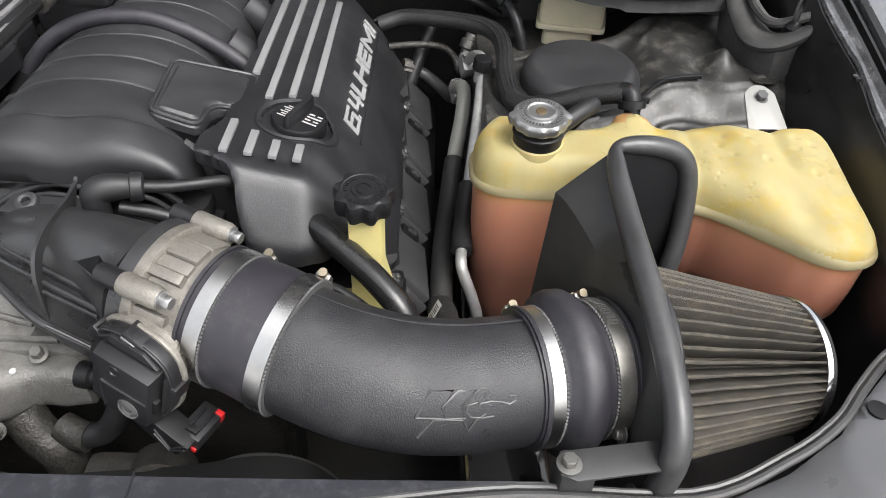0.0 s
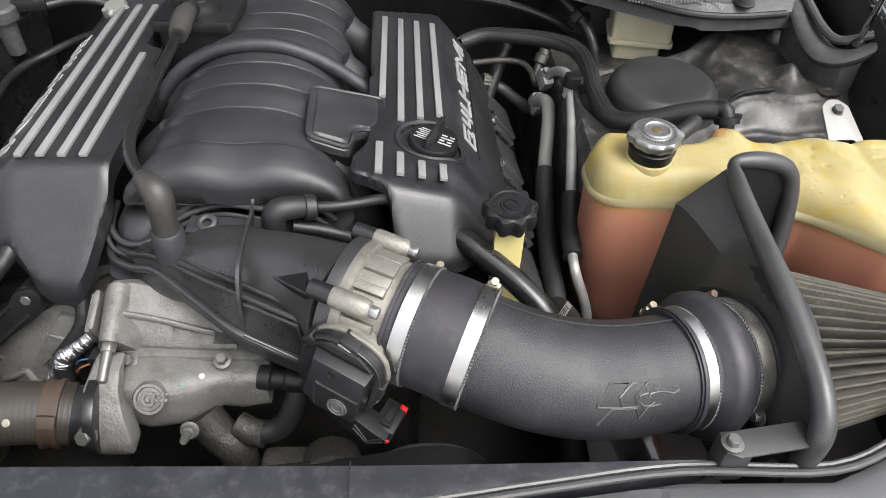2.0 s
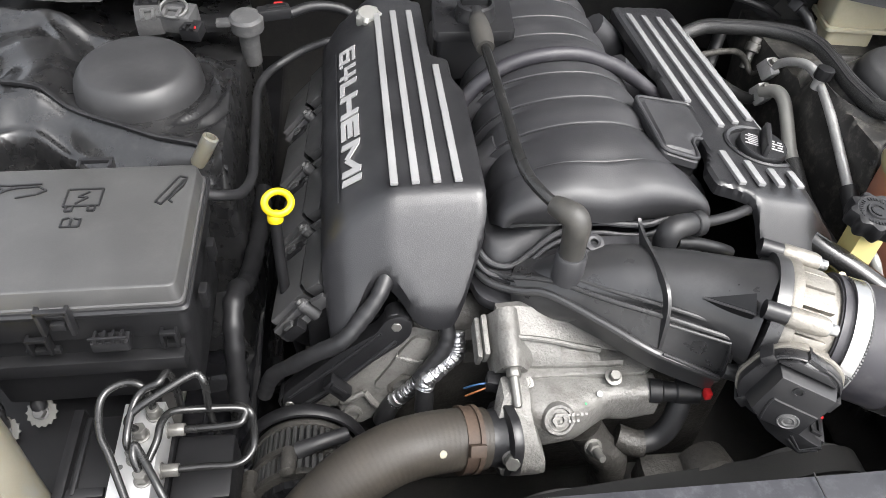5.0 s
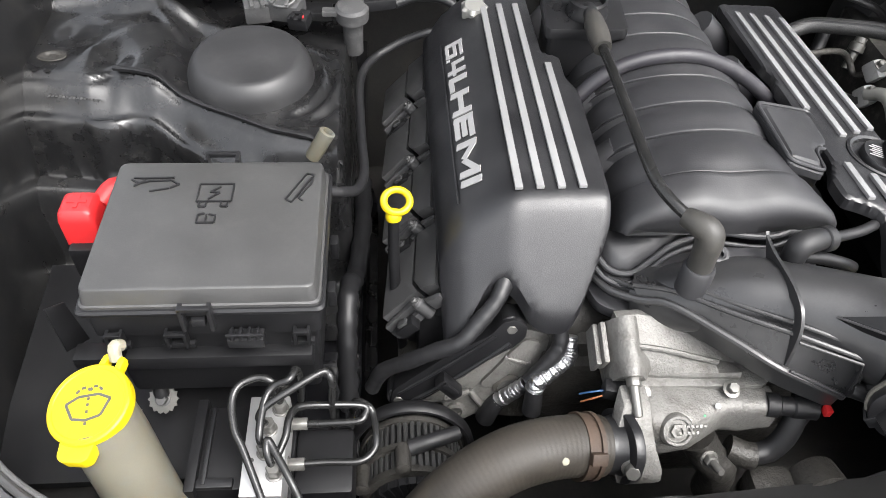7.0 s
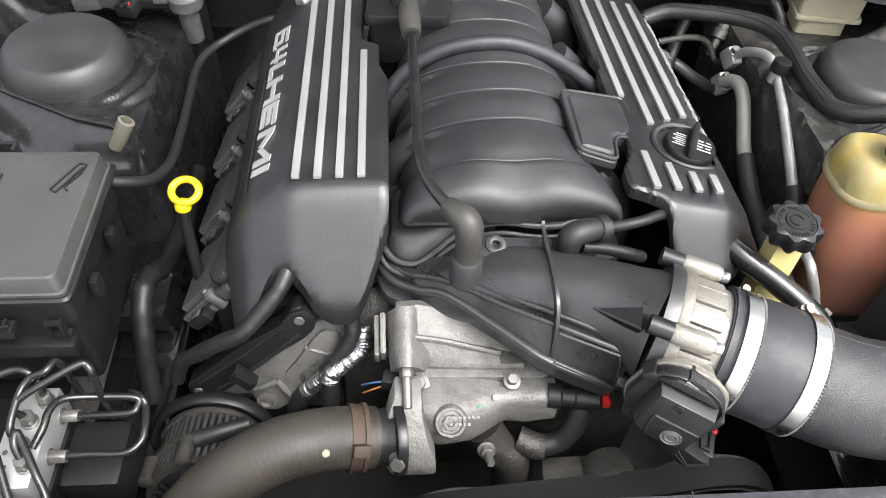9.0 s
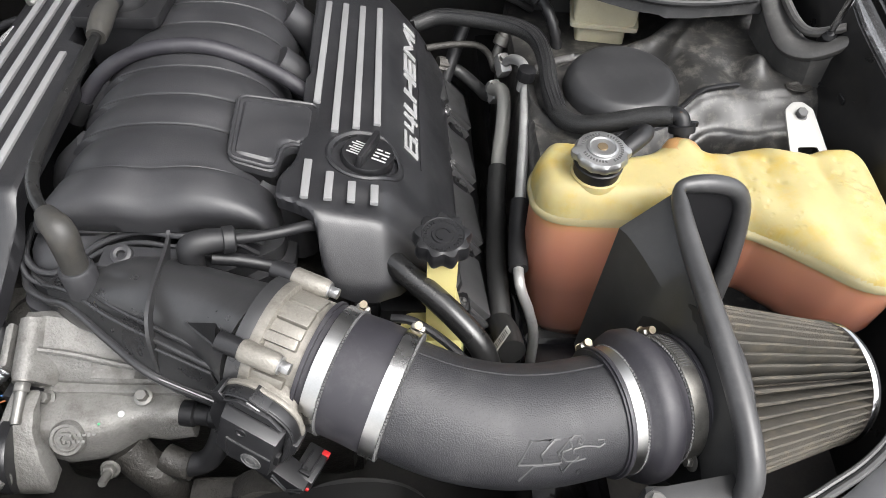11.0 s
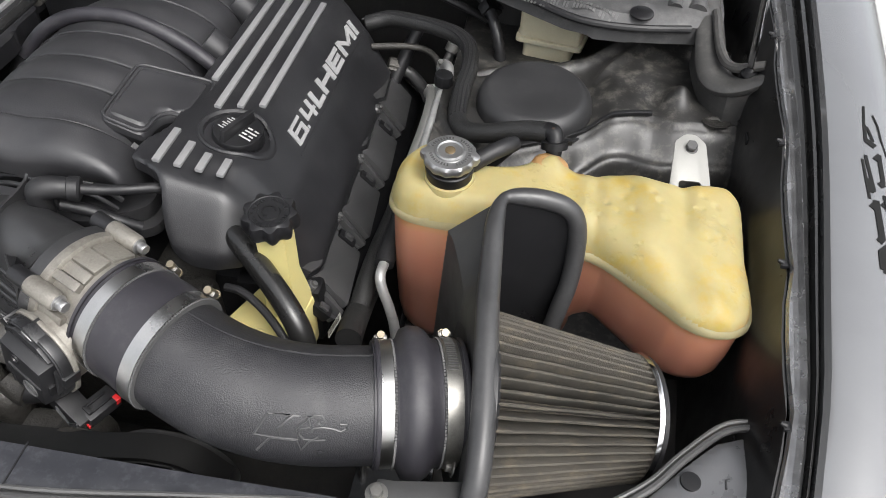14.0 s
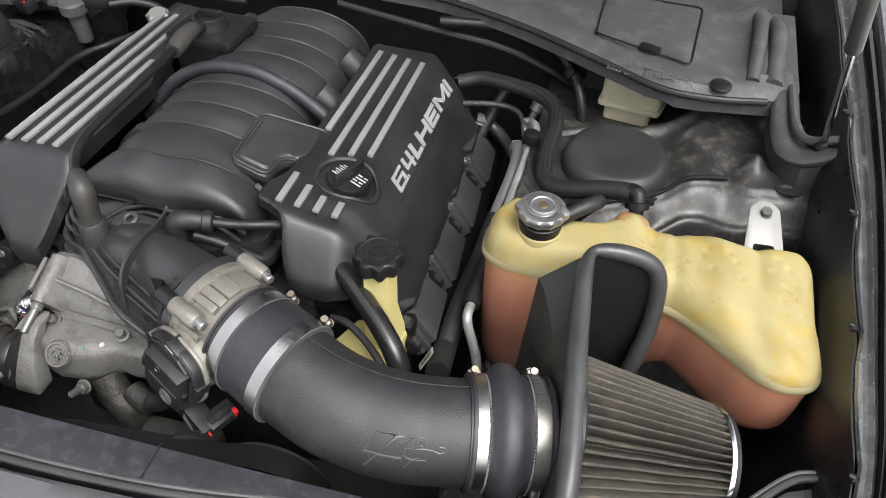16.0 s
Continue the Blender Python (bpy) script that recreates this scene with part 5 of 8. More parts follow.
# ---- engine: hoses, boxes, caps on top ----
sq = thing("resonator_box", (-0.23, 0.66, 0.93), "square black plastic box beside the intake manifold", "plastic box")
SQ = [(-0.267, 0.711), (-0.185, 0.731), (-0.181, 0.668), (-0.190, 0.655), (-0.208, 0.652), (-0.216, 0.640), (-0.219, 0.607), (-0.264, 0.609)]
sqz = lambda x, y: 0.975 - 0.34 * (x + 0.265)
part("lid", plate(rounded(SQ, 0.010, 4), sqz, 0.004, 0.008, 0.004), manifold_plastic, sq)
SQc = [(-0.228 + (x + 0.228) * 0.84, 0.664 + (y - 0.664) * 0.84) for x, y in SQ]
part("raised_panel", plate(rounded(SQc, 0.008, 4), lambda x, y: sqz(x, y) + 0.0025, 0.004, 0.005, 0.003), manifold_plastic, sq)
edge = rounded([(-0.228 + (x + 0.228) * 0.96, 0.664 + (y - 0.664) * 0.96) for x, y in SQ], 0.010, 4)
part("rim_bead", tube([(x, y, sqz(x, y) + 0.0002) for x, y in edge + edge[:1]], 0.0022, 8, 1), manifold_plastic, sq)
SQd = [(-0.228 + (x + 0.228) * 0.95, 0.664 + (y - 0.664) * 0.95) for x, y in SQ]
part("body", plate(rounded(SQd, 0.010, 4), lambda x, y: sqz(x, y) - 0.006, 0.01, 0.0, 0, 0.90), dark_plastic, sq)

pb = thing("breather_box", (-0.428, 0.89, 0.93), "black plastic breather box with round cap behind the manifold", "breather box")
part("body", prism(rounded([(-0.474, 0.855), (-0.384, 0.853), (-0.378, 0.93), (-0.470, 0.93)], 0.008), 0.91, 0.972, 0.003), black_plastic, pb)
part("lid", prism(rounded([(-0.480, 0.846), (-0.378, 0.845), (-0.371, 0.935), (-0.474, 0.935)], 0.010), 0.968, 0.983, 0.003), black_plastic, pb)
capb = part("round_fitting", lathe([(0.026, 0), (0.026, 0.006), (0.024, 0.010), (0.0235, 0.018), (0.020, 0.020), (0.018, 0.012), (0.0, 0.012)], aim((-0.424, 0.883, 0.983), (0, 0, 1)), 36), black_plastic, pb)
part("grip", box((-0.424, 0.893, 0.998), (0.034, 0.007, 0.016), 0.003), black_plastic, capb)
part("spout", tube([(-0.424, 0.875, 0.993), (-0.427, 0.845, 0.998), (-0.428, 0.83, 0.999)], 0.009, 14, 4), black_plastic, pb)

pcv = thing("breather_pipe", (-0.42, 0.66, 0.95), "thin black plastic breather pipe with rubber elbow ends", "breather pipe")
part("rear_boot", tube([(-0.427, 0.845, 0.999, 0.0105), (-0.428, 0.825, 1.000, 0.0125), (-0.427, 0.80, 0.998, 0.0125), (-0.4265, 0.783, 0.996, 0.0105)], 0.012, 16, 4), old_rubber, pcv, "greyed rubber boot")
part("pipe", tube([(-0.4265, 0.79, 0.997), (-0.4258, 0.72, 0.9985), (-0.4255, 0.64, 0.9990), (-0.4250, 0.588, 0.9980), (-0.4215, 0.556, 0.9955), (-0.4125, 0.533, 0.9925), (-0.400, 0.516, 0.988)], 0.0058, 14, 6), pipe_black, pcv)
part("elbow", tube([(-0.402, 0.520, 0.986, 0.0095), (-0.394, 0.510, 0.987, 0.0118), (-0.386, 0.502, 0.985, 0.0130), (-0.3835, 0.4985, 0.976, 0.0132), (-0.3835, 0.497, 0.958, 0.0122), (-0.3835, 0.496, 0.942, 0.0120)], 0.012, 18, 6), old_rubber, pcv, "greyed rubber elbow")
part("socket", lathe([(0.0155, -0.03), (0.0155, 0.0), (0.0135, 0.003), (0.010, 0.003)], aim((-0.3835, 0.496, 0.942), (0, 0, 1)), 24), manifold_plastic, pcv)

vh = thing("vent_hose", (-0.32, 0.86, 0.95), "black braided vent hose across the intake manifold", "vent hose")
part("hose", tube([(-0.470, 0.765, 0.905), (-0.452, 0.772, 0.930), (-0.425, 0.780, 0.957), (-0.39, 0.784, 0.976), (-0.35, 0.785, 0.985), (-0.31, 0.785, 0.984), (-0.27, 0.785, 0.970), (-0.24, 0.785, 0.952), (-0.2187, 0.784, 0.936), (-0.20, 0.782, 0.920)], 0.0088, 16, 8), silicone, vh, angle=60)
part("end_boot", tube([(-0.474, 0.762, 0.898, 0.0110), (-0.458, 0.770, 0.922, 0.0110)], 0.0115, 14, 4), rubber, vh)

e2 = thing("vacuum_elbow", (-0.28, 0.51, 0.94), "black rubber vacuum elbow with short hose", "vacuum hose")
part("elbow", tube([(-0.250, 0.5235, 0.950, 0.0098), (-0.268, 0.517, 0.955, 0.0115), (-0.282, 0.512, 0.954, 0.0122), (-0.2855, 0.5105, 0.945, 0.012), (-0.286, 0.510, 0.925, 0.0108)], 0.011, 18, 6), rubber, e2)
part("collar", lathe([(0.0115, 0), (0.0128, 0.001), (0.0128, 0.010), (0.0105, 0.012)], aim((-0.258, 0.5205, 0.952), (0.93, 0.3, -0.15)), 20), rubber, e2)
part("hose", tube([(-0.252, 0.5225, 0.951), (-0.228, 0.532, 0.945), (-0.205, 0.540, 0.943), (-0.185, 0.552, 0.938), (-0.172, 0.565, 0.925)], 0.0055, 12, 6), rubber, e2)
part("lower_hose", tube([(-0.270, 0.517, 0.932), (-0.245, 0.520, 0.925), (-0.22, 0.522, 0.915), (-0.20, 0.53, 0.90)], 0.0065, 12, 6), rubber, e2)
part("spigot", lathe([(0.010, -0.04), (0.010, 0.006)], aim((-0.286, 0.510, 0.922), (0, 0, 1)), 18), manifold_plastic, e2)

oc = thing("oil_filler_cap", (CX + 0.199, 0.647, 0.92), "black plastic oil filler cap with raised grip and white symbols", "oil cap")
mo = aim((CX + 0.199, 0.647, 0.922), (0.12, -0.03, 1))
part("disc", lathe([(0.020, -0.03), (0.020, 0.008), (0.0265, 0.010), (0.0278, 0.014), (0.0278, 0.026), (0.0265, 0.0285), (0.0, 0.0285)], mo, 48), black_plastic, oc)
part("grip", prism(rounded([(-0.027, -0.0034), (0.026, -0.0034), (0.026, 0.0034), (-0.027, 0.0034)], 0.003), 0.026, 0.042, 0.0015, mo @ pose(0, 0, 0, 0, 0, -8), 2, 0.9), black_plastic, oc)
marks = []
for r in range(4):
    marks += [(-0.022, -0.009 + r * 0.0050, -0.0065, -0.009 + r * 0.0050, 0.0019)] if r % 2 else [(-0.021, -0.009 + r * 0.0050, -0.0155, -0.009 + r * 0.0050, 0.0019), (-0.0125, -0.009 + r * 0.0050, -0.0065, -0.009 + r * 0.0050, 0.0021)]
part("printed_symbol", bars(marks, 0.0004, mo @ pose(0, 0, 0.0285, 0, 0, 82)), white_print, oc, "white printed symbol as bars")
part("printed_symbol", bars([(0.0065, -0.010 + 0.0036 * r, 0.018 + 0.003 * (r % 2), -0.010 + 0.0036 * r, 0.0015) for r in range(6)], 0.0004, mo @ pose(0, 0, 0.0285, 0, 0, 82)), white_print, oc, "white printed symbol as bars")

kn = thing("filler_knob", (-0.556, 0.945, 0.93), "small grey plastic knob cap behind the engine cover", "cap")
part("knob", lathe([(0.012, 0), (0.016, 0.006), (0.0165, 0.018), (0.013, 0.022), (0, 0.022)], aim((-0.556, 0.955, 0.935), (0, -0.2, 1)), 40, lambda a, j: 0.0022 * math.cos(7 * a) if j in (1, 2) else 0), pale_metal, kn)
part("stem", lathe([(0.009, -0.03), (0.009, 0.004)], aim((-0.556, 0.955, 0.935), (0, -0.2, 1)), 18), dark_plastic, kn)

# power steering reservoir
ps = thing("steering_reservoir", (-0.05, 0.53, 0.80), "pale yellow plastic fluid reservoir with black scalloped cap", "reservoir")
mp = aim((-0.0564, 0.531, 0.9390), (0.02, -0.12, 1)) @ Matrix.Scale(0.93, 4)
c = part("cap", lathe([(0.020, -0.012), (0.0265, -0.010), (0.0285, -0.004), (0.0285, 0.006), (0.0265, 0.0105), (0.022, 0.0115), (0.0212, 0.0105), (0.012, 0.0105), (0.011, 0.0125), (0.0, 0.0125)], mp, 80, lambda a, j: 0.0026 * math.cos(9 * a) if 0 < j < 5 else 0), black_plastic, ps)
ring = [(0.0160 * math.cos(0.19 * k), 0.0160 * math.sin(0.19 * k), 0.0196 * math.cos(0.19 * k + 0.03), 0.0196 * math.sin(0.19 * k + 0.03), 0.0014) for k in range(33) if k % 9]
part("raised_marks", bars(ring, 0.0009, mp @ pose(0, 0, 0.0105)), black_plastic, c)
part("raised_marks", bars([(0.0072 * math.cos(0.5 * k), 0.0072 * math.sin(0.5 * k), 0.0072 * math.cos(0.5 * k + 0.5), 0.0072 * math.sin(0.5 * k + 0.5), 0.0018) for k in range(9)], 0.0012, mp @ pose(0, 0, 0.0122)), dark_plastic, c)
part("neck", loft([[(-0.0705, 0.518, z), (-0.041, 0.518, z), (-0.039, 0.543, z), (-0.0685, 0.543, z)] for z in (0.935, 0.86)] + [[(-0.068, 0.500, 0.80), (-0.030, 0.500, 0.80), (-0.026, 0.545, 0.80), (-0.068, 0.545, 0.80)]]), ps_plastic, ps)
part("bowl", prism(rounded([(-0.118, 0.478), (-0.035, 0.476), (-0.025, 0.545), (-0.085, 0.555)], 0.010), 0.74, 0.815, 0.006), ps_plastic, ps)
single("steering_hose", tube([(-0.125, 0.575, 0.895), (-0.112, 0.553, 0.900), (-0.096, 0.533, 0.897), (-0.070, 0.512, 0.888), (-0.042, 0.488, 0.876), (-0.020, 0.468, 0.860), (-0.008, 0.455, 0.83), (-0.004, 0.45, 0.77), (-0.004, 0.45, 0.70)], 0.0125, 18, 6), pipe_black, "thick black rubber steering hose beside the reservoir", "hose")
single("thin_hose", tube([(-0.105, 0.50, 0.86), (-0.085, 0.495, 0.862), (-0.06, 0.482, 0.855), (-0.035, 0.462, 0.845), (-0.02, 0.45, 0.82), (-0.02, 0.45, 0.75)], 0.0045, 10, 6), rubber, "thin black hose under the air tube", "hose")


# cylinder heads with coil packs
def coil(y, s):
    t = thing("ignition_coil", (CX + s * 0.33, y, 0.80), "black plastic ignition coil panel on the cylinder head", "ignition coil", "ignition coils")
    m = pose(CX + s * (0.300 if s > 0 else 0.313), y, 0.812 if s > 0 else 0.832, 0, s * 45, 0) @ pose(0, 0, 0, -6, 0, 0)
    L = lambda q: [(s * x, y) for x, y in q]
    part("inner_panel", prism(L([(-0.036, 0.056), (-0.004, 0.056), (-0.004, -0.020), (-0.014, -0.038), (-0.036, -0.044)]), -0.016, 0.006, 0.0022, m), coil_plastic, t)
    part("inner_ledge", prism(L([(-0.013, -0.047), (-0.036, -0.052), (-0.036, -0.058), (-0.018, -0.056)]), -0.016, -0.001, 0.001, m), coil_plastic, t)
    part("outer_panel", prism(L([(0.0016, 0.054), (0.046, 0.048), (0.046, -0.042), (0.002, -0.034), (-0.0085, -0.037), (0.0016, -0.018)]), -0.020, 0.003, 0.0022, m), coil_plastic, t)
    part("outer_ledge", prism(L([(0.000, -0.033), (0.046, -0.047), (0.046, -0.053), (-0.004, -0.041)]), -0.020, -0.003, 0.0012, m), coil_plastic, t)
    part("lower_ledge", prism(L([(-0.002, -0.043), (0.044, -0.055), (0.040, -0.061), (0.002, -0.053)]), -0.020, -0.010, 0.0012, m), coil_plastic, t)
    boss = part("bolt_boss", lathe([(0.0075, -0.02), (0.0075, 0.001), (0.006, 0.003), (0.0, 0.003)], m @ pose(s * -0.006, -0.050, 0), 20), coil_plastic, t)
    part("bolt", bolt(m @ Vector((s * -0.006, -0.050, 0.003)), m.to_3x3() @ Vector((0, 0, 1)), 0.0036, 0.0055, 0.005), grey_print, boss)
    k = part("plug", box((s * 0.020, -0.060, -0.012), (0.026, 0.014, 0.014), 0.003, m), dark_plastic, t)
    part("clip", box((s * 0.020, -0.060, -0.004), (0.012, 0.008, 0.004), 0.001, m), coil_plastic, k)


for s in (-1, 1):
    for i in range(4):
        coil(0.592 + 0.1145 * i if s < 0 else 0.600 + 0.1125 * i, s)
    vc = thing("valve_cover", (CX + s * 0.27, 0.79, 0.70), "black plastic valve cover under the coils", "valve cover", "valve covers")
    part("body", box((0, 0, 0), (0.125, 0.47, 0.044), 0.010, pose(CX + s * 0.285, 0.795, 0.777 if s > 0 else 0.797, 0, s * 45, 0)), dark_plastic, vc)
    part("base", box((CX + s * 0.235, 0.79, 0.75), (0.11, 0.48, 0.13), 0.015), dark_plastic, vc)
    part("front_cap", box((CX + s * 0.262, 0.555, 0.775), (0.10, 0.030, 0.09), 0.010), dark_plastic, vc)

single("engine_block", merge(box((CX, 0.82, 0.66), (0.36, 0.66, 0.26), 0.02), box((CX + 0.02, 0.53, 0.66), (0.34, 0.05, 0.30), 0.015)), cast_dark, "dirty cast aluminium engine block, darkened for the shade deep in the bay", "engine block")

# ---- engine front: thermostat housing, hose, belt ----
th_ = thing("thermostat_housing", (-0.38, 0.42, 0.74), "cast aluminium thermostat housing with studs and bolts", "thermostat housing")
rings = []
for x, y, z, ry, rz in ((-0.440, 0.420, 0.812, 0.018, 0.020), (-0.428, 0.418, 0.812, 0.034, 0.030), (-0.405, 0.416, 0.812, 0.040, 0.031), (-0.375, 0.420, 0.812, 0.040, 0.031), (-0.352, 0.427, 0.811, 0.033, 0.028), (-0.338, 0.429, 0.812, 0.027, 0.0245),
                        (-0.318, 0.426, 0.815, 0.028, 0.026), (-0.300, 0.422, 0.817, 0.023, 0.022), (-0.290, 0.420, 0.818, 0.021, 0.020)):
    y, ry = y + 0.006, ry * 0.8
    rings.append([(x, y + ry * math.copysign(abs(math.cos(a)) ** 0.55, math.cos(a)), z + rz * math.copysign(abs(math.sin(a)) ** 0.55, math.sin(a))) for a in (2 * math.pi * k / 28 for k in range(28))])
part("body", loft(rings), cast_alu, th_, angle=60)
part("top_flange", prism(rounded([(-0.448, 0.438), (-0.300, 0.434), (-0.285, 0.448), (-0.29, 0.49), (-0.445, 0.50)], 0.008), 0.836, 0.845, 0.002), cast_alu, th_)
# upper bracket: sloping web with a column that points forward
web = []
for x, zt, yf in ((-0.447, 0.888, 0.452), (-0.425, 0.890, 0.450), (-0.385, 0.880, 0.447), (-0.345, 0.869, 0.445), (-0.322, 0.862, 0.445)):
    web.append([(x, 0.505, 0.80), (x, 0.500, zt - 0.002), (x, 0.492, zt), (x, 0.466, zt - 0.013), (x, 0.462, zt - 0.0165), (x, yf, 0.853), (x, yf - 0.002, 0.849), (x, yf, 0.80)])
part("bracket_web", loft(web), cast_alu, th_, angle=20)
part("gusset", tube([(-0.432, 0.462, 0.879), (-0.40, 0.460, 0.873), (-0.36, 0.456, 0.862), (-0.345, 0.455, 0.858)], 0.003, 8, 4), cast_alu, th_)
CD = Vector((0.0, -0.93, -0.34)).normalized()
CN = Vector((0.0, -0.34, 0.93)).normalized()
rows = []
for k in (0.0, 0.2, 0.45, 0.7, 0.9, 1.0):
    c0 = Vector((-0.438, 0.490, 0.886)) + CD * (0.058 * k)
    f = 1 - 0.10 * k - 0.12 * (k == 1.0)
    wl, wr = 0.020 - 0.005 * k, 0.058 - 0.040 * k
    rows.append([c0 + Vector((u, 0, 0)) + CN * h for u, h in ((-wl, -0.045), (-wl, -0.012), (-0.0125 * f, 0.000), (-0.010 * f, 0.0065 * f), (-0.005 * f, 0.0108 * f), (0, 0.0122 * f), (0.005 * f, 0.0108 * f), (0.0095 * f, 0.0065 * f), (0.013 * f, -0.001), (wr, -0.016), (wr, -0.045))])
part("column", loft(rows), cast_alu, th_, angle=50)
for u, h in ((-0.022, -0.014), (-0.028, -0.022)):
    part("cast_ridge", box((0, 0, 0), (0.006, 0.042, 0.030), 0.003, aim(Vector((-0.438 + u, 0.470, 0.876)) + CN * h, CN)), cast_alu, th_)
part("stud", merge(bolt(Vector((-0.438, 0.490, 0.886)) + CD * 0.058, CD, 0.0075, 0.0095, 0.010), lathe([(0.0048, 0), (0.0048, 0.034), (0.0038, 0.037)], aim(Vector((-0.438, 0.490, 0.886)) + CD * 0.060, CD), 14)), zinc, th_)
for p, d in (((-0.3345, 0.431, 0.8445), (0, -0.3, 0.9)), ((-0.424, 0.432, 0.842), (-0.1, -0.4, 0.9))):
    part("bolt", bolt(p, d, 0.0058, 0.0086, 0.009), zinc, th_)
part("plug_boss", lathe([(0.017, -0.012), (0.0165, 0.003), (0.0145, 0.006), (0.012, 0.006), (0.011, 0.004), (0.0, 0.004)], aim((-0.397, 0.396, 0.832), (0.0, -0.72, 0.69)), 32), cast_alu, th_)
part("plug_socket", lathe([(0.0075, 0), (0.0075, 0.0035), (0.0045, 0.0035), (0.004, 0.001)], aim((-0.397, 0.393, 0.8355), (0.0, -0.72, 0.69)), 6), zinc, th_)
part("stud", merge(bolt((-0.362, 0.378, 0.806), (0.05, -0.8, 0.5), 0.0068, 0.009, 0.009), lathe([(0.004, 0), (0.004, 0.024), (0.003, 0.026)], aim((-0.362, 0.378, 0.806), (0.05, -0.8, 0.5)), 14)), zinc, th_)
leg = [[(x, yy, z) for x, yy in ((x0, y), (x1, y), (x1, y + 0.024), (x0, y + 0.024))] for z, y, x0, x1 in ((0.786, 0.364, -0.440, -0.418), (0.794, 0.361, -0.455, -0.411), (0.808, 0.364, -0.460, -0.412), (0.826, 0.377, -0.462, -0.419), (0.846, 0.395, -0.456, -0.424), (0.856, 0.410, -0.450, -0.424))]
leg = loft(leg)
bmesh.ops.bevel(leg, geom=[e for e in leg.edges if e.calc_face_angle(0) > 0.6], offset=0.003, segments=2, profile=0.6, affect="EDGES")
part("front_leg", leg, cast_alu, th_)
part("lower_pipe", tube([(-0.36, 0.41, 0.79), (-0.345, 0.40, 0.768), (-0.33, 0.395, 0.75), (-0.325, 0.395, 0.70)], 0.019, 18, 4), cast_dark, th_)
part("outlet", tube([(-0.325, 0.405, 0.775), (-0.308, 0.398, 0.772), (-0.298, 0.396, 0.772)], 0.014, 18, 4), cast_dark, th_)
part("heater_hose", tube([(-0.302, 0.397, 0.772), (-0.283, 0.399, 0.778), (-0.270, 0.405, 0.795), (-0.26, 0.42, 0.82), (-0.25, 0.44, 0.84)], 0.0115, 16, 5), rubber, th_, "black rubber hose stub")
part("cast_marks", bars([(0.0042 * k, 0, 0.0042 * k + 0.003, 0, 0.0030 - 0.001 * (k % 2)) for k in range(8)] + [(0.0042 * k, -0.006, 0.0042 * k + 0.0026, -0.006, 0.0026) for k in range(1, 6)], 0.0009, aim((-0.402, 0.394, 0.8405), (0.0, -0.42, 0.9))), cast_alu, th_)
part("paint_mark", lathe([(0.0032, 0), (0.0026, 0.0008), (0, 0.0009)], aim((-0.352, 0.415, 0.8408), (0, -0.3, 0.95)), 14), white_print, th_)
part("paint_mark", lathe([(0.0014, 0), (0.0010, 0.0006), (0, 0.0007)], aim((-0.369, 0.404, 0.8424), (0, -0.35, 0.93)), 10), surface("green_paint", (0.03, 0.22, 0.09), 0.5, relief=0), th_)

shift(th_, -0.003, 0.0, -0.012)
se = thing("temperature_sensor", (-0.275, 0.416, 0.82), "black sensor plug with red lock tab in the housing", "sensor")
part("plug", lathe([(0.0125, -0.02), (0.0125, -0.008), (0.010, -0.006), (0.010, 0.006), (0.0115, 0.008), (0.0115, 0.03)], aim((-0.282, 0.4185, 0.819), (0.98, -0.15, 0.02)), 16), dark_plastic, se)
part("lock_tab", box((-0.248, 0.406, 0.829), (0.007, 0.009, 0.010), 0.0015), red_plastic, se, "red lock tab")

rh = thing("radiator_hose", (-0.56, 0.36, 0.75), "thick weathered grey-brown rubber radiator hose", "radiator hose")
RH = [(-0.477, 0.381, 0.816), (-0.505, 0.378, 0.823), (-0.535, 0.372, 0.829), (-0.568, 0.362, 0.831), (-0.604, 0.347, 0.821), (-0.640, 0.326, 0.799), (-0.672, 0.300, 0.765), (-0.70, 0.272, 0.71)]
part("hose", tube(RH, 0.0295, 40, 28, wave=lambda s: 0.00010 * math.sin(s * 1250)), hose_rubber, rh, angle=60)
cl = part("spring_clamp", lathe([(0.030, -0.008), (0.0315, -0.008), (0.0315, 0.008), (0.030, 0.008)], aim((-0.494, 0.379, 0.820), (-1, -0.1, 0.2)), 40), rust, rh, "rusty spring clamp")
for o in (-0.006, 0.006):
    part("clamp_band", lathe([(0.0315, -0.0022), (0.0328, -0.0022), (0.0328, 0.0022), (0.0315, 0.0022)], aim((-0.494 + o, 0.379, 0.820), (-1, -0.1, 0.2)), 40), rust, cl)
part("clamp_lug", box((0, 0.033, 0), (0.012, 0.008, 0.016), 0.0015, aim((-0.494, 0.379, 0.820), (-1, -0.1, 0.2)) @ pose(0, 0, 0, 0, 0, -50)), rust, cl)
part("chalk_mark", lathe([(0.004, 0), (0.003, 0.001), (0, 0.001)], aim((-0.520, 0.351, 0.845), (0, -0.75, 0.65)), 12), cream_plastic, rh)
shift(rh, 0.004, 0.010, -0.013)
wo = thing("water_outlet", (-0.455, 0.385, 0.78), "black plastic water outlet flange bolted to the housing", "water outlet")
part("neck", tube([(-0.484, 0.3805, 0.8165, 0.0265), (-0.468, 0.382, 0.8155, 0.0268), (-0.456, 0.383, 0.8145, 0.030)], 0.027, 32, 4), black_plastic, wo)
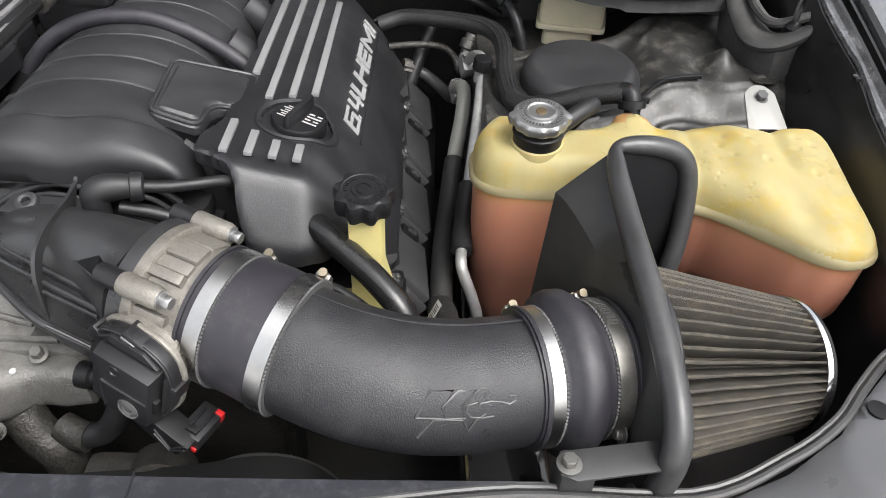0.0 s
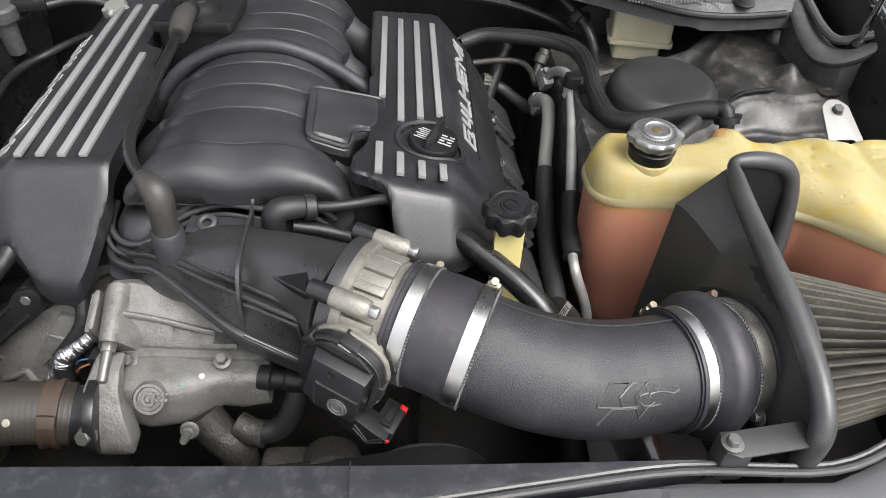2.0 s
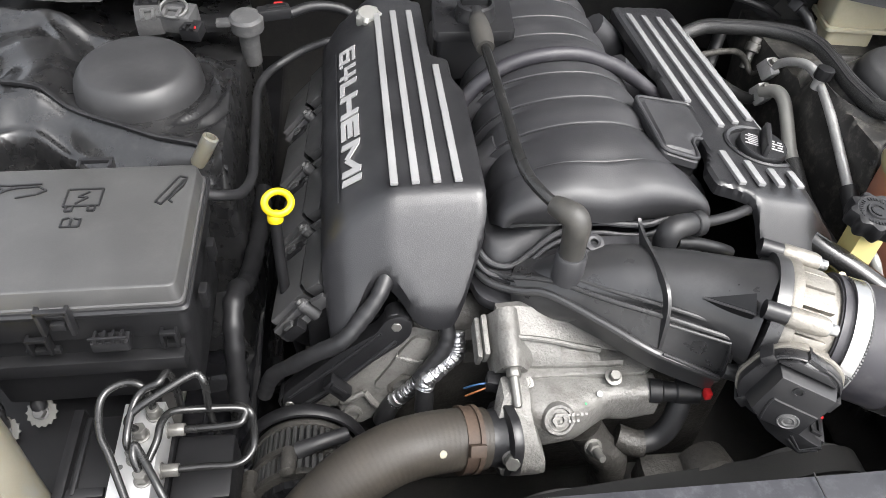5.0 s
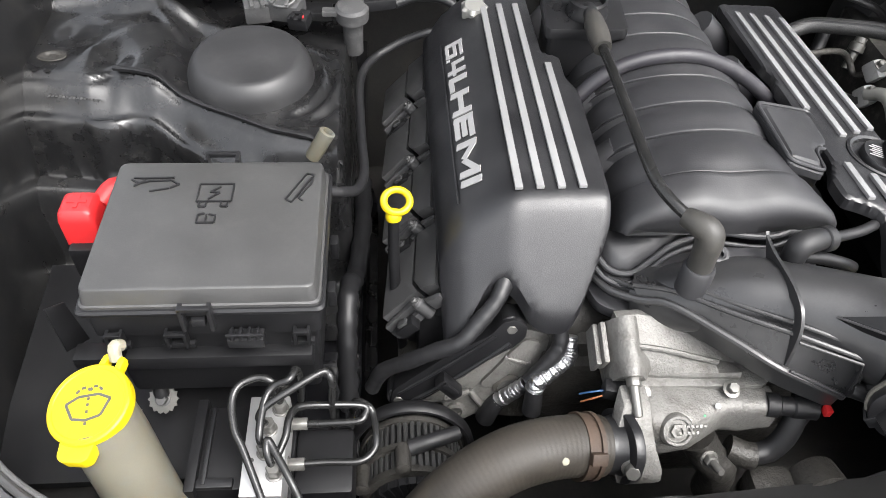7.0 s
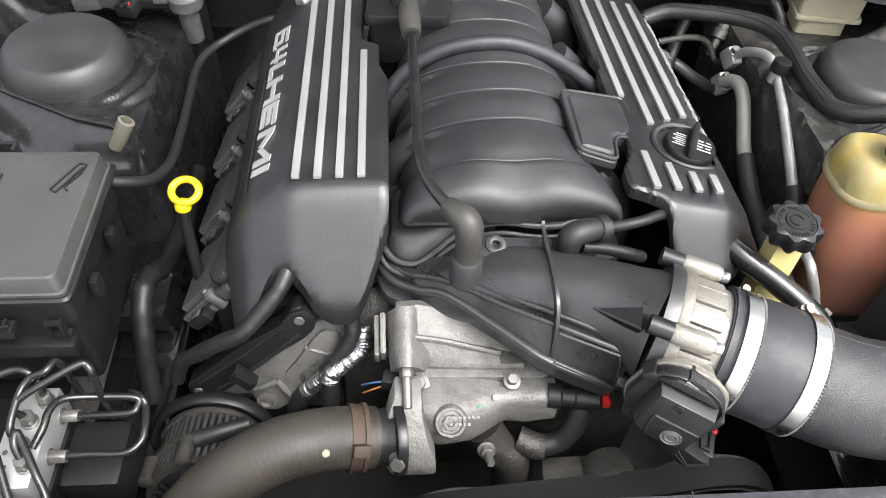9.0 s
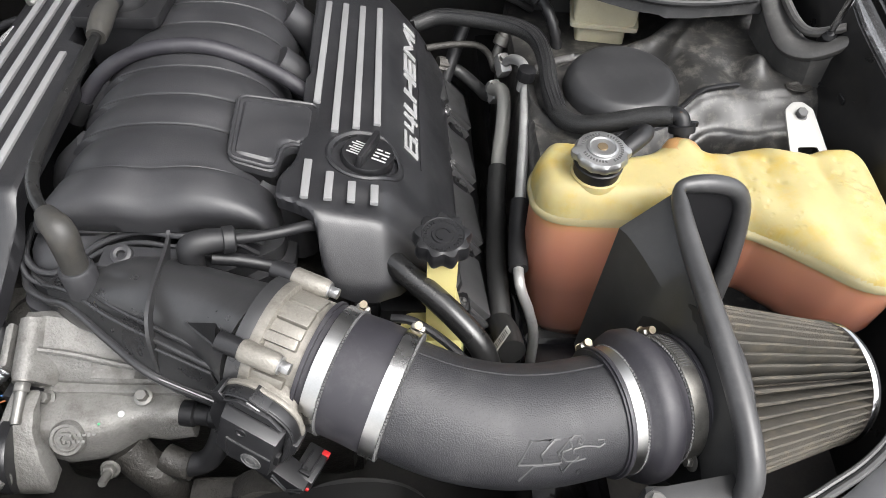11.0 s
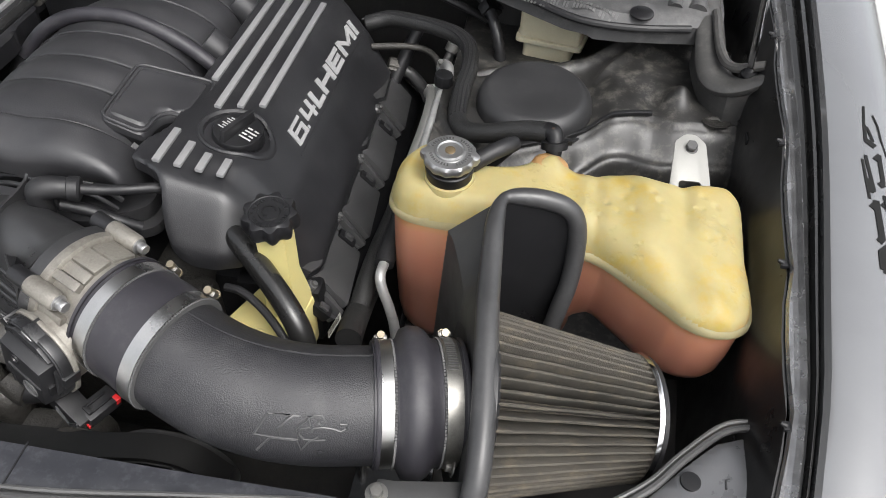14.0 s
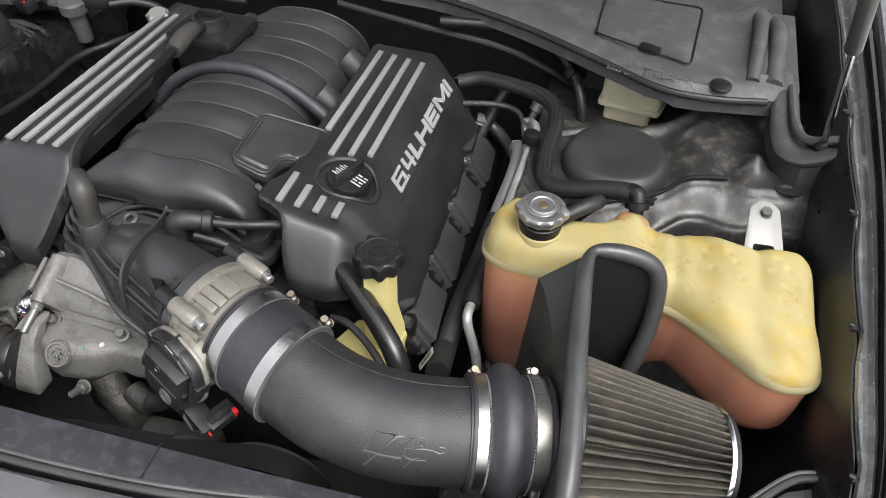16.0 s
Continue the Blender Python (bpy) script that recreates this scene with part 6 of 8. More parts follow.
part("flange", prism(rounded([(-0.045, -0.012), (-0.02, -0.036), (0.02, -0.036), (0.045, -0.012), (0.045, 0.012), (0.02, 0.036), (-0.02, 0.036), (-0.045, 0.012)], 0.012), 0, 0.010, 0.002, aim((-0.447, 0.384, 0.812), (-1, -0.12, 0.1)) @ pose(0, 0, 0, 0, 0, 60)), black_plastic, wo)
part("bolt", bolt((-0.4495, 0.354, 0.823), (-0.2, -0.8, 0.5), 0.0075, 0.010, 0.011), zinc, wo)

shift(wo, 0.000, 0.008, -0.011)

# belt and pulleys
def pulley(p, r, name, label, d=(0, -1, 0.0)):
    t = thing(name, p, label, "pulley", "belt pulleys")
    m = aim(p, d)
    part("rim", lathe([(r * 0.72, -0.02), (r, -0.02), (r, 0.014), (r * 0.96, 0.016), (r * 0.93, 0.012), (r * 0.90, 0.002)], m, 56), satin_black, t)
    part("dish", lathe([(r * 0.93, 0.004), (r * 0.86, -0.012), (r * 0.5, -0.014), (r * 0.34, -0.002), (r * 0.30, 0.010), (0, 0.010)], m, 48), dark_plastic, t)
    part("hub_bolt", bolt(Vector(p) + Vector(d).normalized() * 0.010, d, 0.010, 0.014, 0.010), zinc, t)


pulley((-0.135, 0.352, 0.712), 0.066, "belt_pulley", "black belt pulley at the engine front")
pulley((-0.385, 0.352, 0.665), 0.060, "belt_pulley", "black belt pulley at the engine front")
pulley((-0.262, 0.352, 0.700), 0.030, "belt_pulley", "small black tensioner pulley")
beltp = [(-0.465, 0.70), (-0.43, 0.722), (-0.395, 0.733), (-0.35, 0.742), (-0.28, 0.753), (-0.20, 0.766), (-0.14, 0.782), (-0.10, 0.775), (-0.07, 0.74)]
bp_ = spline([(x, 0, z) for x, z in beltp], 5)
rg = []
for i, q in enumerate(bp_):
    a, b = bp_[max(i - 1, 0)], bp_[min(i + 1, len(bp_) - 1)]
    n_ = Vector((-(b[2] - a[2]), 0, b[0] - a[0])).normalized() * 0.003
    c_ = Vector((q[0], 0.350, q[2]))
    rg.append([c_ + Vector((0, -0.014, 0)) - n_, c_ + Vector((0, 0.014, 0)) - n_, c_ + Vector((0, 0.014, 0)) + n_, c_ + Vector((0, -0.014, 0)) + n_])
single("drive_belt", loft(rg), belt_rubber, "black ribbed drive belt across the engine front", "drive belt")
single("tensioner_arm", merge(box((-0.275, 0.37, 0.72), (0.06, 0.05, 0.05), 0.012), lathe([(0.03, 0), (0.03, 0.03), (0.02, 0.034)], aim((-0.235, 0.385, 0.73), (0.1, -1, 0.3)), 30)), cast_dark, "dirty cast tensioner arm behind the belt, darkened for the shade there", "tensioner")

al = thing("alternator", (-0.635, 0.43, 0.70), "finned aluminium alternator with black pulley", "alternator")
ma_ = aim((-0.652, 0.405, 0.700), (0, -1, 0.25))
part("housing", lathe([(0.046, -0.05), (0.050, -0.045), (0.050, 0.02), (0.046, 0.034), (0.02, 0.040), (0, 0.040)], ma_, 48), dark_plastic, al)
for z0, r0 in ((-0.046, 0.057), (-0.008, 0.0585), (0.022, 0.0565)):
    part("cast_ring", lathe([(r0 - 0.012, z0 - 0.003), (r0, z0 - 0.003), (r0 + 0.001, z0), (r0, z0 + 0.005), (r0 - 0.012, z0 + 0.005)], ma_, 48), cast_dark, al)
for k in range(22):
    part("fin", box((0.050, 0, -0.012), (0.010, 0.0045, 0.066), 0.0012, ma_ @ pose(0, 0, 0, 0, 0, 15 + 7.5 * k)), satin_black, al)
for k in range(12):
    part("front_fin", box((0.036, 0, 0.032), (0.026, 0.0035, 0.010), 0.001, ma_ @ pose(0, 0, 0, 0, 0, 20 + 13 * k)), dark_plastic, al)
for k in (40, 100, 150):
    part("bolt_ear", lathe([(0.008, -0.012), (0.008, 0.016), (0.004, 0.018)], ma_ @ pose(0.060 * math.cos(radians(k)), 0.060 * math.sin(radians(k)), 0.012), 16), cast_dark, al)
part("shroud_ring", loft([[ma_ @ Vector(((0.066 + 0.005 * math.cos(b)) * math.cos(a), (0.066 + 0.005 * math.cos(b)) * math.sin(a), -0.052 + 0.009 * math.sin(b))) for b in (2 * math.pi * j / 10 for j in range(10))] for a in (math.pi * k / 30 for k in range(31))]), dark_plastic, al)
part("pulley", lathe([(0.022, 0), (0.028, 0.002), (0.026, 0.006), (0.028, 0.010), (0.026, 0.014), (0.028, 0.018), (0.026, 0.022), (0.0, 0.022)], aim((-0.652, 0.365, 0.710), (0, -1, 0.25)), 32), dark_plastic, al)
part("cable_boot", tube([(-0.655, 0.42, 0.757, 0.009), (-0.63, 0.425, 0.762, 0.008), (-0.605, 0.435, 0.757, 0.008)], 0.009, 12, 4), rubber, al)
for i, (x, y, z) in enumerate(((-0.588, 0.345, 0.72), (-0.555, 0.35, 0.715), (-0.525, 0.35, 0.72))):
    single("coupling", lathe([(0.010, -0.05), (0.010, 0.004), (0.008, 0.010), (0.005, 0.010)], aim((x, y, z), (0.05, -0.5, 0.85)), 20), steel if i != 1 else cast_alu, "bare metal hose coupling below the radiator hose", "coupling", "couplings under the hose")

# left head front: casting, black sensor cover, harness
HM = aim((-0.56, 0.521, 0.80), (-0.05, -0.97, 0.22))
hf = thing("head_front", (-0.56, 0.53, 0.74), "pale cast aluminium cylinder head front", "cylinder head")
part("casting", prism(rounded([(0.030, 0.017), (0.058, 0.009), (0.060, -0.024), (0.040, -0.051), (0.004, -0.087), (-0.017, -0.116), (-0.029, -0.124), (-0.047, -0.122), (-0.055, -0.095), (-0.094, -0.104), (-0.103, -0.094), (-0.053, -0.047), (-0.018, -0.012)], 0.004, 2), -0.040, 0.0, 0.003, HM), cast_alu, hf)
part("raised_face", prism(rounded([(0.032, 0.006), (0.050, 0.002), (0.048, -0.018), (0.022, -0.042), (-0.004, -0.068), (-0.014, -0.062), (0.004, -0.036), (0.018, -0.012)], 0.005, 2), -0.004, 0.005, 0.002, HM), cast_alu, hf)
for p, q in (((-0.096, -0.094), (-0.046, -0.056)), ((-0.050, -0.088), (-0.024, -0.074)), ((-0.024, -0.074), (-0.006, -0.100)), ((0.012, -0.022), (0.040, -0.030))):
    part("cast_rib", tube([HM @ Vector((*p, 0.001)), HM @ Vector(((p[0] + q[0]) / 2, (p[1] + q[1]) / 2, 0.003)), HM @ Vector((*q, 0.001))], 0.004, 10, 3), cast_alu, hf)
part("boss", lathe([(0.012, -0.03), (0.011, 0.004), (0.007, 0.005), (0.006, -0.004)], HM @ pose(-0.038, -0.106, 0.0), 24), cast_alu, hf)
part("port_boss", lathe([(0.019, -0.03), (0.018, 0.000), (0.013, 0.002), (0.011, -0.008), (0.0, -0.008)], HM @ pose(0.020, -0.068, 0.002), 28), cast_dirty, hf)
part("rear_casting", prism(rounded([(-0.09, -0.15), (0.10, -0.16), (0.11, 0.05), (0.03, 0.04), (-0.04, -0.03), (-0.11, -0.08)], 0.01, 2), -0.085, -0.036, 0.004, HM), cast_dirty, hf)
part("chain_cover", lathe([(0.052, -0.02), (0.050, 0.004), (0.040, 0.012), (0.020, 0.016), (0.0, 0.017)], aim((-0.462, 0.530, 0.790), (0.05, -0.85, 0.45)), 36), cast_dark, hf)
cpn = thing("sensor_cover", (-0.575, 0.5, 0.80), "long black plastic sensor cover bolted to the cylinder head", "sensor cover")
part("plate", prism(rounded([(0.002, 0.045), (0.018, 0.050), (0.029, 0.041), (0.028, 0.025), (0.017, 0.012), (-0.017, -0.014), (-0.044, -0.040), (-0.092, -0.082), (-0.108, -0.084), (-0.113, -0.071), (-0.110, -0.053), (-0.054, -0.002), (-0.009, 0.028)], 0.005, 3), 0.002, 0.025, 0.003, HM), dark_plastic, cpn)
part("rib", tube([HM @ Vector((0.012, 0.018, 0.025)), HM @ Vector((-0.045, -0.034, 0.026)), HM @ Vector((-0.096, -0.074, 0.024))], 0.0026, 8, 4), black_plastic, cpn)
part("rib", tube([HM @ Vector((-0.004, 0.028, 0.025)), HM @ Vector((-0.052, -0.014, 0.026)), HM @ Vector((-0.104, -0.058, 0.024))], 0.0020, 8, 4), black_plastic, cpn)
for p in ((0.0125, 0.036, 0.018), (-0.104, -0.068, 0.018)):
    ear = part("bolt_ear", lathe([(0.013, -0.02), (0.013, 0.001), (0.0115, 0.003), (0.0095, 0.003), (0.009, 0.0), (0, 0)], HM @ pose(*p), 28), black_plastic, cpn)
    part("bolt", bolt(HM @ Vector(p), HM.to_3x3() @ Vector((0, 0, 1)), 0.0058, 0.0082, 0.008), zinc, ear, "zinc plated flange bolt")
plug = part("plug", box((0, 0, 0), (0.030, 0.014, 0.016), 0.003, HM @ pose(-0.050, -0.034, 0.036, 0, 0, -45)), dark_plastic, cpn)
part("plug_clip", box((-0.002, 0.004, 0.009), (0.020, 0.006, 0.004), 0.001, HM @ pose(-0.050, -0.034, 0.036, 0, 0, -45)), dark_plastic, plug)
single("engine_harness", tube([(-0.553, 0.540, 0.892), (-0.5655, 0.516, 0.877), (-0.585, 0.500, 0.859), (-0.604, 0.488, 0.843), (-0.630, 0.492, 0.822), (-0.655, 0.500, 0.795), (-0.682, 0.509, 0.764), (-0.695, 0.51, 0.73)], 0.0088, 16, 10, wave=lambda s: 0.0002 * math.sin(s * 500) + 0.0004 * math.sin(s * 130)), rubber, "taped black wiring harness on the engine front", "wiring harness")
fo = thing("foil_wrapped_lead", (-0.47, 0.47, 0.84), "lead wrapped in crinkled silver foil", "wiring")
crinkle = lambda s: 0.0005 * math.sin(s * 700) + 0.0004 * math.sin(s * 1900)
part("sleeve", tube([(-0.4835, 0.509, 0.822, 0.0068), (-0.484, 0.502, 0.814, 0.0085), (-0.4855, 0.494, 0.803, 0.0088), (-0.495, 0.488, 0.796, 0.0080), (-0.508, 0.482, 0.788, 0.0085), (-0.519, 0.477, 0.781, 0.0098), (-0.521, 0.474, 0.774, 0.0098)], 0.006, 14, 10, wave=crinkle), foil, fo)
part("sleeve", tube([(-0.526, 0.490, 0.763, 0.0078), (-0.538, 0.491, 0.744, 0.0085), (-0.552, 0.494, 0.722, 0.0092)], 0.006, 14, 14, wave=crinkle), foil, fo)
part("boot", tube([(-0.551, 0.494, 0.724, 0.0098), (-0.560, 0.492, 0.708, 0.0110), (-0.566, 0.49, 0.690, 0.0115)], 0.008, 14, 4), rubber, fo, "black rubber boot")
part("boot", tube([(-0.521, 0.475, 0.777, 0.0085), (-0.521, 0.470, 0.762, 0.0100), (-0.522, 0.465, 0.745, 0.0105)], 0.008, 14, 4), rubber, fo, "black rubber boot")
part("lead", tube([(-0.530, 0.535, 0.865), (-0.512, 0.522, 0.850), (-0.498, 0.513, 0.836), (-0.4945, 0.503, 0.820), (-0.500, 0.496, 0.806), (-0.512, 0.490, 0.790), (-0.526, 0.484, 0.774)], 0.0088, 14, 6, wave=lambda s: 0.0003 * math.sin(s * 600)), rubber, fo, "black taped lead")
cn = thing("wiring_plug", (-0.45, 0.435, 0.82), "black wiring plug with blue and orange wires", "wiring plug")
part("plug", box((0, 0, 0), (0.034, 0.016, 0.016), 0.003, pose(-0.448, 0.436, 0.828, 0, 5, -10)), dark_plastic, cn)
part("wire", tube([(-0.463, 0.436, 0.83), (-0.475, 0.436, 0.828), (-0.485, 0.442, 0.815)], 0.0010, 8, 4), surface("blue_wire", (0.02, 0.06, 0.14), 0.5, relief=0), cn, "blue wire")
part("wire", tube([(-0.463, 0.433, 0.827), (-0.475, 0.432, 0.822), (-0.484, 0.436, 0.81)], 0.0010, 8, 4), surface("orange_wire", (0.18, 0.06, 0.02), 0.5, relief=0), cn, "orange wire")

ds = thing("dipstick", (-0.668, 0.60, 0.70), "yellow plastic dipstick ring on a black tube", "dipstick")
dm = aim((-0.6645, 0.6165, 0.918), (0.05, -0.42, 0.9)) @ Matrix.Scale(0.74, 4)
part("ring", loft([[dm @ Vector(((0.0185 + 0.0055 * math.cos(b)) * math.cos(a), 0.95 * (0.0185 + 0.0055 * math.cos(b)) * math.sin(a), 0.006 * math.sin(b))) for b in (2 * math.pi * j / 14 for j in range(14))] for a in (2 * math.pi * k / 40 for k in range(41))], False), yellow_plastic, ds)
part("stem", lathe([(0.0080, 0.001), (0.0085, 0.003), (0.0085, 0.008), (0.007, 0.011)], aim((-0.668, 0.6065, 0.900), (0, 0.25, 1)), 24), yellow_plastic, ds)
part("tube", tube([(-0.668, 0.606, 0.902), (-0.668, 0.597, 0.85), (-0.665, 0.585, 0.78), (-0.655, 0.58, 0.68)], 0.0062, 14, 5), dark_plastic, ds, "black steel tube")

# ---- the side with fuse box, washer filler and brake block ----
fb = thing("fuse_box", (-0.833, 0.54, 0.84), "black plastic fuse box with moulded symbols on its lid", "fuse box")
FX0, FX1, FY0, FY1 = -0.938, -0.733, 0.458, 0.630
def inset(d):
    return rounded([(FX0 + d, FY0 + d), (FX1 - d, FY0 + d), (FX1 - d, FY1 - d), (FX0 + d, FY1 - d)], 0.008, 4)


lid = part("lid", loft([[(x, y, z) for x, y in inset(d)] for d, z in ((0.0, 0.938), (0.0, 0.9425), (0.0018, 0.9435), (0.0040, 0.9580), (0.0046, 0.9595), (0.0056, 0.9603), (0.0072, 0.9606))]), lid_plastic, fb, angle=28)
part("body", loft([[(x, y, z) for x, y in inset(d)] for d, z in ((0.010, 0.80), (0.008, 0.86), (0.006, 0.895), (0.002, 0.90), (0.002, 0.934), (0.004, 0.938))]), dark_plastic, fb)
part("lid_rim", loft([[(x, y, z) for x, y in inset(d)] for d, z in ((0.004, 0.933), (-0.003, 0.933), (-0.0036, 0.937), (-0.002, 0.9395), (0.004, 0.9395))], False), black_plastic, fb)
for x in (-0.838,):
    part("latch", merge(box((x - 0.012, FY0 - 0.007, 0.936), (0.004, 0.009, 0.030), 0.001), box((x + 0.012, FY0 - 0.007, 0.936), (0.004, 0.009, 0.030), 0.001), box((x, FY0 - 0.009, 0.949), (0.027, 0.005, 0.005), 0.001), box((x, FY0 - 0.004, 0.928), (0.012, 0.008, 0.008), 0.001)), black_plastic, fb)
part("latch", merge(box((-0.838, FY1 + 0.010, 0.958), (0.034, 0.005, 0.005), 0.001), box((-0.853, FY1 + 0.005, 0.950), (0.004, 0.012, 0.020), 0.001), box((-0.823, FY1 + 0.005, 0.950), (0.004, 0.012, 0.020), 0.001)), black_plastic, fb)
for x, w in ((-0.915, 0.012), (-0.862, 0.016), (-0.752, 0.012)):
    part("catch", merge(box((x - w * 0.5, FY0 - 0.004, 0.902), (0.003, 0.009, 0.020), 0.0007), box((x + w * 0.5, FY0 - 0.004, 0.902), (0.003, 0.009, 0.020), 0.0007), box((x, FY0 - 0.006, 0.911), (w, 0.005, 0.004), 0.0007), box((x, FY0 - 0.002, 0.892), (w * 1.8, 0.006, 0.006), 0.001)), dark_plastic, fb)
part("socket", merge(box((-0.800, FY0 - 0.008, 0.906), (0.032, 0.014, 0.012), 0.002), *[box((-0.811 + 0.0074 * k, FY0 - 0.010, 0.915), (0.0024, 0.010, 0.008), 0.0005) for k in range(4)], box((-0.800, FY0 - 0.014, 0.918), (0.032, 0.0025, 0.003), 0.0006)), black_plastic, fb)
part("lower_ledge", box((-0.83, FY0 + 0.004, 0.866), (0.17, 0.02, 0.018), 0.003), dark_plastic, fb)
for x in (FX1 + 0.006,):
    for y in (0.50, 0.56):
        part("catch", box((x, y, 0.905), (0.008, 0.014, 0.022), 0.002), dark_plastic, fb)
# symbols moulded in the lid; black plastic puts in the relief's shade
mz = pose(0, 0, 0.9606)
truck = [(-0.852, 0.592, -0.820, 0.592), (-0.852, 0.592, -0.852, 0.568), (-0.820, 0.592, -0.820, 0.568), (-0.852, 0.568, -0.820, 0.568), (-0.849, 0.567, -0.849, 0.561), (-0.843, 0.567, -0.843, 0.561), (-0.829, 0.567, -0.829, 0.561), (-0.823, 0.567, -0.823, 0.561),
         (-0.849, 0.561, -0.843, 0.561), (-0.829, 0.561, -0.823, 0.561), (-0.832, 0.588, -0.841, 0.581), (-0.841, 0.581, -0.832, 0.580), (-0.832, 0.580, -0.842, 0.571)]
part("symbol", bars([(*q, 0.0016) for q in truck], 0.0014, mz), black_plastic, lid)
part("symbol", bars([(*q, 0.0016) for q in ((-0.848, 0.550, -0.848, 0.540), (-0.848, 0.540, -0.832, 0.540), (-0.832, 0.540, -0.832, 0.550), (-0.840, 0.550, -0.840, 0.540), (-0.848, 0.550, -0.842, 0.552), (-0.838, 0.551, -0.832, 0.549))], 0.0014, mz), black_plastic, lid)
cable = [(-0.918, 0.600, -0.910, 0.594), (-0.910, 0.594, -0.900, 0.597), (-0.900, 0.597, -0.880, 0.598), (-0.880, 0.598, -0.872, 0.592), (-0.872, 0.592, -0.880, 0.587), (-0.880, 0.587, -0.898, 0.583), (-0.916, 0.602, -0.906, 0.601), (-0.906, 0.601, -0.878, 0.602), (-0.914, 0.590, -0.904, 0.598)]
part("symbol", bars([(*q, 0.0016) for q in cable], 0.0014, mz), black_plastic, lid)
cable2 = [(-0.752, 0.606, -0.760, 0.590), (-0.760, 0.590, -0.770, 0.570), (-0.770, 0.570, -0.764, 0.566), (-0.764, 0.566, -0.755, 0.584), (-0.755, 0.584, -0.747, 0.600), (-0.752, 0.606, -0.745, 0.604), (-0.745, 0.604, -0.747, 0.592), (-0.747, 0.592, -0.758, 0.572), (-0.758, 0.572, -0.754, 0.568)]
part("symbol", bars([(*q, 0.0016) for q in cable2], 0.0014, mz), black_plastic, lid)

shift(fb, 0.0, 0.0, 0.005)
rt = thing("terminal_cover", (-0.97, 0.585, 0.90), "red plastic jump terminal cover with plus mark", "terminal cover")
part("cap", loft([[(x, y, z) for x, y in rounded([(-0.990 + d, 0.572 + d), (-0.954 - d, 0.572 + d), (-0.954 - d, 0.608 - d), (-0.990 + d, 0.608 - d)], 0.006)] for d, z in ((0.0, 0.905), (0.0, 0.935), (0.002, 0.944), (0.005, 0.947), (0.01, 0.9475))]), red_plastic, rt)
part("plus", bars([(-0.981, 0.590, -0.963, 0.590, 0.004), (-0.972, 0.581, -0.972, 0.599, 0.004)], 0.0010, pose(0, 0, 0.9472)), red_plastic, rt)
part("strap", tube([(-0.958, 0.604, 0.930), (-0.948, 0.622, 0.935), (-0.938, 0.625, 0.93)], 0.011, 12, 4), red_plastic, rt)
part("post", box((-0.968, 0.580, 0.888), (0.036, 0.036, 0.04), 0.003), dark_plastic, rt)
ba = thing("relay_bracket", (-0.975, 0.49, 0.85), "thin black metal bracket beside the fuse box", "bracket")
part("blade", prism([(-0.012, -0.03), (0.012, -0.034), (0.008, 0.022), (-0.010, 0.028)], -0.0012, 0.0012, 0.0004, aim((-0.978, 0.495, 0.880), (0.75, -0.62, 0.1))), dark_plastic, ba)
part("foot", box((-0.955, 0.478, 0.850), (0.034, 0.02, 0.016), 0.002), dark_plastic, ba)

wr = thing("washer_filler", (-0.87, 0.33, 0.62), "washer fluid filler neck with bright yellow cap", "washer reservoir")
WD = Vector((-0.17, -0.16, 0.97)).normalized()
part("neck", tube([(-0.918, 0.387, 0.898, 0.030), (-0.911, 0.379, 0.868, 0.031), (-0.897, 0.360, 0.820, 0.031), (-0.882, 0.340, 0.76, 0.032), (-0.874, 0.327, 0.68, 0.033), (-0.872, 0.322, 0.60, 0.033)], 0.04, 40, 5), neck_plastic, wr, "translucent white plastic neck")
wm = aim((-0.9207, 0.390, 0.903), WD) @ Matrix.Scale(0.86, 4)
wc = part("cap", lathe([(0.036, -0.006), (0.0405, -0.006), (0.0412, 0.0), (0.0412, 0.006), (0.0395, 0.0078), (0.036, 0.0078), (0.0352, 0.0070), (0.0, 0.0074)], wm, 64), yellow_plastic, wr, "bright yellow snap cap")
back = math.degrees(math.atan2(*(wm.inverted().to_3x3() @ Vector((0.35, 1, 0)))[:2][::-1]))
part("tab", prism(rounded([(0.036, -0.018), (0.052, -0.016), (0.056, -0.010), (0.056, 0.010), (0.052, 0.016), (0.036, 0.018)], 0.003), -0.012, 0.003, 0.002, wm @ pose(0, 0, 0, 0, 0, back + 190)), yellow_plastic, wc)
part("hinge", merge(*[prism([(0.036, o - 0.004), (0.050, o - 0.003), (0.052, o), (0.050, o + 0.003), (0.036, o + 0.004)], -0.006, 0.005, 0.0015, wm @ pose(0, 0, 0, 0, 0, back)) for o in (-0.009, 0.009)], box((0.050, 0, 0), (0.006, 0.022, 0.009), 0.002, wm @ pose(0, 0, 0, 0, 0, back))), yellow_plastic, wc)
part("hinge_peg", tube([wm @ Vector((0.050 * math.cos(radians(back)), 0.050 * math.sin(radians(back)), 0.0)), wm @ Vector((0.058 * math.cos(radians(back)), 0.058 * math.sin(radians(back)), 0.012)), wm @ Vector((0.064 * math.cos(radians(back)), 0.064 * math.sin(radians(back)), 0.004))], 0.0055, 10, 4), cream_plastic, wr)
sym = [(-0.022, 0.002, -0.010, 0.008), (-0.010, 0.008, 0.010, 0.008), (0.010, 0.008, 0.022, 0.002), (-0.022, 0.002, -0.014, -0.014), (-0.014, -0.014, 0.0, -0.017), (0.0, -0.017, 0.014, -0.014), (0.014, -0.014, 0.022, 0.002)]
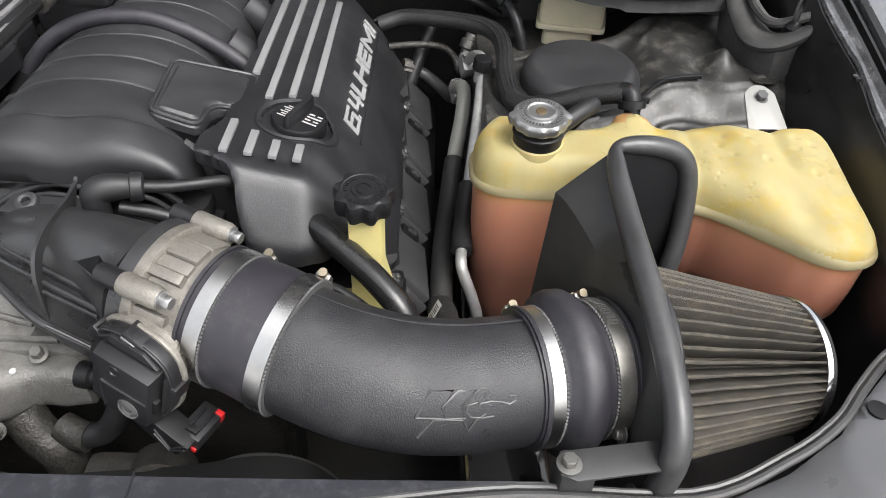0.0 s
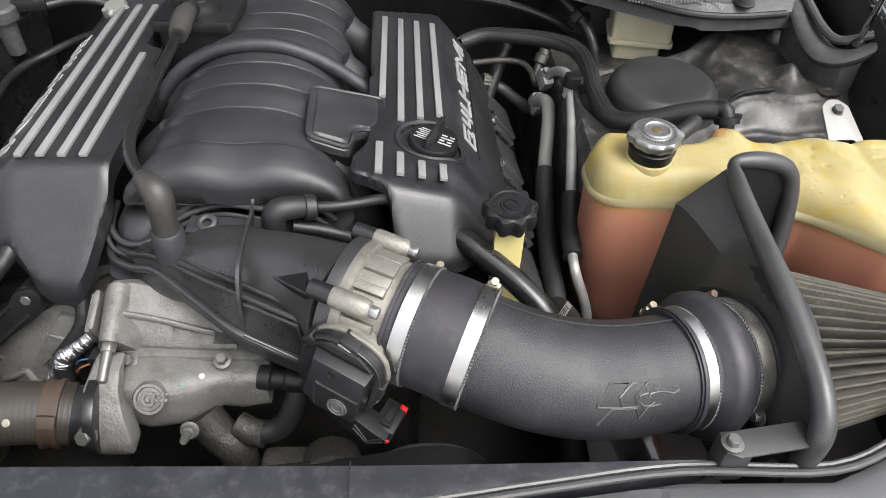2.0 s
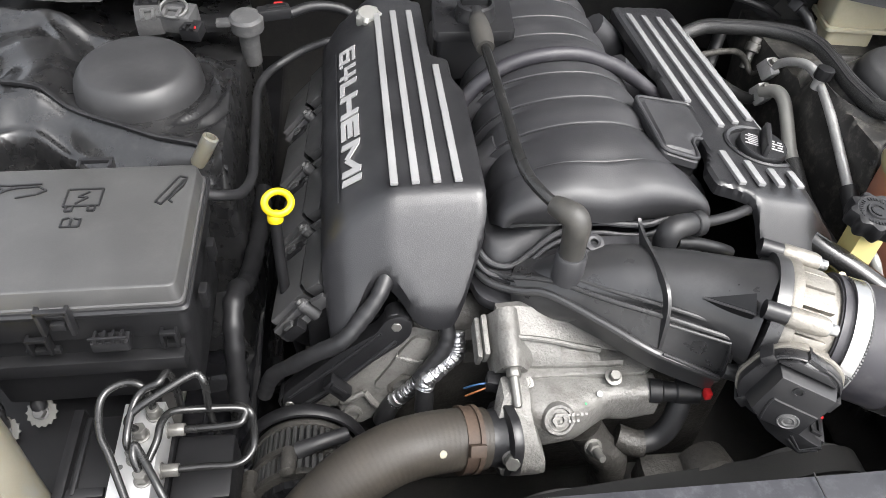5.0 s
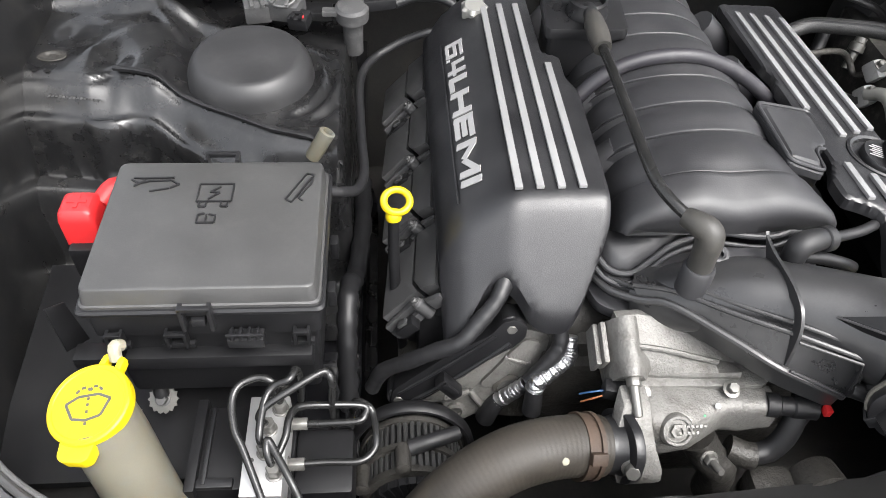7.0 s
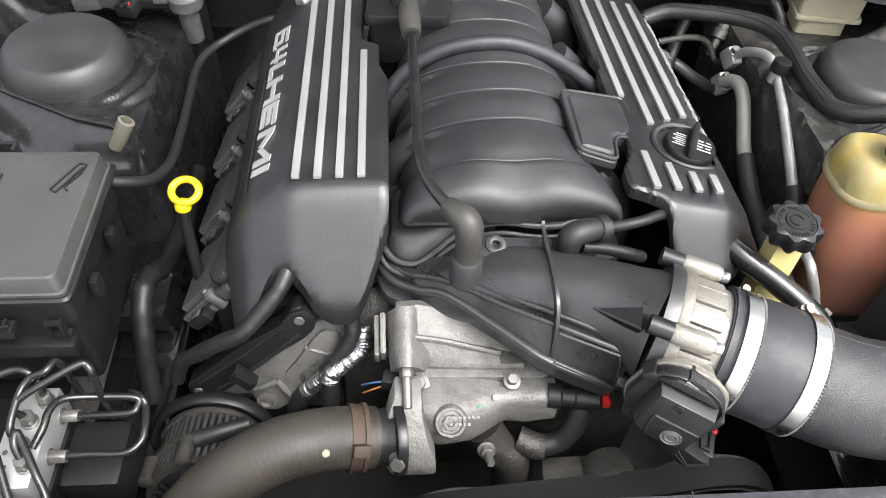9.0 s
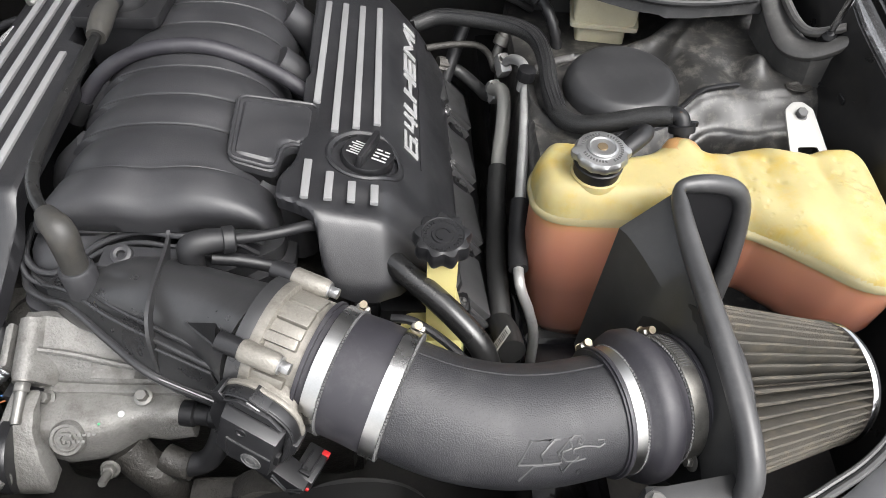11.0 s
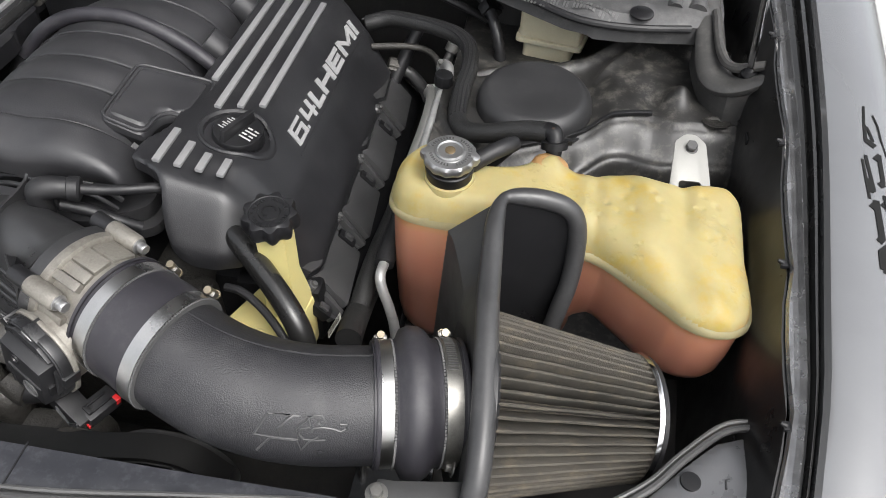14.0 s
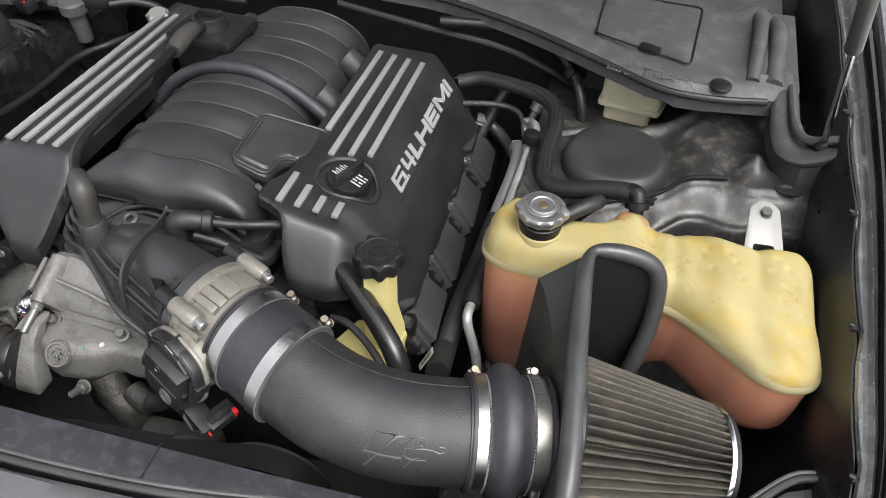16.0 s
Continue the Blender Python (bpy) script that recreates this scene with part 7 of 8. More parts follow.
dash = [(0, 0.006, 0, 0.003), (0, 0.000, 0, -0.003), (0, -0.007, 0, -0.010), (0, -0.019, 0, -0.022)]
drops = [(-0.013, 0.012, -0.010, 0.015), (-0.008, 0.0165, -0.004, 0.017), (-0.001, 0.016, 0.0005, 0.013), (0.013, 0.012, 0.010, 0.015), (0.008, 0.0165, 0.004, 0.017), (0.001, 0.016, 0.0025, 0.013)]
part("symbol", bars([(*q, 0.0026) for q in sym + dash + drops], 0.0006, wm @ pose(0, 0, 0.0072, 0, 0, back - 68)), grey_print, wc, "dark moulded windscreen symbol")

ab = thing("brake_block", (-0.79, 0.39, 0.72), "bare aluminium brake hydraulic block with black motor", "brake hydraulic block")
part("block", box((-0.788, 0.376, 0.838), (0.037, 0.100, 0.038), 0.0015), machined, ab, "bare machined aluminium block")
part("lower_block", box((-0.786, 0.376, 0.785), (0.040, 0.10, 0.07), 0.002), dark_plastic, ab)
part("motor", box((-0.738, 0.380, 0.785), (0.056, 0.068, 0.06), 0.006), dark_plastic, ab)
cu_ = part("control_unit", box((-0.832, 0.392, 0.785), (0.048, 0.088, 0.080), 0.004), dark_plastic, ab)
part("side_plate", box((-0.857, 0.392, 0.80), (0.010, 0.096, 0.066), 0.002), dark_plastic, cu_)
part("rib", box((-0.846, 0.392, 0.826), (0.004, 0.080, 0.008), 0.001), black_plastic, cu_)
part("rib", box((-0.836, 0.354, 0.824), (0.034, 0.010, 0.010), 0.002), black_plastic, cu_)
for x, y in ((-0.796, 0.346), (-0.778, 0.345), (-0.799, 0.36), (-0.774, 0.372)):
    part("hole", lathe([(0.0025, 0), (0.0025, 0.0004), (0, 0.0004)], aim((x, y, 0.8571), (0, 0, 1)), 10), grey_print, ab)
NUTS = ((-0.777, 0.411), (-0.786, 0.390), (-0.787, 0.367), (-0.777, 0.346))
for x, y in NUTS:
    part("nut", bolt((x, y, 0.8575), (0, 0, 1), 0.0068, 0.008, 0.013), zinc, ab)
for y, z in ((0.408, 0.835), (0.366, 0.835)):
    part("nut", bolt((-0.770, y, z), (1, 0, 0), 0.0068, 0.008, 0.016), zinc, ab)
PIPES = [[(-0.777, 0.411, 0.865), (-0.776, 0.414, 0.884), (-0.783, 0.419, 0.895), (-0.796, 0.421, 0.897), (-0.811, 0.414, 0.895), (-0.816, 0.400, 0.890), (-0.812, 0.377, 0.883), (-0.803, 0.360, 0.875), (-0.783, 0.317, 0.855), (-0.765, 0.28, 0.838)],
         [(-0.786, 0.390, 0.865), (-0.792, 0.389, 0.880), (-0.785, 0.396, 0.889), (-0.762, 0.408, 0.897), (-0.738, 0.421, 0.902), (-0.731, 0.422, 0.900), (-0.727, 0.417, 0.890), (-0.730, 0.417, 0.850), (-0.730, 0.42, 0.80)],
         [(-0.787, 0.367, 0.865), (-0.790, 0.372, 0.880), (-0.787, 0.400, 0.890), (-0.779, 0.412, 0.896), (-0.765, 0.415, 0.902), (-0.760, 0.427, 0.900), (-0.758, 0.430, 0.880), (-0.763, 0.438, 0.830)],
         [(-0.777, 0.346, 0.865), (-0.782, 0.356, 0.878), (-0.782, 0.366, 0.882), (-0.776, 0.358, 0.878), (-0.760, 0.332, 0.868), (-0.751, 0.315, 0.855), (-0.735, 0.27, 0.835)],
         [(-0.758, 0.407, 0.836), (-0.736, 0.406, 0.838), (-0.706, 0.406, 0.840), (-0.699, 0.411, 0.842), (-0.700, 0.418, 0.848), (-0.735, 0.416, 0.855), (-0.760, 0.409, 0.864), (-0.767, 0.395, 0.868), (-0.769, 0.379, 0.865), (-0.776, 0.363, 0.858)],
         [(-0.759, 0.366, 0.835), (-0.733, 0.367, 0.835), (-0.703, 0.367, 0.835), (-0.690, 0.377, 0.837), (-0.688, 0.390, 0.840), (-0.691, 0.412, 0.842), (-0.696, 0.419, 0.846), (-0.709, 0.428, 0.840), (-0.715, 0.432, 0.80)]]
for q in PIPES:
    shift(single("brake_pipe", tube(q, 0.0036, 12, 6), pipe_black, "thin black coated brake pipe at the hydraulic block", "brake pipe", "brake pipes"), 0.0, 0.013, -0.025)

shift(ab, 0.0, 0.013, -0.025)

# grommets and ground lead in the panel behind
for gx, gy, gz in ((-0.908, 0.476, 0.774), (-0.943, 0.462, 0.764)):
    gm = thing("ground_stud", (gx, gy + 0.01, gz), "toothed metal washer and stud on the panel", "ground stud", "ground studs")
    part("washer", lathe([(0.004, 0), (0.0145, 0), (0.0145, 0.0015), (0.004, 0.002)], aim((gx, gy, gz), (0, -0.6, 0.8)), 40, lambda a, j: 0.0014 * math.cos(14 * a) if j in (1, 2) else 0), zinc, gm)
    part("nut", bolt((gx, gy - 0.001, gz + 0.001), (0, -0.6, 0.8), 0.006, 0.0075, 0.010), grey_print, gm)
    part("lead", tube([(gx, gy, gz + 0.006), (gx - 0.004, gy + 0.012, gz + 0.03), (gx - 0.006, gy + 0.02, gz + 0.06), (gx, gy + 0.03, gz + 0.09)], 0.0075, 12, 5, wave=lambda q: 0.0008 * math.sin(q * 420)), rubber, gm)
single("strap_bracket", merge(box((-0.908, 0.505, 0.80), (0.016, 0.01, 0.06), 0.002)), satin_black, "black strap bracket below the fuse box", "bracket")

# pale sleeve on a stud at the tower's front edge
single("stud_sleeve", lathe([(0.0085, -0.012), (0.0092, -0.010), (0.0092, 0.026), (0.0075, 0.027), (0.006, 0.027), (0.005, 0.010)], aim((-0.752, 0.707, 0.913), (0.5, 0.12, 0.86)), 24), neck_plastic, "cream plastic sleeve on a stud of the strut tower", "sleeve")
single("wing_harness", tube([(-0.605, 0.985, 0.895), (-0.6176, 0.985, 0.893), (-0.650, 0.985, 0.880), (-0.6815, 0.972, 0.868), (-0.7005, 0.945, 0.866), (-0.7095, 0.905, 0.866), (-0.708, 0.84, 0.866), (-0.7045, 0.77, 0.872), (-0.7005, 0.70, 0.886), (-0.706, 0.650, 0.905), (-0.720, 0.627, 0.922), (-0.738, 0.616, 0.934)], 0.0058, 14, 6), rubber, "black rubber hose between tower and engine", "hose")
single("wiring_loom", tube([(-0.706, 0.80, 0.78), (-0.706, 0.70, 0.79), (-0.712, 0.62, 0.80), (-0.717, 0.58, 0.825), (-0.719, 0.55, 0.82), (-0.72, 0.52, 0.78), (-0.72, 0.49, 0.72)], 0.011, 16, 6, wave=lambda s: 0.0012 * math.sin(s * 260)), dark_plastic, "thick taped black wiring trunk beside the fuse box", "wiring harness")
vac = thing("purge_valve", (-0.715, 0.965, 0.86), "grey-black plastic purge valve with plug and red clip", "valve")
part("body", lathe([(0.013, -0.06), (0.014, -0.010), (0.022, -0.006), (0.0225, 0.010), (0.019, 0.014), (0.008, 0.016), (0.0, 0.016)], aim((-0.718, 0.962, 0.935), (0, -0.1, 1)), 32), cowl_plastic, vac)
part("ear", box((-0.744, 0.958, 0.940), (0.026, 0.014, 0.008), 0.002), cowl_plastic, vac)
part("plug", box((0, 0, 0), (0.044, 0.018, 0.016), 0.003, pose(-0.682, 0.976, 0.944, 0, 0, 14)), black_plastic, vac)
part("plug_ridge", box((0.004, 0, 0.009), (0.026, 0.008, 0.004), 0.001, pose(-0.682, 0.976, 0.944, 0, 0, 14)), dark_plastic, vac)
part("clip", box((-0.676, 0.984, 0.953), (0.012, 0.005, 0.003), 0.001), red_plastic, vac, "red clip")
part("hose", tube([(-0.662, 0.980, 0.940), (-0.63, 1.00, 0.94), (-0.59, 1.01, 0.93), (-0.56, 1.0, 0.91)], 0.007, 12, 5), rubber, vac)
mod = thing("wiring_module", (-0.81, 0.96, 0.92), "grey plastic wiring connectors with lever behind the strut tower", "connector")
for k, (x, y, z, w, d, h, rz) in enumerate(((-0.842, 0.962, 0.945, 0.034, 0.040, 0.026, 12), (-0.805, 0.958, 0.948, 0.048, 0.034, 0.026, -14), (-0.785, 0.938, 0.940, 0.026, 0.024, 0.018, -14), (-0.845, 0.982, 0.950, 0.03, 0.02, 0.03, 5))):
    q = part("plug", box((0, 0, 0), (w, d, h), 0.003, pose(x, y, z, 8, 0, rz)), cowl_plastic if k < 2 else black_plastic, mod)
    part("clip", merge(box((-w * 0.2, -d * 0.3, h / 2 + 0.002), (0.005, d * 0.5, 0.005), 0.001, pose(x, y, z, 8, 0, rz)), box((w * 0.2, -d * 0.3, h / 2 + 0.002), (0.005, d * 0.5, 0.005), 0.001, pose(x, y, z, 8, 0, rz)), box((0, -d * 0.1, h / 2 + 0.003), (w * 0.5, 0.005, 0.004), 0.001, pose(x, y, z, 8, 0, rz))), pale_rubber if k < 2 else dark_plastic, q)
part("bracket", box((-0.80, 0.985, 0.925), (0.11, 0.03, 0.012), 0.002), dark_plastic, mod)
part("lever", loft([[pose(-0.806, 0.952, 0.964, 25, 0, -20) @ Vector(((0.018 + 0.0022 * math.cos(b)) * math.cos(a), (0.015 + 0.0022 * math.cos(b)) * math.sin(a), 0.003 * math.sin(b))) for b in (2 * math.pi * j / 8 for j in range(8))] for a in (2 * math.pi * k / 28 for k in range(29))], False), pale_rubber, mod, "grey locking lever")
part("lock_tab", box((-0.781, 0.928, 0.950), (0.006, 0.004, 0.003), 0.001), red_plastic, mod, "red lock tab")
single("rear_lead", tube([(-0.93, 1.06, 0.96), (-0.86, 1.04, 0.975), (-0.80, 1.03, 0.985), (-0.70, 1.02, 0.975), (-0.62, 1.02, 0.955), (-0.53, 1.04, 0.95), (-0.45, 1.05, 0.945)], 0.007, 12, 5), rubber, "black wiring lead along the firewall", "wiring")

# ---- the side with coolant tank, brake fluid, air conditioning ----
def tower_cap(x, y, z, label, k, r):
    """Rubber dome over a strut top."""
    prof = [(0.077, -0.012), (0.0785, -0.004), (0.0775, 0.004), (0.0765, 0.014), (0.0745, 0.0215), (0.0705, 0.0295), (0.0660, 0.0350), (0.0630, 0.0372), (0.058, 0.0382), (0.03, 0.0392), (0.0, 0.0395)]
    t = thing("strut_cap", (x, y, z), label, "strut cap", "strut tower caps")
    prof = [(a * r, b * k if b > 0 else b) for a, b in prof]
    part("dome", lathe(prof, pose(x, y, z, 2, 0, 0), 64), dome_plastic, t, angle=60)
    part("rim", lathe([(a * r, b) for a, b in ((0.074, -0.012), (0.0815, -0.012), (0.0825, -0.008), (0.0805, -0.005), (0.076, -0.004))], pose(x, y, z, 2, 0, 0), 64), rubber, t)
    return t


tower_cap(0.186, 0.836, 0.896, "black plastic dome cap on the strut tower", 0.66, 0.95)
tower_cap(-0.837, 0.836, 0.922, "black plastic dome cap on the strut tower", 0.88, 0.97)

# brake fluid reservoir
bf = thing("brake_reservoir", (0.20, 1.03, 0.84), "cream plastic brake fluid reservoir by the firewall", "reservoir")
part("upper", prism(rounded([(0.150, 1.0), (0.238, 0.985), (0.252, 1.045), (0.162, 1.07)], 0.008), 0.895, 0.945, 0.005), fluid_plastic, bf)
part("seam", prism(rounded([(0.146, 0.996), (0.241, 0.980), (0.256, 1.049), (0.158, 1.074)], 0.008), 0.889, 0.896, 0.001), fluid_plastic, bf)
part("lower", prism(rounded([(0.158, 1.004), (0.228, 0.993), (0.238, 1.045), (0.166, 1.06)], 0.008), 0.82, 0.890, 0.004), fluid_plastic, bf)
single("brake_booster", lathe([(0.04, -0.02), (0.10, -0.01), (0.115, 0.03), (0.112, 0.07), (0.06, 0.08)], aim((0.19, 1.10, 0.83), (0, 1, 0)), 48), satin_black, "black brake booster drum on the firewall", "brake booster")

# braided heater hose from the engine to the tank
hh = thing("braided_hose", (0.08, 0.85, 0.88), "black ribbed hose in braided sleeve curving to the tank", "hose")
HP = [(-0.075, 1.015, 0.878), (-0.04, 1.02, 0.888), (0.0, 1.005, 0.895), (0.040, 0.985, 0.901), (0.073, 0.958, 0.906), (0.090, 0.925, 0.907), (0.0945, 0.88, 0.905), (0.092, 0.83, 0.904), (0.095, 0.775, 0.905), (0.110, 0.745, 0.912), (0.135, 0.728, 0.925), (0.165, 0.718, 0.940), (0.190, 0.709, 0.951), (0.206, 0.702, 0.956)]
part("hose", tube(HP, 0.0116, 18, 8), braid, hh, angle=60)
for o in (-0.0075, -0.0025, 0.0025, 0.0075):
    part("ridge", tube([(x + o * 0.9, y + o * 0.5, z + 0.0110 - abs(o) * 0.42) for x, y, z in HP[:9]], 0.0019, 6, 8), rubber, hh)
part("end_fitting", tube([(0.203, 0.704, 0.957, 0.0105), (0.211, 0.698, 0.958, 0.0100), (0.2135, 0.690, 0.950, 0.0090), (0.2135, 0.684, 0.938, 0.0085)], 0.012, 16, 5), dark_plastic, hh)
part("quick_clip", merge(lathe([(0.012, -0.004), (0.0145, -0.004), (0.0145, 0.004), (0.012, 0.004)], aim((0.213, 0.690, 0.950), (0.1, -0.4, -0.9)), 20), box((0.226, 0.695, 0.952), (0.012, 0.004, 0.006), 0.001)), dark_plastic, hh)
part("tab", box((0.209, 0.696, 0.967), (0.003, 0.003, 0.002), 0.0006), rust, hh, "small dull red tab")
single("overflow_hose", tube([(0.128, 0.636, 0.952), (0.146, 0.648, 0.960), (0.160, 0.660, 0.962), (0.168, 0.676, 0.955), (0.163, 0.695, 0.935), (0.14, 0.70, 0.90)], 0.009, 14, 5), rubber, "black rubber overflow hose behind the cap", "hose")

# air-conditioning lines
ac = thing("aircon_line", (0.05, 0.85, 0.75), "bare aluminium air conditioning pipe with service cap", "air conditioning pipe")
part("pipe", tube([(0.052, 0.952, 0.858), (0.058, 0.930, 0.878), (0.066, 0.900, 0.892), (0.068, 0.870, 0.893), (0.064, 0.835, 0.886), (0.060, 0.795, 0.874), (0.054, 0.745, 0.856), (0.047, 0.690, 0.836)], 0.0068, 16, 6), bare_alu, ac)
part("sleeve", tube([(0.0475, 0.692, 0.837), (0.043, 0.655, 0.822), (0.040, 0.625, 0.815), (0.039, 0.605, 0.812)], 0.0115, 16, 5), rubber, ac, "black rubber sleeve")
part("lower_pipe", tube([(0.039, 0.610, 0.812), (0.038, 0.588, 0.812), (0.042, 0.578, 0.80), (0.052, 0.570, 0.775), (0.060, 0.562, 0.74), (0.062, 0.555, 0.66)], 0.0062, 14, 5), bare_alu, ac)
part("service_port", lathe([(0.0085, -0.01), (0.0085, 0.012), (0.007, 0.014)], aim((0.064, 0.854, 0.892), (0.10, 0, 1)), 18), bare_alu, ac)
part("service_cap", prism([(0.0125 * math.cos(math.pi / 4 * k), 0.0125 * math.sin(math.pi / 4 * k)) for k in range(8)], 0.006, 0.022, 0.002, aim((0.064, 0.854, 0.892), (0.10, 0, 1))), dark_plastic, ac, "black service cap")
for p in ((0.050, 0.958, 0.849), (0.038, 0.935, 0.820)):
    b = part("block", box((0, 0, 0), (0.018, 0.030, 0.028), 0.006, pose(*p, 35, 0, 15)), bare_alu, ac)
    part("nut", bolt((p[0] - 0.001, p[1] - 0.006, p[2] + 0.014), (0, -0.4, 0.9), 0.0055, 0.0072, 0.009), zinc, b)
dl = thing("suction_line", (0.04, 0.85, 0.72), "dull grey thick air conditioning pipe with rubber sleeve", "air conditioning pipe")
part("pipe", tube([(0.036, 0.930, 0.828), (0.044, 0.908, 0.842), (0.046, 0.885, 0.840), (0.043, 0.855, 0.825), (0.036, 0.815, 0.806), (0.033, 0.79, 0.798)], 0.0098, 18, 5), pale_metal, dl)
part("sleeve", tube([(0.0335, 0.795, 0.799), (0.030, 0.765, 0.79), (0.026, 0.72, 0.78), (0.02, 0.65, 0.78), (0.018, 0.58, 0.78), (0.018, 0.50, 0.76)], 0.0125, 16, 5), braid, dl)
rp = thing("rear_aircon_pipe", (-0.02, 1.0, 0.80), "bare metal pipe with fitting behind the engine", "air conditioning pipe")
part("pipe", tube([(-0.06, 0.975, 0.865), (-0.02, 0.99, 0.862), (0.015, 1.0, 0.855), (0.034, 1.0, 0.840), (0.042, 0.985, 0.825), (0.048, 0.965, 0.84)], 0.0048, 14, 5), cast_dark, rp)
part("valve", lathe([(0.007, -0.02), (0.007, 0.006), (0.012, 0.008), (0.012, 0.020), (0.009, 0.022), (0.009, 0.03)], aim((0.050, 1.020, 0.835), (0.35, 0.4, 0.85)), 20), zinc, rp)
part("lower_pipe", tube([(-0.04, 1.0, 0.82), (-0.01, 1.01, 0.805), (0.018, 0.985, 0.795), (0.030, 0.955, 0.80), (0.036, 0.935, 0.815)], 0.009, 14, 5), satin_black, rp)
part("knurled_nut", lathe([(0.011, -0.012), (0.012, -0.010), (0.012, 0.006), (0.010, 0.010)], aim((-0.03, 1.003, 0.818), (0.9, 0.2, -0.3)), 24, lambda a, j: 0.001 * math.cos(10 * a)), cast_dirty, rp)
single("brace_rod", tube([(0.0, 1.04, 0.87), (-0.03, 0.99, 0.80), (-0.05, 0.95, 0.74)], 0.010, 12, 4), rubber, "black rubber hose behind the engine", "hose")
single("rear_harness", tube([(-0.12, 1.06, 0.955), (0.0, 1.075, 0.955), (0.06, 1.06, 0.945), (0.10, 1.03, 0.92), (0.118, 1.0, 0.90), (0.13, 0.985, 0.86), (0.14, 0.98, 0.80)], 0.008, 12, 6, wave=lambda s: 0.001 * math.sin(s * 400)), rubber, "black wiring harness below the cowl", "wiring harness")
single("rear_harness", tube([(-0.30, 1.08, 0.95), (-0.15, 1.07, 0.935), (-0.02, 1.06, 0.925), (0.06, 1.05, 0.905), (0.10, 1.06, 0.88)], 0.006, 10, 6), rubber, "black wiring harness below the cowl", "wiring harness")
single("harness_plug", merge(box((0, 0, 0), (0.030, 0.018, 0.018), 0.003, pose(0.105, 1.03, 0.915, 20, 30, 40)), box((0.012, 0, 0.010), (0.008, 0.008, 0.004), 0.001, pose(0.105, 1.03, 0.915, 20, 30, 40))), dark_plastic, "black wiring plug with pink tab", "wiring plug")
single("compressor_hose", tube([(0.022, 0.50, 0.80), (0.020, 0.53, 0.79), (0.015, 0.58, 0.76), (0.01, 0.66, 0.72)], 0.015, 16, 5), braid, "black braided hose low in the bay", "hose")

lb = thing("barcode_label", (0.009, 0.50, 0.84), "small white printed label on the hose", "label")
part("paper", box((0, 0, 0), (0.0085, 0.034, 0.0006), 0, aim((0.008, 0.500, 0.822), (-0.85, -0.35, 0.45))), white_print, lb)
part("printed_bars", bars([(-0.003, -0.014 + 0.0026 * k, 0.003, -0.014 + 0.0026 * k, 0.0008 + 0.0005 * (k % 3)) for k in range(11)], 0.0003, aim((0.008, 0.500, 0.822), (-0.85, -0.35, 0.45)) @ pose(0, 0, 0.0003)), grey_print, lb)

# bonnet stay with its rubber seal
bs_ = thing("bonnet_strut", (0.432, 0.846, 0.965), "thin gas strut holding the bonnet open", "bonnet strut")
SD = Vector((-0.22, -0.46, 0.86)).normalized()
part("rod", lathe([(0.0042, 0.0), (0.0042, 0.34)], aim((0.432, 0.846, 0.972), SD), 16), chrome, bs_)
part("cylinder", lathe([(0.0042, 0.20), (0.009, 0.205), (0.009, 0.52), (0.004, 0.53)], aim((0.432, 0.846, 0.972), SD), 20), satin_black, bs_)
part("end_socket", lathe([(0.010, -0.012), (0.011, -0.006), (0.0095, 0.010), (0.005, 0.014)], aim((0.432, 0.846, 0.968), SD), 20), dark_plastic, bs_)
sl = thing("corner_seal", (0.42, 0.86, 0.91), "bent black rubber weather seal around the strut", "rubber seal")
part("bulb", tube([(0.392, 0.985, 0.985, 0.016), (0.394, 0.940, 0.972, 0.018), (0.396, 0.895, 0.956, 0.020), (0.402, 0.862, 0.948, 0.021), (0.418, 0.842, 0.952, 0.020), (0.438, 0.832, 0.966, 0.018), (0.458, 0.826, 0.985, 0.014)], 0.018, 16, 6, 0.55), seal_rubber, sl)
part("skirt", loft([[(0.380, 0.960, 0.975), (0.384, 0.945, 0.905), (0.400, 0.95, 0.905), (0.40, 0.96, 0.97)], [(0.386, 0.870, 0.948), (0.390, 0.862, 0.900), (0.405, 0.87, 0.90), (0.405, 0.875, 0.945)], [(0.412, 0.826, 0.948), (0.416, 0.826, 0.895), (0.425, 0.84, 0.895), (0.422, 0.84, 0.945)], [(0.462, 0.812, 0.985), (0.460, 0.818, 0.91), (0.462, 0.835, 0.91), (0.462, 0.830, 0.98)]]), seal_rubber, sl)
part("groove", tube([(0.398, 0.95, 0.990), (0.402, 0.885, 0.974), (0.415, 0.855, 0.971), (0.445, 0.838, 0.988)], 0.006, 10, 5), seal_rubber, sl)

# cable and clips along the wing
cb = thing("release_cable", (0.43, 0.6, 0.85), "thin black release cable clipped along the wing", "cable")
part("cable", tube([(0.436, 0.83, 0.915), (0.438, 0.79, 0.930), (0.436, 0.75, 0.935), (0.437, 0.70, 0.915), (0.438, 0.62, 0.885), (0.436, 0.55, 0.862), (0.432, 0.50, 0.845), (0.425, 0.45, 0.80), (0.42, 0.42, 0.74)], 0.0038, 10, 6), rubber, cb)
part("clip", box((0.437, 0.765, 0.936), (0.016, 0.016, 0.008), 0.002), dark_plastic, cb)
part("clip", bolt((0.430, 0.505, 0.852), (-0.6, -0.3, 0.75), 0.004, 0.008, 0.012), zinc, cb)
for y, z in ((0.451, 0.893), (0.40, 0.80)):
    single("wing_bolt", bolt((0.4225, y, z), (-1, 0, 0.2), 0.007, 0.011, 0.009), grey_print, "dark bolt head in the inner wing", "bolt", "wing bolts")
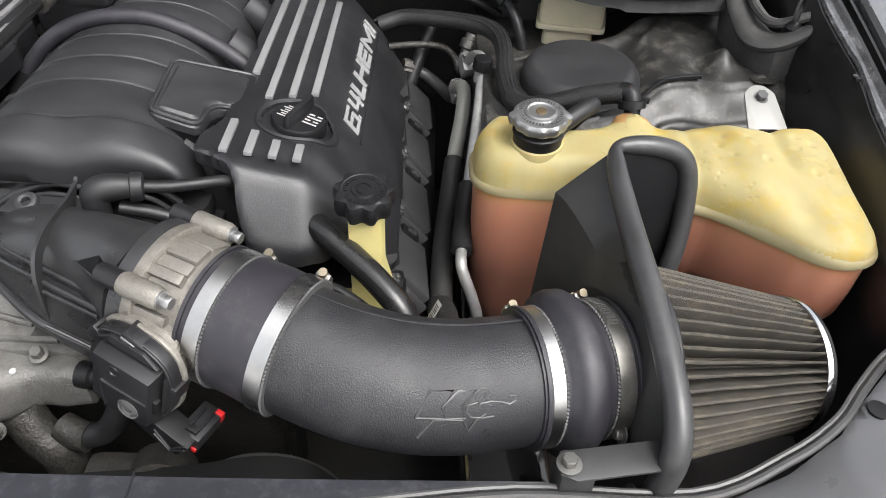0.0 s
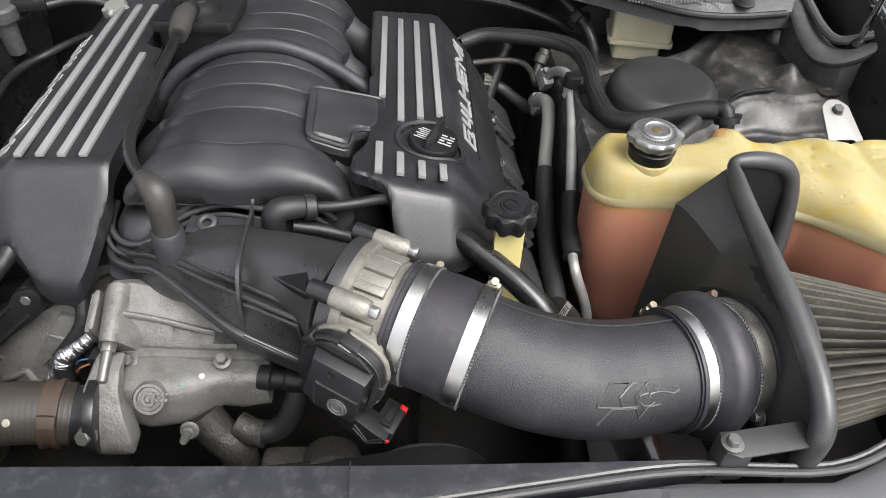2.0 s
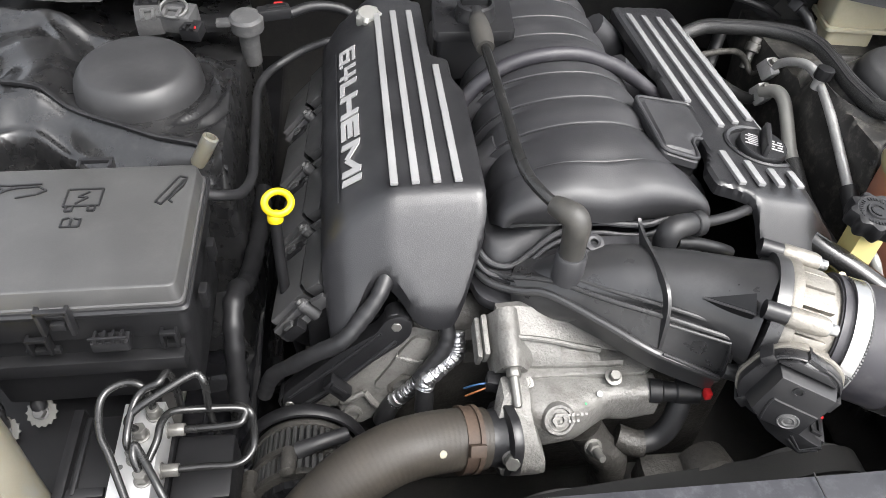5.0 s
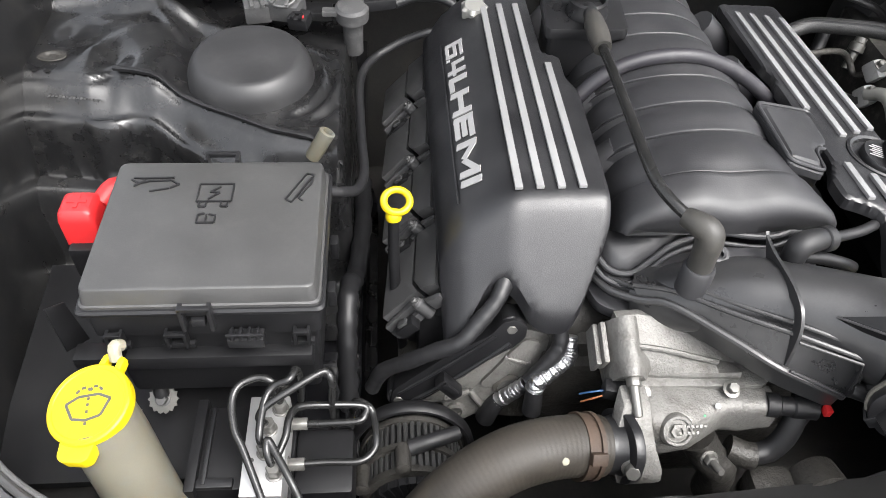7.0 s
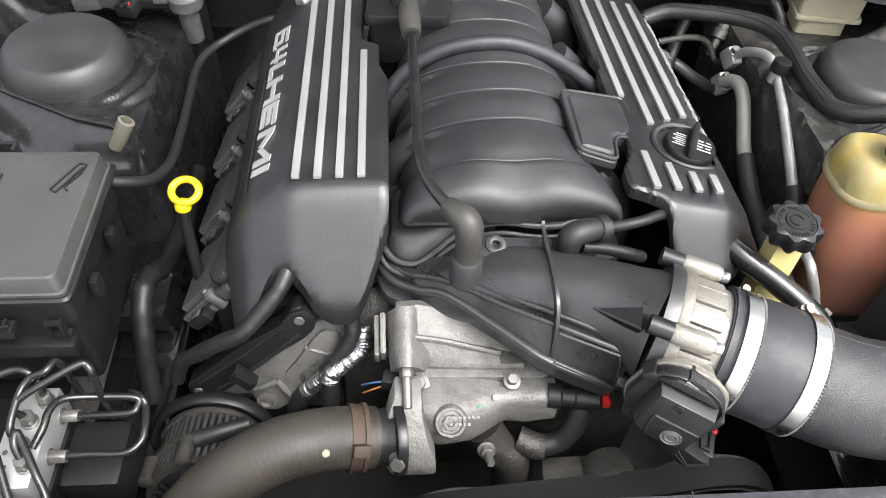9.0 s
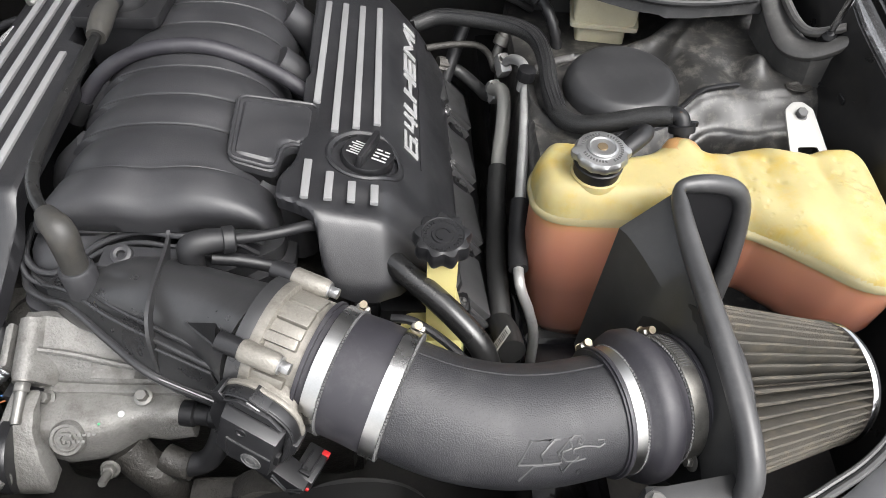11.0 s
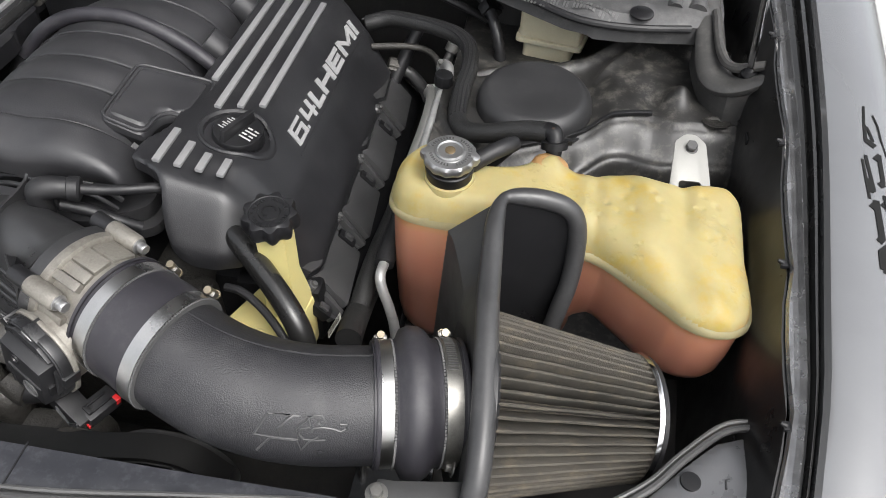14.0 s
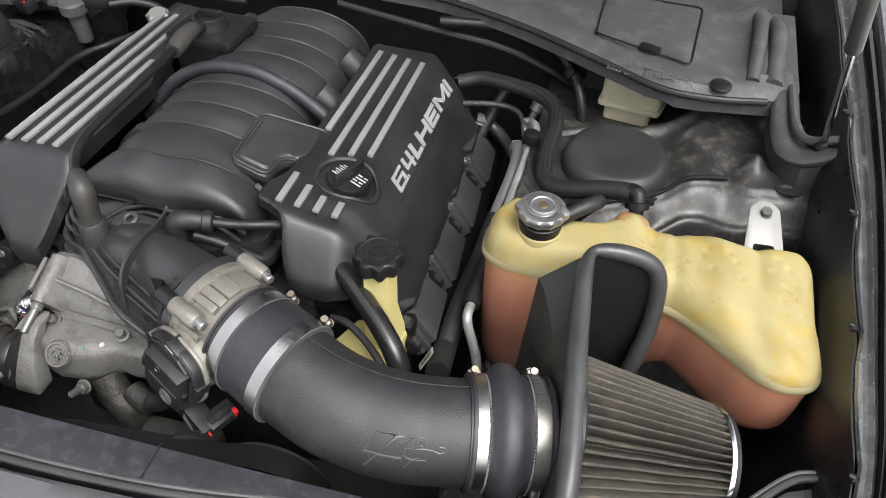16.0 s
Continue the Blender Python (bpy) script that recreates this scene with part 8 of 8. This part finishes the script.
for y in (0.389, 0.548, 0.70, 0.87):
    h_, z_ = top_line(y)
    single("flange_clip", merge(box((CX + h_ - 0.015, y, z_ - 0.008), (0.007, 0.009, 0.005), 0.0015), lathe([(0.0030, 0), (0.0018, 0.005), (0, 0.006)], aim((CX + h_ - 0.016, y, z_ - 0.006), (-1, 0.2, 0.3)), 10)), dark_plastic, "small black clip on the wing flange", "clip", "wing flange clips")
# oval grommet holes on the rails
for s, dz in ((1, 0.0), (-1, 0.028)):
    x = CX + s * 0.740
    single("oval_grommet", merge(lathe([(0.0055, 0), (0.010, 0.0), (0.013, 0.0012), (0.0125, 0.0022), (0.009, 0.0022), (0.0065, 0.0002)], pose(x, 0.822 if s > 0 else 0.850, tower_height(0.740, 0.822 if s > 0 else 0.850, s) + dz + 0.0004, 0, 0, 0) @ Matrix.Diagonal((1.35, 0.9, 1, 1)), 32)), cast_dark,
           "worn oval ring on the strut tower rail", "grommet", "rail grommets")

# cowl details
lidc = thing("access_hatch", (0.2, 1.07, 0.985), "rectangular black plastic access lid in the cowl", "access lid")
LQ = [(0.125, 1.010), (0.262, 0.962), (0.276, 1.115), (0.130, 1.13)]
part("panel", plate(rounded(LQ, 0.012), lambda x, y: cowl_height(x, y) + 0.004, 0.012, 0.006, 0.002), cowl_plastic, lidc)
rimq = rounded(LQ, 0.012)
part("lid_groove", tube([(x, y, cowl_height(x, y) + 0.0045) for x, y in rimq + rimq[:1]], 0.0016, 6, 1), dark_plastic, lidc)
part("latch", box((0, 0, 0.006), (0.030, 0.013, 0.009), 0.002, pose(0.204, 0.986, cowl_height(0.204, 0.986), 0, 0, -19)), dark_plastic, lidc)
# rows of moulded marks along the cowl's edge, as plain bars
lines = []
for r in range(3):
    for k in range(30 if r < 2 else 12):
        x0 = 0.150 + 0.0042 * k
        y0 = 0.968 - 0.0075 * r - 0.36 * (x0 - 0.150)
        if (k * 7 + r * 5) % 11 > 1:
            lines.append((x0, y0, x0 + 0.0026, y0 - 0.001, 0.0046))
mk = single("stamp", bars(lines, 0.0008, Matrix.Identity(4)), pale_rubber, "rows of small moulded marks on the cowl", "marks")
for v in mk.data.vertices:
    v.co.z += cowl_height(v.co.x, v.co.y) + 0.0004
single("cowl_seal", tube([(CX + u, cowl_edge(u) - 0.001, 0.972 + 0.01 * (1 - abs(u) / 0.7)) for u in [k * 0.07 - 0.70 for k in range(21)]], 0.005, 10, 4), rubber, "black rubber seal along the cowl edge", "rubber seal")
single("cowl_plug", lathe([(0.015, 0), (0.015, 0.002), (0.012, 0.0035), (0, 0.0038)], aim((0.304, 0.930, cowl_height(0.304, 0.930) + 0.001), (0, -0.1, 1)), 24), black_plastic, "round black plug in the cowl", "plug")

# moulded ducts at the side of the cowl
for du, r in ((0.688, 0.010), (0.716, 0.013)):
    single("cowl_duct", tube([(CX + du - 0.010, 0.955, cowl_height(CX + du, 0.955) - 0.002), (CX + du - 0.006, 1.0, cowl_height(CX + du, 1.0) + 0.004), (CX + du, 1.08, cowl_height(CX + du, 1.08) + 0.006), (CX + du + 0.004, 1.2, cowl_height(CX + du, 1.2) + 0.006)], r, 14, 5), cowl_plastic, "rounded moulded duct along the side of the cowl", "duct", "cowl ducts")
# stamped row on the tower deck, as plain bars
row = []
for k in range(15):
    u0 = 0.735 - 0.0042 * k
    row.append((CX - u0, 0.796 - 0.0006 * k, CX - u0 + 0.0026, 0.7957 - 0.0006 * k, 0.0048 - 0.0012 * (k % 3)))
single("stamped_marks", bars(row, 0.0007, pose(0, 0, tower_height(0.705, 0.795, -1) + 0.028 + 0.001)), grey_print, "row of stamped marks on the strut tower deck", "stamp")

for u, y in ((0.752, 0.822), (0.737, 0.820)):
    single("deck_hole", lathe([(0.0034, 0.0), (0.0034, 0.0005), (0.0, 0.0005)], pose(CX - u, y, tower_height(u, y, -1) + 0.0282), 14), decal_black, "small dark hole in the strut tower deck", "hole", "deck holes")
# dark decal on the wing, as plain angular strokes
DECAL = [[(0.525, 0.745, 0.521, 0.713, 0.0024), (0.522, 0.718, 0.520, 0.695, 0.0034), (0.520, 0.697, 0.529, 0.690, 0.0060), (0.524, 0.716, 0.528, 0.697, 0.0028)],
         [(0.513, 0.670, 0.513, 0.621, 0.0028), (0.517, 0.676, 0.519, 0.631, 0.0034), (0.516, 0.646, 0.516, 0.629, 0.0050)],
         [(0.526, 0.673, 0.532, 0.680, 0.0050), (0.531, 0.680, 0.530, 0.643, 0.0042), (0.526, 0.644, 0.530, 0.639, 0.0056)],
         [(0.513, 0.610, 0.520, 0.618, 0.0060), (0.519, 0.620, 0.518, 0.575, 0.0060), (0.514, 0.576, 0.519, 0.572, 0.0070)],
         [(0.528, 0.628, 0.529, 0.605, 0.0028), (0.525, 0.614, 0.537, 0.628, 0.0064)],
         [(0.514, 0.559, 0.523, 0.568, 0.0066), (0.515, 0.560, 0.514, 0.541, 0.0066), (0.514, 0.541, 0.523, 0.538, 0.0066)]]
DECAL += [[(0.542, 0.663, 0.545, 0.643, 0.0022), (0.546, 0.666, 0.550, 0.650, 0.0028)], [(0.533, 0.601, 0.535, 0.586, 0.0064)], [(0.533, 0.734, 0.536, 0.720, 0.0018), (0.536, 0.720, 0.537, 0.699, 0.0018), (0.537, 0.699, 0.542, 0.672, 0.0018)]]
for shape in DECAL:
    d_ = single("wing_decal", bars(shape, 0.0006, Matrix.Identity(4)), decal_black, "flat black angular decal shape on the wing", "decal", "wing decals")
    for v in d_.data.vertices:
        v.co.z += wing_height(v.co.x, v.co.y) + 0.0002

# front corner: plastic panel letters and fixings
single("corner_marks", bars([(0.395, 0.352, 0.395, 0.362, 0.0016), (0.395, 0.352, 0.401, 0.352, 0.0016), (0.401, 0.352, 0.401, 0.362, 0.0016), (0.384, 0.350, 0.384, 0.358, 0.0016), (0.384, 0.358, 0.388, 0.360, 0.0016)], 0.0008, pose(0, 0, 0.884)), black_plastic, "raised moulding marks on the front corner panel", "marks")
single("panel_hole", lathe([(0.0085, -0.004), (0.0085, 0.0008), (0.0070, 0.0010), (0.0, 0.0010)], pose(0.3553, 0.3525, seal_z(0.3553) - 0.006 + 0.004 * bump(math.hypot(0.3553 - 0.36, 0.0225), 0.05, 0.02) + 0.0012), 28), dark_plastic, "round dark hole in the front corner panel", "hole")
# liner panels between rail and wing
for s in (-1, 1):
    structure("wheel_liner", box((CX + s * 0.615, 0.55, 0.655), (0.31, 1.2, 0.05), 0.01), bay_lift, "black wheel house panel low in the bay, tone lifted out of shade", "wheel house")
    structure("side_closing", box((CX + s * 0.62, 0.19, 0.78), (0.30, 0.03, 0.2), 0.006), dark_plastic, "black closing panel beside the radiator", "closing panel")
structure("radiator", box((CX, 0.24, 0.60), (0.92, 0.05, 0.42), 0.006), dark_plastic, "black radiator behind the front panel", "radiator")
